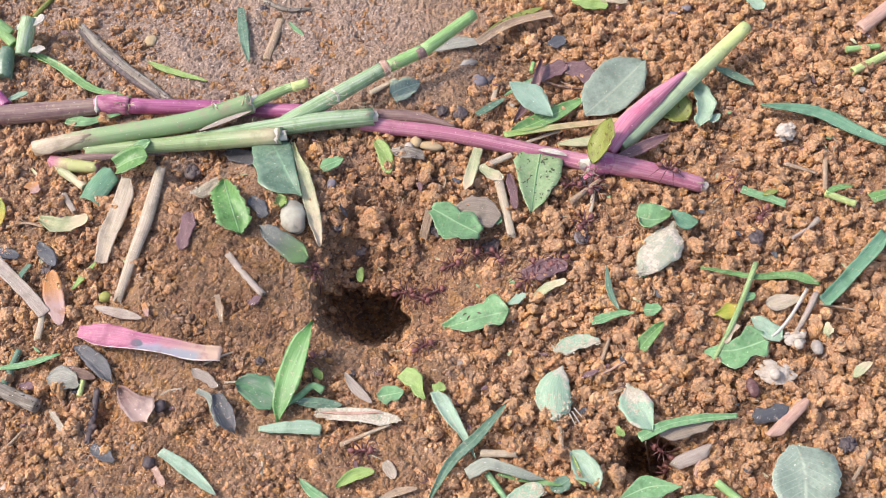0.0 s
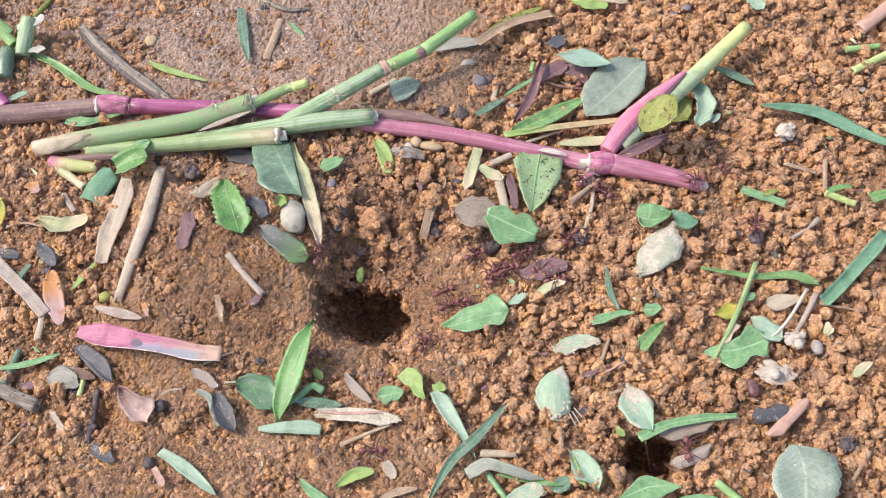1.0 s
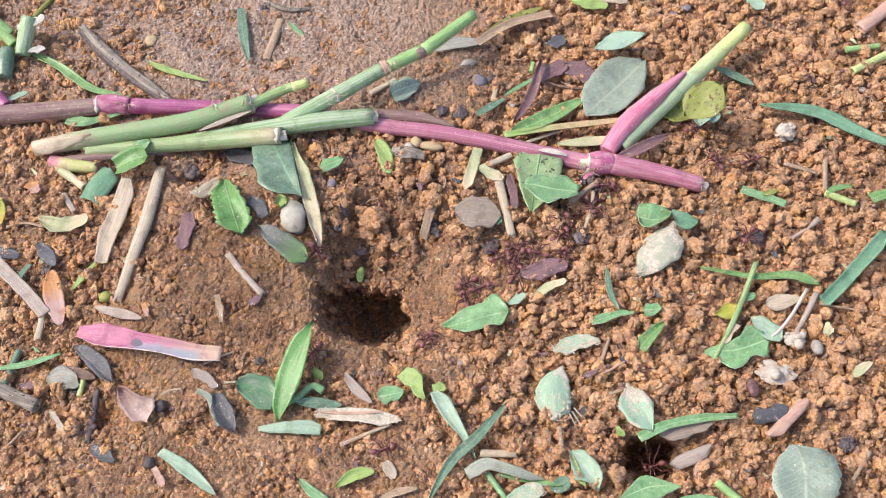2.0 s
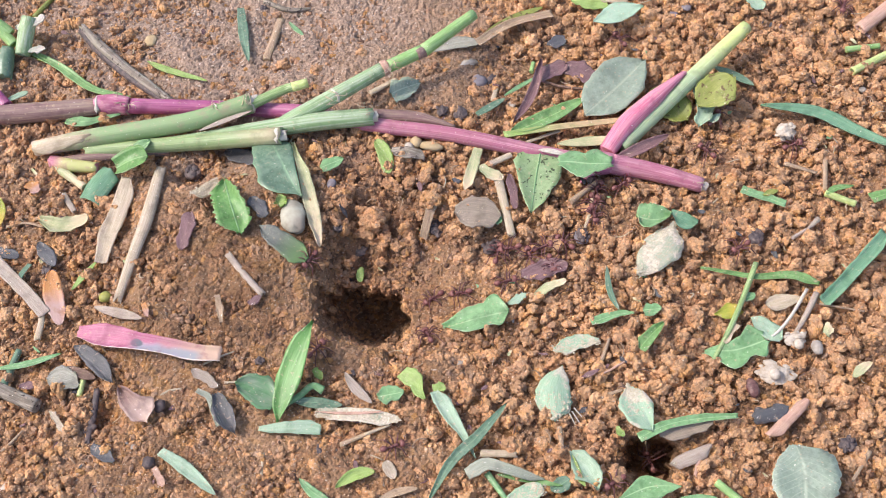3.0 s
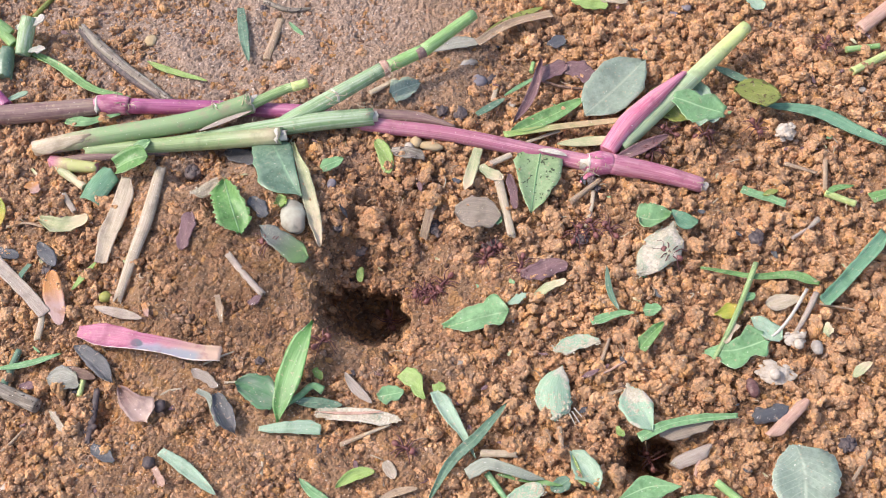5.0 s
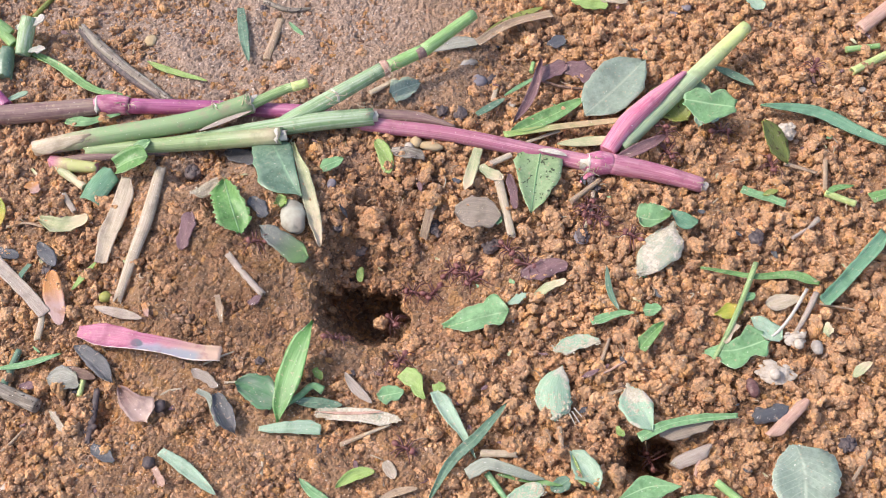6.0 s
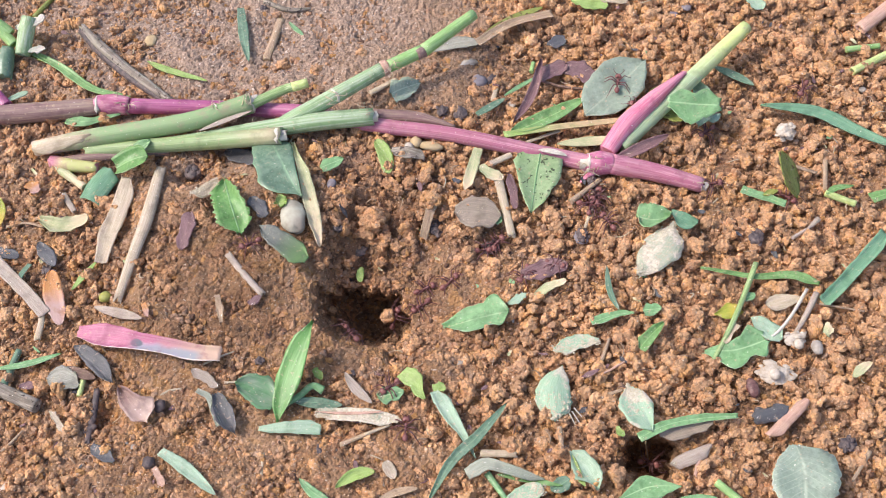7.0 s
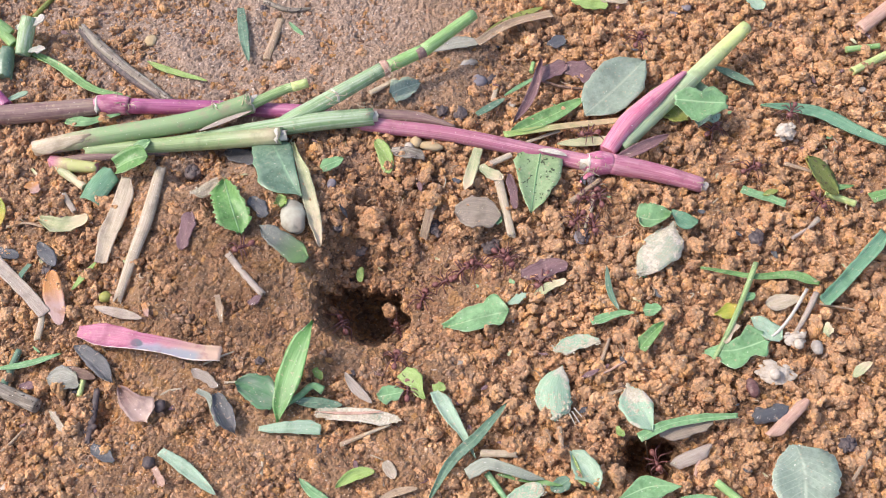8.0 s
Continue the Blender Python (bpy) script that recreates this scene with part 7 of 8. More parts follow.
# large clods of soil
clod("soil_clod", "rounded clod of reddish-brown soil", (-4.3, 16.5, 0.3), (8.9, 7.9, 6.3), CRUMB, "clod", "soil clods", 55, 26)
clod("soil_clod", "rounded clod of reddish-brown soil", (-24.1, 11.5, 0.3), (11.7, 11.6, 9.3), CRUMB, "clod", "soil clods", 56, 122)
clod("soil_clod", "rounded clod of reddish-brown soil", (-26.1, 7.7, 0.3), (7.8, 6.8, 5.4), CRUMB, "clod", "soil clods", 57, 17)
clod("soil_clod", "rounded clod of reddish-brown soil", (-16.3, 3.4, 0.3), (6.6, 5.5, 4.4), CRUMB, "clod", "soil clods", 58, 140)
clod("soil_clod", "rounded clod of reddish-brown soil", (12.2, 38.4, 0.3), (4.0, 4.1, 3.2), CRUMB, "clod", "soil clods", 59, 15)
clod("soil_clod", "rounded clod of reddish-brown soil", (-18.4, 23.4, 0.3), (6.7, 5.9, 4.7), CRUMB, "clod", "soil clods", 60, 137)
clod("soil_clod", "rounded clod of reddish-brown soil", (-11.5, 23.3, 0.3), (5.9, 5.4, 4.3), CRUMB, "clod", "soil clods", 61, 44)
clod("soil_clod", "rounded clod of reddish-brown soil", (-101.7, 11.1, 0.3), (5.0, 5.1, 4.0), CRUMB, "clod", "soil clods", 62, 67)
clod("soil_clod", "rounded clod of reddish-brown soil", (-79.3, 4.9, 0.3), (5.7, 5.0, 4.0), CRUMB, "clod", "soil clods", 63, 6)
clod("soil_clod", "rounded clod of reddish-brown soil", (-49.2, -10.4, 0.3), (4.5, 4.6, 3.6), CRUMB, "clod", "soil clods", 64, 66)
clod("soil_clod", "rounded clod of reddish-brown soil", (-90.5, 10.2, 0.3), (5.0, 5.0, 4.0), CRUMB, "clod", "soil clods", 65, 49)
clod("soil_clod", "rounded clod of reddish-brown soil", (100.1, 26.0, 0.3), (7.9, 6.9, 5.5), CRUMB, "clod", "soil clods", 66, 74)
clod("soil_clod", "rounded clod of reddish-brown soil", (116.0, 26.1, 0.3), (6.7, 6.5, 5.2), CRUMB, "clod", "soil clods", 67, 95)
clod("soil_clod", "rounded clod of reddish-brown soil", (122.3, 9.5, 0.3), (6.6, 5.6, 4.5), CRUMB, "clod", "soil clods", 68, 155)
clod("soil_clod", "rounded clod of reddish-brown soil", (85.2, -0.2, 0.3), (8.4, 7.6, 6.1), CRUMB, "clod", "soil clods", 69, 99)
clod("soil_clod", "rounded clod of reddish-brown soil", (90.2, 9.2, 0.3), (6.6, 6.2, 5.0), CRUMB, "clod", "soil clods", 70, 45)
clod("soil_clod", "rounded clod of reddish-brown soil", (95.7, -8.7, 0.3), (6.4, 5.7, 4.6), CRUMB, "clod", "soil clods", 71, 71)
clod("soil_clod", "rounded clod of reddish-brown soil", (73.0, -26.6, 0.3), (7.4, 6.3, 5.0), CRUMB, "clod", "soil clods", 72, 140)
clod("soil_clod", "rounded clod of reddish-brown soil", (82.5, -25.9, 0.3), (6.7, 6.8, 5.3), CRUMB, "clod", "soil clods", 73, 1)
clod("soil_clod", "rounded clod of reddish-brown soil", (54.0, -22.0, 0.3), (6.3, 6.5, 5.1), CRUMB, "clod", "soil clods", 74, 146)
clod("soil_clod", "rounded clod of reddish-brown soil", (46.5, -8.8, 0.3), (7.6, 7.5, 6.0), CRUMB, "clod", "soil clods", 75, 79)
clod("soil_clod", "rounded clod of reddish-brown soil", (38.6, 0.9, 0.3), (6.9, 7.1, 5.5), CRUMB, "clod", "soil clods", 76, 130)
clod("soil_clod", "rounded clod of reddish-brown soil", (61.3, -0.2, 0.3), (7.3, 6.4, 5.1), CRUMB, "clod", "soil clods", 77, 108)
clod("soil_clod", "rounded clod of reddish-brown soil", (128.4, -6.2, 0.3), (7.6, 7.4, 5.9), CRUMB, "clod", "soil clods", 78, 110)
clod("soil_clod", "rounded clod of reddish-brown soil", (135.7, -17.5, 0.3), (6.7, 6.3, 5.0), CRUMB, "clod", "soil clods", 79, 59)
clod("soil_clod", "rounded clod of reddish-brown soil", (138.0, -34.6, 0.3), (8.0, 7.2, 5.8), CRUMB, "clod", "soil clods", 80, 11)
clod("soil_clod", "rounded clod of reddish-brown soil", (126.0, -42.4, 0.3), (6.5, 5.6, 4.4), CRUMB, "clod", "soil clods", 81, 118)
clod("soil_clod", "rounded clod of reddish-brown soil", (81.2, -52.7, 0.3), (7.8, 7.6, 6.1), CRUMB, "clod", "soil clods", 82, 71)
clod("soil_clod", "rounded clod of reddish-brown soil", (74.8, -44.9, 0.3), (7.2, 6.8, 5.5), CRUMB, "clod", "soil clods", 83, 165)
clod("soil_clod", "rounded clod of reddish-brown soil", (68.7, -52.9, 0.3), (6.4, 6.0, 4.8), CRUMB, "clod", "soil clods", 84, 87)
clod("soil_clod", "rounded clod of reddish-brown soil", (88.2, -54.5, 0.3), (7.1, 6.2, 4.9), CRUMB, "clod", "soil clods", 85, 172)
clod("soil_clod", "rounded clod of reddish-brown soil", (49.5, -46.9, 0.3), (7.9, 6.9, 5.5), CRUMB, "clod", "soil clods", 86, 105)
clod("soil_clod", "rounded clod of reddish-brown soil", (40.9, -42.5, 0.3), (6.2, 6.4, 4.9), CRUMB, "clod", "soil clods", 87, 162)
clod("soil_clod", "rounded clod of reddish-brown soil", (24.5, -45.9, 0.3), (7.9, 7.7, 6.2), CRUMB, "clod", "soil clods", 88, 70)
clod("soil_clod", "rounded clod of reddish-brown soil", (17.1, -54.1, 0.3), (7.1, 6.2, 5.0), CRUMB, "clod", "soil clods", 89, 111)
clod("soil_clod", "rounded clod of reddish-brown soil", (25.8, -61.8, 0.3), (6.4, 6.4, 5.1), CRUMB, "clod", "soil clods", 90, 82)
clod("soil_clod", "rounded clod of reddish-brown soil", (95.9, 96.5, 0.3), (7.3, 7.1, 5.7), CRUMB, "clod", "soil clods", 91, 50)
clod("soil_clod", "rounded clod of reddish-brown soil", (135.9, 91.0, 0.3), (8.1, 8.4, 6.5), CRUMB, "clod", "soil clods", 92, 25)
clod("soil_clod", "rounded clod of reddish-brown soil", (142.2, 77.1, 0.3), (8.4, 8.6, 6.7), CRUMB, "clod", "soil clods", 93, 58)
clod("soil_clod", "rounded clod of reddish-brown soil", (126.8, 72.0, 0.3), (7.5, 6.7, 5.4), CRUMB, "clod", "soil clods", 94, 149)
clod("soil_clod", "rounded clod of reddish-brown soil", (148.5, 64.2, 0.3), (7.1, 6.8, 5.5), CRUMB, "clod", "soil clods", 95, 60)
clod("soil_clod", "rounded clod of reddish-brown soil", (85.7, 102.3, 0.3), (7.4, 6.3, 5.1), CRUMB, "clod", "soil clods", 96, 45)
clod("soil_clod", "rounded clod of reddish-brown soil", (74.4, 96.4, 0.3), (7.7, 7.0, 5.6), CRUMB, "clod", "soil clods", 97, 6)
clod("soil_clod", "rounded clod of reddish-brown soil", (59.4, 96.6, 0.3), (7.3, 6.2, 4.9), CRUMB, "clod", "soil clods", 98, 178)
clod("soil_clod", "rounded clod of reddish-brown soil", (33.3, 91.0, 0.3), (7.7, 6.6, 5.2), CRUMB, "clod", "soil clods", 99, 73)
clod("soil_clod", "rounded clod of reddish-brown soil", (111.6, 102.1, 0.3), (6.5, 6.5, 5.2), CRUMB, "clod", "soil clods", 100, 83)
clod("soil_clod", "rounded clod of reddish-brown soil", (153.5, 46.2, 0.3), (7.3, 6.1, 4.9), CRUMB, "clod", "soil clods", 101, 73)
clod("soil_clod", "rounded clod of reddish-brown soil", (-46.8, 75.0, 0.3), (6.3, 5.7, 4.5), CRUMB, "clod", "soil clods", 102, 39)
clod("soil_clod", "rounded clod of reddish-brown soil", (-30.4, 83.7, 0.3), (5.5, 5.5, 4.4), CRUMB, "clod", "soil clods", 103, 105)
clod("soil_clod", "rounded clod of reddish-brown soil", (-59.6, 78.5, 0.3), (5.0, 5.2, 4.0), CRUMB, "clod", "soil clods", 104, 158)
clod("soil_clod", "rounded clod of reddish-brown soil", (-37.8, -15.5, 0.3), (3.1, 3.1, 2.5), CRUMB, "clod", "soil clods", 105, 19)
clod("soil_clod", "rounded clod of reddish-brown soil", (-35.3, -14.9, 0.3), (4.5, 4.0, 3.2), CRUMB, "clod", "soil clods", 106, 49)
clod("soil_clod", "rounded clod of reddish-brown soil", (-44.5, 37.3, 0.3), (6.0, 6.2, 4.8), CRUMB, "clod", "soil clods", 107, 74)
clod("soil_clod", "rounded clod of reddish-brown soil", (-36.8, 42.1, 0.3), (4.8, 4.1, 3.3), CRUMB, "clod", "soil clods", 108, 97)
clod("soil_clod", "rounded clod of reddish-brown soil", (-145.9, 77.0, 0.3), (5.5, 5.3, 4.2), CRUMB, "clod", "soil clods", 109, 40)
clod("soil_clod", "rounded clod of reddish-brown soil", (-138.8, 71.9, 0.3), (4.6, 4.2, 3.3), CRUMB, "clod", "soil clods", 110, 2)
clod("soil_clod", "rounded clod of reddish-brown soil", (-42.2, -43.2, 0.3), (4.3, 4.0, 3.2), CRUMB, "clod", "soil clods", 111, 116)
clod("soil_clod", "rounded clod of reddish-brown soil", (-45.9, -71.3, 0.3), (5.2, 4.6, 3.6), CRUMB, "clod", "soil clods", 112, 92)
clod("soil_clod", "rounded clod of reddish-brown soil", (-38.7, -77.6, 0.3), (5.2, 5.5, 4.1), CRUMB, "clod", "soil clods", 113, 146)
clod("soil_clod", "rounded clod of reddish-brown soil", (-59.5, -54.3, 0.3), (4.3, 3.7, 2.9), CRUMB, "clod", "soil clods", 114, 53)
clod("soil_clod", "rounded clod of reddish-brown soil", (-121.5, -71.4, 0.3), (5.2, 4.8, 3.9), CRUMB, "clod", "soil clods", 115, 53)
clod("soil_clod", "rounded clod of reddish-brown soil", (94.5, -73.6, 0.3), (6.6, 5.6, 4.5), CRUMB, "clod", "soil clods", 116, 15)
clod("soil_clod", "rounded clod of reddish-brown soil", (90.0, -68.0, 0.3), (5.6, 4.7, 3.8), CRUMB, "clod", "soil clods", 117, 43)
clod("soil_clod", "rounded clod of reddish-brown soil", (131.4, -62.0, 0.3), (7.1, 6.8, 5.4), CRUMB, "clod", "soil clods", 118, 38)
clod("soil_clod", "rounded clod of reddish-brown soil", (127.4, -54.4, 0.3), (6.4, 6.2, 5.0), CRUMB, "clod", "soil clods", 119, 139)
clod("soil_clod", "rounded clod of reddish-brown soil", (46.7, -65.6, 0.3), (6.3, 6.0, 4.8), CRUMB, "clod", "soil clods", 120, 63)
clod("soil_clod", "rounded clod of reddish-brown soil", (30.6, -71.2, 0.3), (6.3, 5.7, 4.5), CRUMB, "clod", "soil clods", 121, 9)
clod("soil_clod", "rounded clod of reddish-brown soil", (-7.6, -80.5, 0.3), (5.2, 4.4, 3.5), CRUMB, "clod", "soil clods", 122, 135)
clod("soil_clod", "rounded clod of reddish-brown soil", (-14.9, -58.3, 0.3), (5.0, 4.5, 3.6), CRUMB, "clod", "soil clods", 123, 104)
clod("soil_clod", "rounded clod of reddish-brown soil", (2.9, -52.5, 0.3), (5.4, 5.2, 4.2), CRUMB, "clod", "soil clods", 124, 51)
clod("soil_clod", "rounded clod of reddish-brown soil", (-4.3, -42.3, 0.3), (4.3, 4.1, 3.3), CRUMB, "clod", "soil clods", 125, 61)
clod("soil_clod", "rounded clod of reddish-brown soil", (-10.3, -36.1, 0.3), (3.7, 3.4, 2.7), CRUMB, "clod", "soil clods", 126, 125)


# ---- ants ----
HIPS = [(s, x, y) for s in (1, -1) for x, y in ((1.15, 0.45), (0.35, 0.5), (-0.35, 0.45))]
REACH = [(62, 1.0), (100, 1.0), (138, 1.18)]


def blob(bm, centre, size, rough=0.0, lobes=0.0):
    """A rounded body section; lobes: how deep the cleft at its back is."""
    made = bmesh.ops.create_icosphere(bm, subdivisions=3, radius=1.0)["verts"]
    for v in made:
        d = v.co.copy()
        d *= 1 + rough * noise.noise(d * 3)
        if lobes and d.x < 0:
            d.x += lobes * math.exp(-(d.y / 0.35) ** 2) * -d.x
        v.co = Vector([(c + s * k / 2) / 1000 for c, s, k in zip(centre, size, d)])


def leafcutter_ant():
    """Heading along x, standing on z = 0; about 9 mm long."""
    ant = tagged(new("leafcutter_ant"), "reddish-brown leafcutter ant with long thin legs, walking on the soil", "ant", "ants of the nest")
    bm = bmesh.new()
    blob(bm, (2.75, 0, 2.35), (2.1, 2.5, 1.7), 0.05, 0.55)
    head = part("head", bm, M["ant"], ant)
    bm = bmesh.new()
    blob(bm, (0.95, 0, 2.15), (1.9, 1.25, 1.35), 0.1)
    blob(bm, (-0.25, 0, 2.0), (1.7, 1.0, 1.1), 0.1)
    for s in (1, -1):
        for x in (1.2, 0.3, -0.7):
            tube(bm, [Vector((x / 1000, s * 0.0003, 0.0024)), Vector((x / 1000 - 0.0002, s * 0.0006, 0.0033))], [0.00016, 0.00003], 5)
    part("thorax", bm, M["ant_dark"], ant)
    bm = bmesh.new()
    blob(bm, (-1.25, 0, 1.85), (0.8, 0.6, 0.75))
    blob(bm, (-1.8, 0, 1.8), (0.7, 0.8, 0.8))
    part("waist", bm, M["ant_dark"], ant)
    bm = bmesh.new()
    blob(bm, (-3.1, 0, 1.95), (2.5, 1.9, 1.9), 0.03)
    part("gaster", bm, M["ant"], ant)
    for s in (1, -1):
        jaw = [Vector((3.6, s * 0.45, 2.1)) / 1000, Vector((4.3, s * 0.5, 1.9)) / 1000, Vector((4.6, s * 0.1, 1.8)) / 1000]
        part("mandible", tube(bmesh.new(), smooth_line(jaw, 5), [0.00025, 0.0002, 0.00005], 6), M["ant_dark"], head)
        feeler = [Vector((3.5, s * 0.6, 2.7)) / 1000, Vector((4.3, s * 1.7, 3.5)) / 1000, Vector((5.6, s * 2.0, 2.8)) / 1000, Vector((6.4, s * 1.7, 2.3)) / 1000]
        part("antenna", tube(bmesh.new(), smooth_line(feeler, 9), [0.00011, 0.00009, 0.00013], 5), M["ant_dark"], head)
    for i, (s, x, y) in enumerate(HIPS):
        angle, size = REACH[i % 3]
        way = Vector((math.cos(radians(angle)), s * math.sin(radians(angle)), 0)) * size / 1000
        knee, ankle, toe = way * 2.3 + Vector((0, 0, 0.0015)), way * 4.2 - Vector((0, 0, 0.0006)), way * 5.6 - Vector((0, 0, 0.0018))
        rod = [Vector(), knee * 0.5 + Vector((0, 0, 0.0003)), knee, (knee + ankle) / 2, ankle, toe]
        leg = part("leg", tube(bmesh.new(), smooth_line(rod, 12), [0.00020, 0.00026, 0.00016, 0.00018, 0.00011, 0.00008], 6), M["ant_dark"], ant)
        leg.location = (x / 1000, s * y / 1000, 0.0018)
    return ant


def ground_normal(x, y, reach=0.005):
    dx = (ground_at(x + reach, y) - ground_at(x - reach, y)) / (2 * reach)
    dy = (ground_at(x, y + reach) - ground_at(x, y - reach)) / (2 * reach)
    return Vector((-max(-1.2, min(1.2, dx)), -max(-1.2, min(1.2, dy)), 1)).normalized()


def route(rows, t):
    """Place in millimetres at t on a soft path through rows of (t, x, y, height)."""
    if t <= rows[0][0] or t >= rows[-1][0]:
        return Vector(rows[0][1:] if t <= rows[0][0] else rows[-1][1:])
    k = max(i for i, r in enumerate(rows) if r[0] <= t)
    a, b = rows[k], rows[k + 1]
    s = (t - a[0]) / (b[0] - a[0])
    return Vector(a[1:]).lerp(Vector(b[1:]), s)


def march(ant, rows, face=None):
    """Key an ant along its path: it turns to where it goes, and its six legs step in two sets of three."""
    keys, heading, travelled, steps = [], None, 0.0, []
    last = route(rows, 0)
    for i in range(41):
        t = i * 0.2
        p = (route(rows, t - 0.1) + 2 * route(rows, t) + route(rows, t + 0.1)) / 4
        ahead = route(rows, t + 0.35) - route(rows, t - 0.35)
        want = math.atan2(ahead.y, ahead.x) if ahead.xy.length > 0.8 else heading
        if face is not None:
            want = radians(face)
        if heading is None:
            heading = want if want is not None else 0.6
        if want is not None:
            heading += max(-0.6, min(0.6, (want - heading + math.pi) % (2 * math.pi) - math.pi))
        x, y = p.x / 1000, p.y / 1000
        up = ground_normal(x, y)
        fore = Vector((math.cos(heading), math.sin(heading), 0))
        fore = (fore - up * fore.dot(up)).normalized()
        m = Matrix((fore, up.cross(fore), up)).transposed().to_4x4()
        m.translation = Vector((x, y, ground_at(x, y) + p.z / 1000))
        keys.append((t, m))
        travelled += (p - last).length
        last = p
        steps.append((t, travelled))
    walk(ant, keys)
    for leg in [o for o in ant.children if o.name.startswith("leg")]:
        hip = leg.location.copy()
        s = 1 if hip.y > 0 else -1
        row = 0 if hip.x > 0.0008 else 1 if hip.x > 0 else 2
        lead = s if row % 2 == 0 else -s
        walk(leg, [(t, pose(*hip, 0, 0, s * 17 * lead * math.sin(2 * math.pi * d / 9.7))) for t, d in steps])


def carried_piece(label, length, width, shape, material):
    """A cut leaf piece, its middle at the origin, flat in x and y."""
    SERIAL[0] += 1
    n = 18
    line = [Vector((length * (i / n - 0.5) / 1000, 0, 0)) for i in range(n + 1)]
    bm, origin, _ = leaf_sheet(line, width / 1000, shape, SERIAL[0], camber=0.14, lie=0.0, along_steps=n)
    for v in bm.verts:
        v.co += origin
    return tagged(part("carried_leaf", bm, M[material], None, label), "", "leaf", "cut leaf pieces carried by ants")


PALE_PIECE = carried_piece("pale mint cut leaf piece held up by an ant", 19.5, 9.5, "lance", "pale_mint")
GREEN_PIECE = carried_piece("green notched cut leaf piece held up by an ant", 18.8, 15.4, ((0.25, 0.72, 0.98, 1.0, 0.72, 0.62, 0.3), (0.3, 0.6, 0.55, 0.45, 0.62, 0.66, 0.3)), "light")
OLIVE_PIECE = carried_piece("rounded olive cut leaf piece held up by an ant", 16.5, 14.5, "oval", "olive")
PELLET = lump("soil_pellet", "pellet of soil carried out of the nest by an ant", (0, 0, 0), (5.2, 4.6, 4.4), CRUMB, "clod", "", 77, 0.3, 0, 3)
ANTS = [leafcutter_ant()]
ANTS += [copy_thing(ANTS[0], Matrix()) for _ in range(25)]


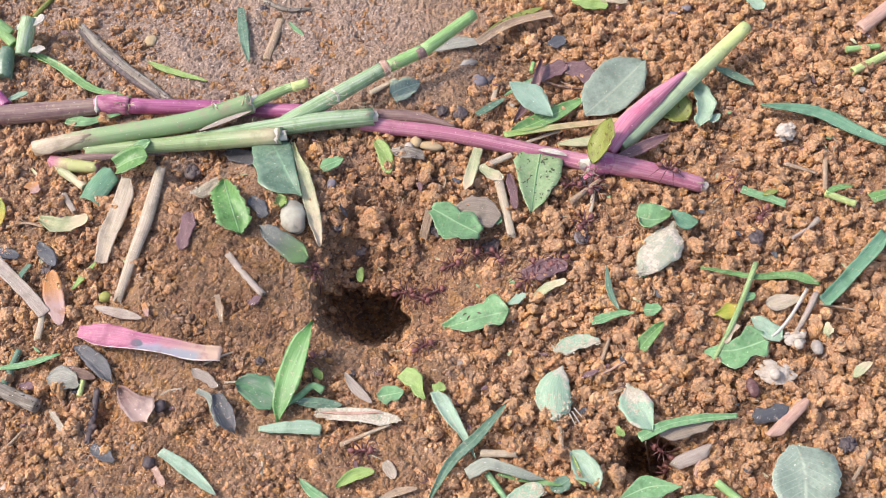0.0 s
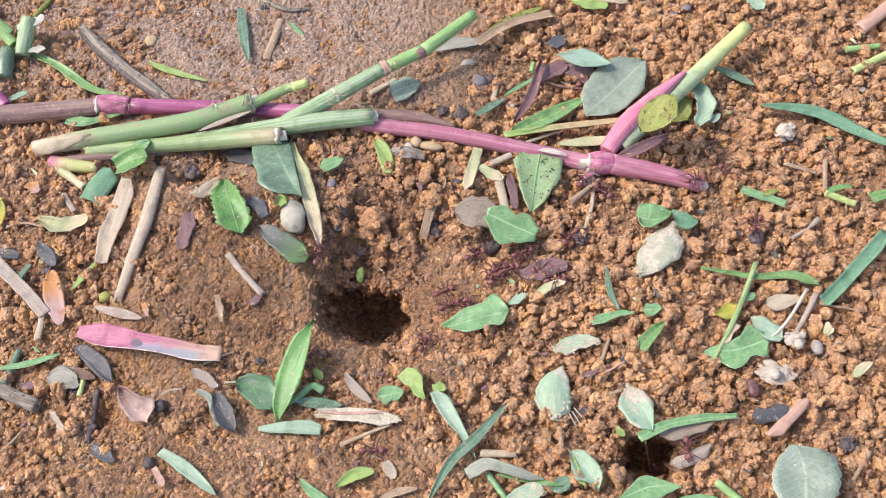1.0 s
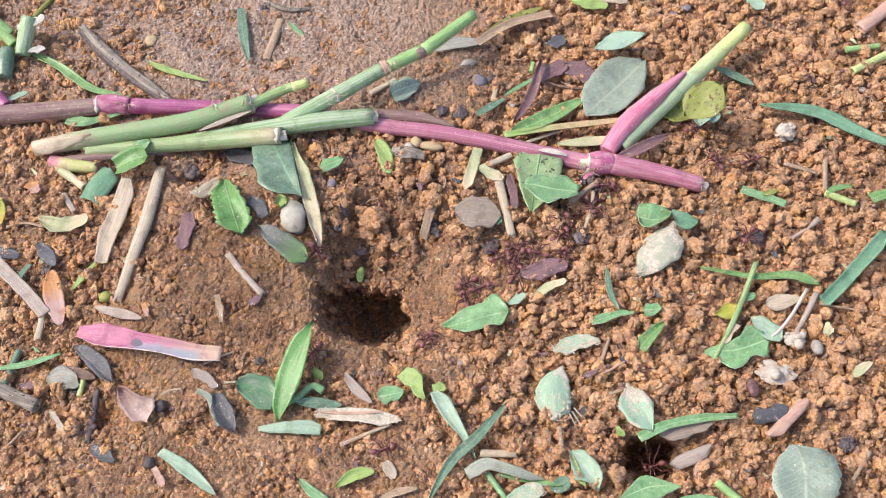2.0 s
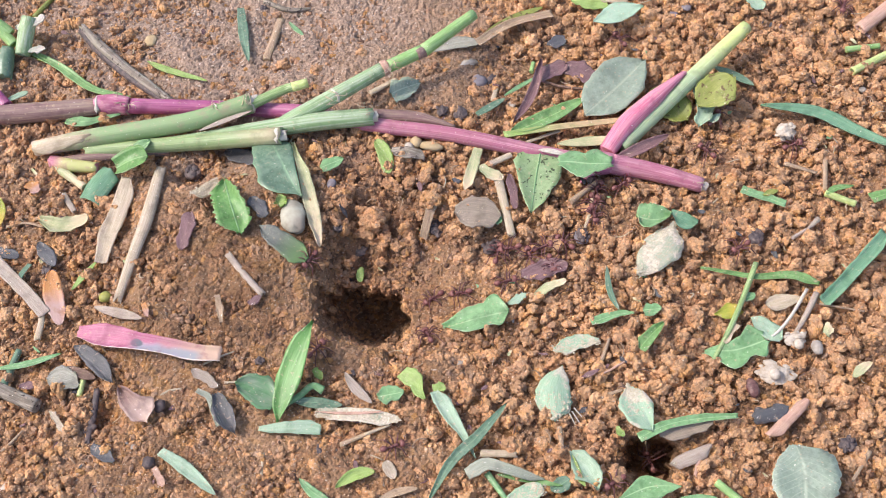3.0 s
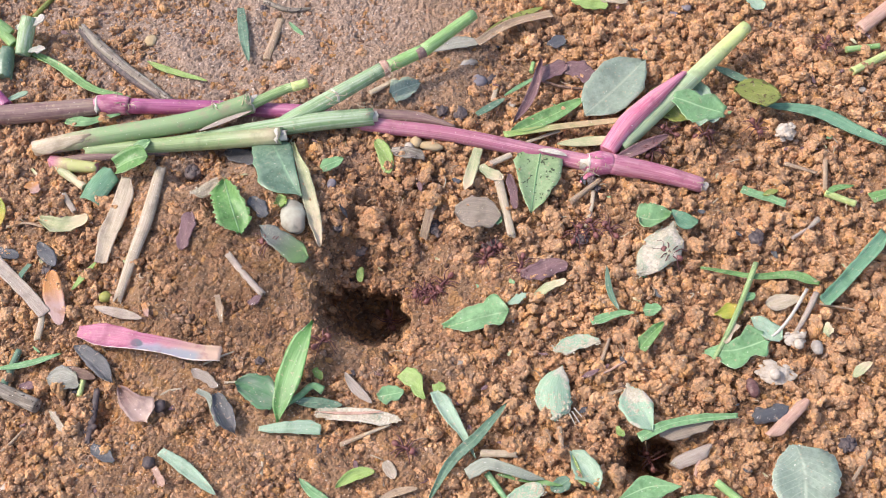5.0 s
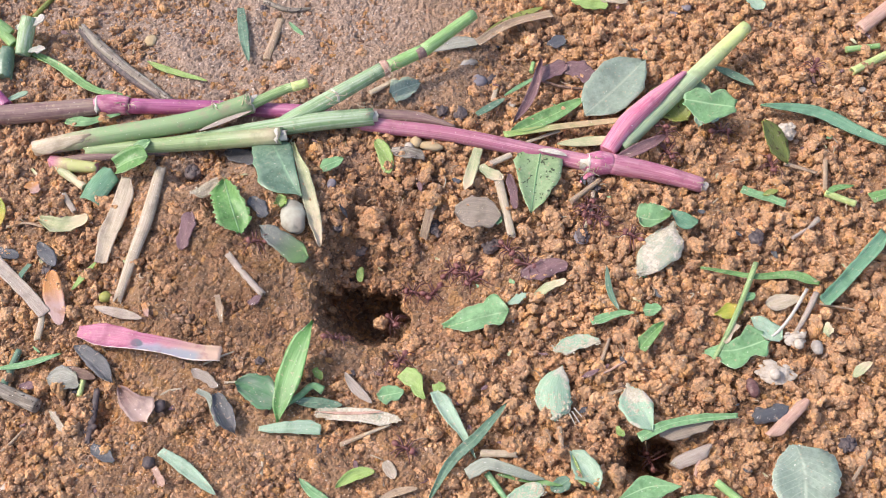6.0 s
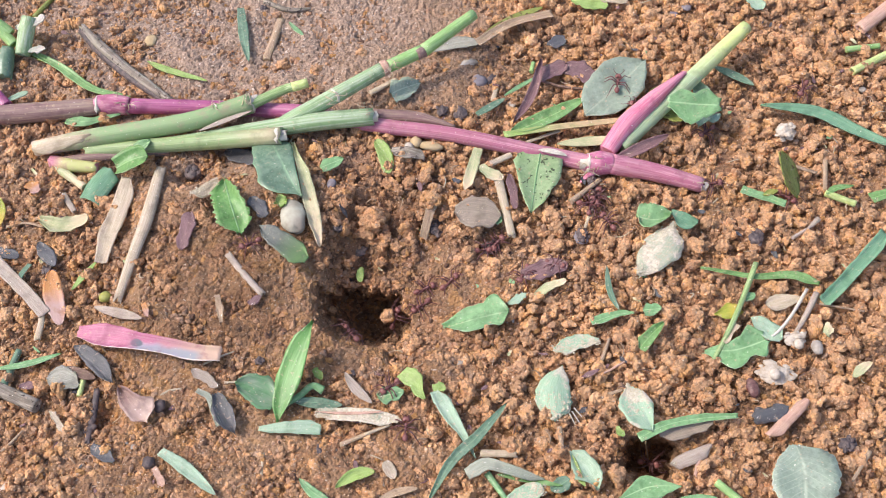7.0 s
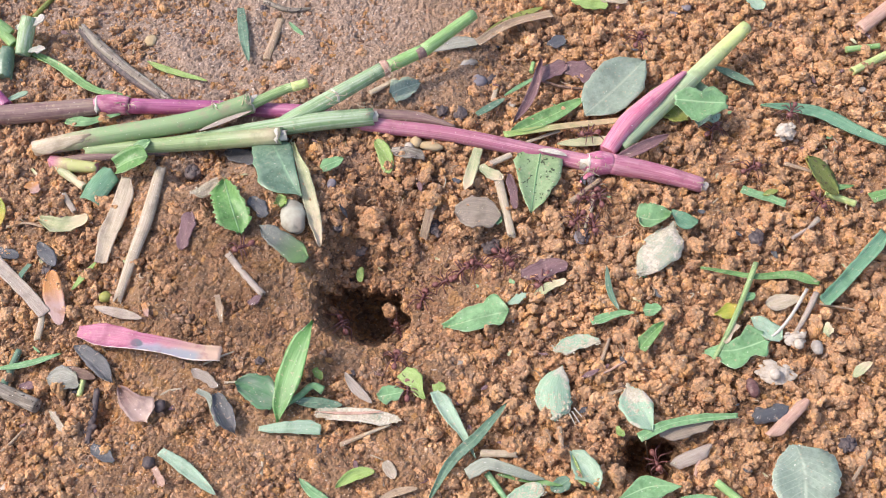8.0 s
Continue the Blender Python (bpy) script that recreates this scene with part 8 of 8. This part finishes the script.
def motions():
    """All that moves: ants, and what they carry.""" 
    walk(PALE_PIECE, [(0.0, pose(0.0314, 0.0569, 0.0097, 16, 19, -34)),
        (0.5, pose(0.0428, 0.0770, 0.0084, -16, -4, 7)),
        (1.0, pose(0.0516, 0.0756, 0.0091, -8, 5, -9)),
        (1.5, pose(0.0633, 0.0797, 0.0090, -16, -3, 4)),
        (2.8, pose(0.0660, 0.0942, 0.0089, 0, -10, 17)),
        (3.2, pose(0.0640, 0.1013, 0.0092, -8, -5, 9)),
        (3.5, pose(0.0547, 0.1045, 0.0089, -23, -0, 0)),
        (4.2, pose(0.0470, 0.1226, 0.0096, -18, -0, 0)),
        (8.0, pose(0.0265, 0.1652, 0.0081, -18, -0, 0))])
    walk(GREEN_PIECE, [(0.0, pose(0.0042, 0.0064, 0.0073, 9, 14, -24)),
        (0.3, pose(0.0121, 0.0048, 0.0070, 19, 13, -22)),
        (0.6, pose(0.0182, 0.0056, 0.0072, 16, 9, -15)),
        (1.0, pose(0.0229, 0.0049, 0.0076, 20, 12, -21)),
        (1.5, pose(0.0297, 0.0104, 0.0082, -3, 4, -7)),
        (2.8, pose(0.0470, 0.0281, 0.0087, -8, 4, -7)),
        (3.2, pose(0.0506, 0.0300, 0.0127, -8, -3, 4)),
        (3.5, pose(0.0546, 0.0395, 0.0152, -13, -0, 0)),
        (4.0, pose(0.0696, 0.0430, 0.0201, -2, 15, -26)),
        (4.5, pose(0.0820, 0.0432, 0.0215, -0, 13, -22)),
        (5.8, pose(0.0926, 0.0520, 0.0139, 20, 4, -7)),
        (6.2, pose(0.0944, 0.0522, 0.0130, 22, 4, -7)),
        (6.5, pose(0.0936, 0.0523, 0.0129, 22, 4, -7)),
        (6.8, pose(0.0907, 0.0517, 0.0129, 22, 4, -7)),
        (7.0, pose(0.0884, 0.0522, 0.0130, 22, 2, -3)),
        (7.3, pose(0.0869, 0.0532, 0.0131, 20, -3, 5)),
        (7.5, pose(0.0865, 0.0527, 0.0130, 20, -2, 3)),
        (7.8, pose(0.0902, 0.0538, 0.0128, 20, 1, -2)),
        (8.0, pose(0.0909, 0.0533, 0.0129, 20, 2, -3))])
    walk(OLIVE_PIECE, [(0.0, pose(0.0551, 0.0353, 0.0136, -53, -30, 67)),
        (0.5, pose(0.0628, 0.0411, 0.0182, -40, -29, 61)),
        (1.0, pose(0.0740, 0.0420, 0.0199, -23, -24, 45)),
        (1.5, pose(0.0823, 0.0457, 0.0193, -3, -24, 45)),
        (2.8, pose(0.0981, 0.0569, 0.0129, -4, -20, 35)),
        (3.2, pose(0.0973, 0.0625, 0.0080, -4, -20, 35)),
        (3.5, pose(0.0976, 0.0583, 0.0080, -3, -5, 9)),
        (4.0, pose(0.1071, 0.0658, 0.0080, 20, -10, 17)),
        (4.5, pose(0.1103, 0.0652, 0.0079, -5, -10, 17)),
        (5.8, pose(0.1172, 0.0443, 0.0083, -29, 27, -56)),
        (6.2, pose(0.1147, 0.0364, 0.0083, -31, 27, -56)),
        (6.5, pose(0.1199, 0.0374, 0.0083, -25, 27, -56)),
        (6.8, pose(0.1193, 0.0308, 0.0083, -35, 29, -61)),
        (7.0, pose(0.1184, 0.0247, 0.0084, -42, 30, -67)),
        (7.3, pose(0.1235, 0.0349, 0.0083, -23, 27, -56)),
        (7.5, pose(0.1248, 0.0308, 0.0084, -18, 27, -56)),
        (7.8, pose(0.1289, 0.0296, 0.0084, -20, 26, -50)),
        (8.0, pose(0.1300, 0.0241, 0.0083, -28, 24, -45))])
    walk(PELLET, [(0.0, pose(-0.0261, 0.0005, -0.0480, 32, -0, 0)),
        (4.8, pose(-0.0238, -0.0067, -0.0400, 32, -0, 0)),
        (5.8, pose(-0.0206, -0.0215, -0.0120, 32, -0, 0)),
        (6.0, pose(-0.0209, -0.0225, -0.0110, 30, -10, 17)),
        (6.5, pose(-0.0194, -0.0204, -0.0100, 28, -15, 26)),
        (7.0, pose(-0.0186, -0.0210, -0.0090, 22, -24, 45)),
        (7.3, pose(-0.0182, -0.0199, -0.0090, 17, -27, 56)),
        (7.6, pose(-0.0175, -0.0190, -0.0090, 6, -31, 78)),
        (8.0, pose(-0.0181, -0.0188, -0.0090, -6, -31, 102))])
    march(ANTS[0], [(0.0, 32.7, 51.0, 1.2), (0.5, 44.1, 70.4, 1.2), (1.0, 52.9, 69.4, 1.2), (1.5, 64.6, 73.4, 1.2), (2.8, 67.5, 87.9, 1.2), (3.2, 65.5, 95.1, 1.2), (3.5, 56.0, 98.1, 1.2), (4.2, 48.4, 116.0, 1.2), (8.0, 27.8, 158.1, 1.2)])
    march(ANTS[1], [(0.0, 8.1, -0.1, 1.2), (0.3, 16.1, -1.0, 1.2), (0.6, 22.1, -1.9, 1.2), (1.0, 26.9, -2.4, 1.2), (1.5, 33.7, 3.2, 1.2), (2.8, 51.0, 20.0, 1.2), (3.2, 55.2, 24.6, 1.2), (3.5, 59.7, 36.1, 1.2), (4.0, 76.3, 44.2, 1.2), (4.5, 89.8, 46.0, 1.2), (5.8, 98.6, 48.8, 1.2), (6.2, 100.2, 48.3, 1.2), (6.5, 99.4, 48.4, 1.2), (6.8, 96.5, 47.8, 1.2), (7.0, 94.1, 48.3, 1.2), (7.3, 92.6, 49.3, 1.2), (7.5, 92.1, 48.9, 1.2), (7.8, 95.9, 49.8, 1.2), (8.0, 96.7, 49.4, 1.2)])
    march(ANTS[2], [(0.0, 55.0, 31.5, 1.2), (0.5, 63.8, 41.4, 1.2), (1.0, 75.9, 43.9, 1.2), (1.5, 84.5, 47.7, 1.2), (2.8, 99.0, 54.0, 1.2), (3.2, 96.7, 55.4, 1.2), (3.5, 97.1, 51.4, 1.2), (4.0, 106.6, 58.8, 1.2), (4.5, 109.7, 58.0, 1.2), (5.8, 116.8, 37.5, 1.2), (6.2, 114.2, 29.6, 1.2), (6.5, 119.5, 30.6, 1.2), (6.8, 119.0, 24.1, 1.2), (7.0, 118.1, 18.1, 1.2), (7.3, 123.1, 28.1, 1.2), (7.5, 124.5, 24.1, 1.2), (7.8, 128.6, 22.9, 1.2), (8.0, 129.7, 17.5, 1.2)])
    march(ANTS[3], [(0.0, -21.5, 0.6, -39.3), (4.8, -19.4, -6.6, -32.5), (5.8, -16.5, -21.3, 25.3), (6.0, -16.8, -22.3, 26.0), (6.5, -15.3, -20.2, 27.6), (7.0, -14.5, -20.8, 28.5), (7.3, -14.1, -19.7, 27.9), (7.6, -13.4, -18.8, 9.0), (8.0, -13.9, -18.6, 13.6)])
    march(ANTS[4], [(0.0, -2.7, -12.9, 1.2), (0.5, 5.9, -10.4, 1.2), (1.0, 22.9, -8.7, 1.2), (1.5, 33.6, -0.2, 1.2), (2.8, 49.5, 12.4, 1.2), (3.5, 57.2, 26.2, 1.2), (4.5, 67.2, 38.8, 1.2), (6.0, 79.3, 39.3, 1.2), (6.5, 82.6, 25.3, 6.0), (7.0, 93.6, 24.7, 1.2), (8.0, 108.4, 31.9, 1.2)])
    march(ANTS[5], [(0.0, 77.4, 28.1, 6.0), (1.0, 86.6, 23.9, 5.0), (1.5, 100.5, 32.0, 1.2), (3.0, 123.9, 42.0, 1.2), (4.0, 151.4, 54.0, 4.0), (4.5, 155.0, 52.3, 1.2), (6.0, 162.0, 32.0, 1.2), (8.0, 169.2, 19.7, 1.2)])
    march(ANTS[6], [(0.0, -13.3, -11.2, 1.2), (0.5, -9.4, -10.2, 1.2), (1.0, 1.1, -13.6, 1.2), (1.5, 12.6, -5.5, 1.2), (3.0, 33.6, -0.2, 1.2), (3.5, 41.4, 4.0, 1.2), (4.0, 55.4, -1.1, 1.2), (4.5, 58.5, 3.4, 1.2), (6.0, 53.3, 10.3, 1.2), (6.5, 49.5, 12.4, 1.2), (7.0, 50.7, 15.9, 1.2), (7.5, 50.5, 12.5, 1.2), (8.0, 51.2, 8.1, 1.2)])
    march(ANTS[7], [(0.0, 33.3, -7.1, 1.2), (0.5, 27.7, -4.6, 1.2), (1.0, 18.2, -8.3, 1.2), (1.5, 14.4, -9.9, 1.2), (3.0, -2.7, -15.1, 1.2), (3.5, -9.3, -20.3, 1.2), (4.0, -8.3, -20.2, 1.2), (4.5, -11.3, -14.7, 1.2), (6.0, 3.1, -5.9, 1.2), (7.0, 14.6, 1.5, 1.2), (8.0, 20.2, -3.1, 1.2)])
    march(ANTS[8], [(0.0, -6.2, -38.2, 1.2), (3.0, -4.4, -33.0, 1.2), (4.5, -12.9, -16.4, 1.2), (5.8, -10.7, -41.0, 1.2), (6.0, -13.7, -43.3, 1.2), (6.5, -15.0, -47.3, 1.2), (7.0, -16.7, -53.4, 1.2), (8.0, -15.2, -42.8, 1.2)])
    march(ANTS[9], [(0.0, -24.8, -74.0, 1.2), (1.5, -19.7, -74.1, 1.2), (3.5, -13.7, -72.2, 1.2), (4.5, -11.9, -73.1, 1.2), (6.5, -11.9, -73.1, 1.2), (7.0, -11.5, -66.7, 1.2), (8.0, -11.0, -53.5, 1.2)])
    march(ANTS[10], [(0.0, -43.7, -12.8, 1.2), (1.5, -41.6, -3.6, 1.2), (3.0, -44.8, -8.9, 1.2), (3.5, -43.7, -6.6, 1.2), (4.0, -44.3, -8.6, 1.2), (4.5, -54.8, -5.6, 1.2), (6.0, -61.3, -3.8, 1.2), (8.0, -65.7, -6.3, 1.2)])
    march(ANTS[11], [(0.0, -43.7, -44.0, 1.2), (3.0, -40.3, -40.2, 1.2), (5.8, -38.4, -38.0, 1.2), (6.6, -26.2, -37.8, 1.5), (7.0, -31.1, -34.6, 6.8), (7.3, -32.4, -32.8, 30.6), (7.6, -33.8, -29.7, 30.3), (8.0, -34.7, -27.5, 29.3)])
    march(ANTS[12], [(0.0, 70.0, -69.2, 1.0), (0.5, 68.5, -68.4, 1.0), (1.0, 70.7, -70.8, 1.0), (1.5, 69.3, -69.8, 1.0), (2.2, 66.3, -72.7, 21.3), (2.8, 67.0, -69.0, 10.0), (7.0, 67.0, -69.0, 10.0), (7.3, 66.8, -73.8, 20.2), (8.0, 67.4, -74.2, 22.2)])
    march(ANTS[13], [(0.0, 72.0, -73.6, 4.0), (0.5, 74.2, -70.7, 5.0), (1.0, 76.2, -74.0, 4.0), (1.5, 69.8, -78.2, 1.2), (3.0, 51.1, -84.5, 1.2), (3.5, 51.9, -85.9, 1.2), (4.5, 56.4, -92.0, 1.2), (6.0, 59.3, -98.8, 1.2), (8.0, 65.6, -102.2, 1.2)])
    march(ANTS[14], [(0.0, 101.6, 24.8, 1.2), (3.0, 93.5, 39.7, 1.2), (6.0, 74.4, 52.3, 1.2), (6.5, 65.9, 59.0, 5.0), (6.8, 62.5, 63.1, 5.5), (7.0, 63.2, 66.5, 5.5), (7.3, 65.3, 69.6, 5.5), (7.5, 66.8, 75.4, 5.0), (8.0, 73.8, 92.0, 1.2)])
    march(ANTS[15], [(0.0, 44.3, 23.9, 1.2), (3.0, 62.0, 23.9, 1.2), (6.0, 79.4, 44.7, 4.0), (6.5, 76.6, 48.3, 5.0), (7.0, 69.8, 56.2, 5.0), (7.2, 70.7, 57.4, 5.0), (7.5, 63.4, 48.0, 5.0), (8.0, 51.4, 45.2, 3.0)])
    march(ANTS[16], [(0.0, 156.7, 117.0, 2.5), (3.5, 152.4, 105.1, 2.5), (4.0, 150.2, 100.8, 2.5), (4.5, 146.2, 93.7, 2.5), (6.0, 137.1, 77.0, 2.5), (8.0, 125.8, 56.5, 2.5)])
    march(ANTS[17], [(0.0, 39.0, -6.1, 1.2), (1.0, 33.2, -9.3, 1.2), (1.5, 27.6, -9.0, 1.2), (3.0, 18.4, -1.2, 1.2), (3.5, 29.6, -6.8, 1.2), (4.0, 27.9, 1.6, 1.2), (4.5, 16.6, 1.6, 1.2), (6.0, 10.6, -11.4, 1.2), (6.5, 16.6, 3.3, 1.2), (7.0, 18.5, 3.0, 1.2), (8.0, 22.1, -4.4, 1.2)])
    march(ANTS[18], [(0.0, 52.2, 24.0, 1.2), (0.5, 49.9, 19.3, 1.2), (1.0, 55.9, 21.6, 1.2), (1.5, 49.8, 17.0, 1.2), (3.0, 51.5, 12.4, 1.2), (4.0, 52.7, 1.4, 1.2), (6.5, 47.7, 14.6, 1.2), (7.0, 49.8, 17.0, 1.2), (7.5, 53.1, 8.0, 1.2), (8.0, 48.9, 19.2, 1.2)])
    march(ANTS[19], [(0.0, 10.4, -25.3, 1.2), (3.0, 6.8, -15.0, 1.2), (4.0, -2.7, -18.5, 1.2), (4.5, -8.4, -17.8, 1.2), (6.0, 8.8, -6.9, 1.2), (6.5, -5.5, -17.0, 1.2), (7.5, -8.4, -19.0, 1.2), (8.0, -6.5, -14.6, 1.2)])
    march(ANTS[20], [(0.0, 27.4, -13.5, 1.2), (0.5, 33.2, -9.3, 1.2), (1.0, 37.6, -14.3, 1.2), (1.5, 40.8, -7.4, 1.2), (3.0, 41.3, 1.8, 1.2), (4.0, 33.6, -0.2, 1.2), (4.5, 25.8, -6.6, 1.2), (6.0, 27.7, -6.7, 1.2), (6.5, 33.2, -9.3, 1.2), (7.0, 38.0, -7.3, 1.2), (8.0, 33.0, -13.9, 1.2)])
    march(ANTS[21], [(0.0, 18.3, -2.7, 1.2), (0.5, 22.0, -8.5, 1.2), (1.0, 16.3, -10.2, 1.2), (1.5, 21.8, -14.1, 1.2), (3.0, 29.7, -3.6, 1.2), (3.5, 24.0, -4.4, 1.2), (4.0, 18.3, -2.7, 1.2), (4.5, 14.6, 2.5, 1.2), (6.0, 22.2, -0.2, 1.2), (7.0, 27.5, -11.2, 1.2), (8.0, 12.6, -5.5, 1.2)])
    march(ANTS[22], [(0.0, 48.4, 9.1, 1.2), (1.0, 43.3, 3.9, 1.2), (1.5, 36.3, -3.7, 1.2), (3.0, 23.1, -0.2, 1.2), (4.0, 8.8, -5.0, 1.2), (4.5, 3.1, -7.8, 1.2), (6.0, -2.7, -12.9, 1.2), (7.0, 3.1, -9.7, 1.2), (8.0, 6.9, -6.6, 1.2)])
    march(ANTS[23], [(0.0, 3.1, -4.0, 1.2), (1.0, 10.7, -1.5, 1.2), (1.5, 18.5, 3.0, 1.2), (3.0, 37.1, -7.2, 1.2), (3.5, 33.0, -13.9, 1.2), (4.5, 43.1, -0.4, 1.2), (6.0, 49.7, 14.7, 1.2), (7.0, 53.9, 19.5, 1.2), (8.0, 45.5, 10.2, 1.2)])
    march(ANTS[24], [(0.0, -7.5, -14.5, 1.2), (1.0, 3.0, -19.7, 1.2), (1.5, 8.7, -15.4, 1.2), (3.0, 21.8, -13.1, 1.2), (4.0, 14.3, -14.4, 1.2), (4.5, -4.6, -12.5, 1.2), (6.0, -9.4, -12.2, 1.2), (7.3, -4.6, -10.4, 1.2), (8.0, 1.1, -9.3, 1.2)])
    march(ANTS[25], [(0.0, 109.3, 12.0, 2.5), (3.0, 99.9, -1.5, 2.5), (4.5, 81.7, -9.0, 2.5), (6.0, 63.9, 2.0, 2.5), (7.0, 55.9, 8.3, 2.5), (8.0, 53.6, 18.5, 2.5)])


motions()
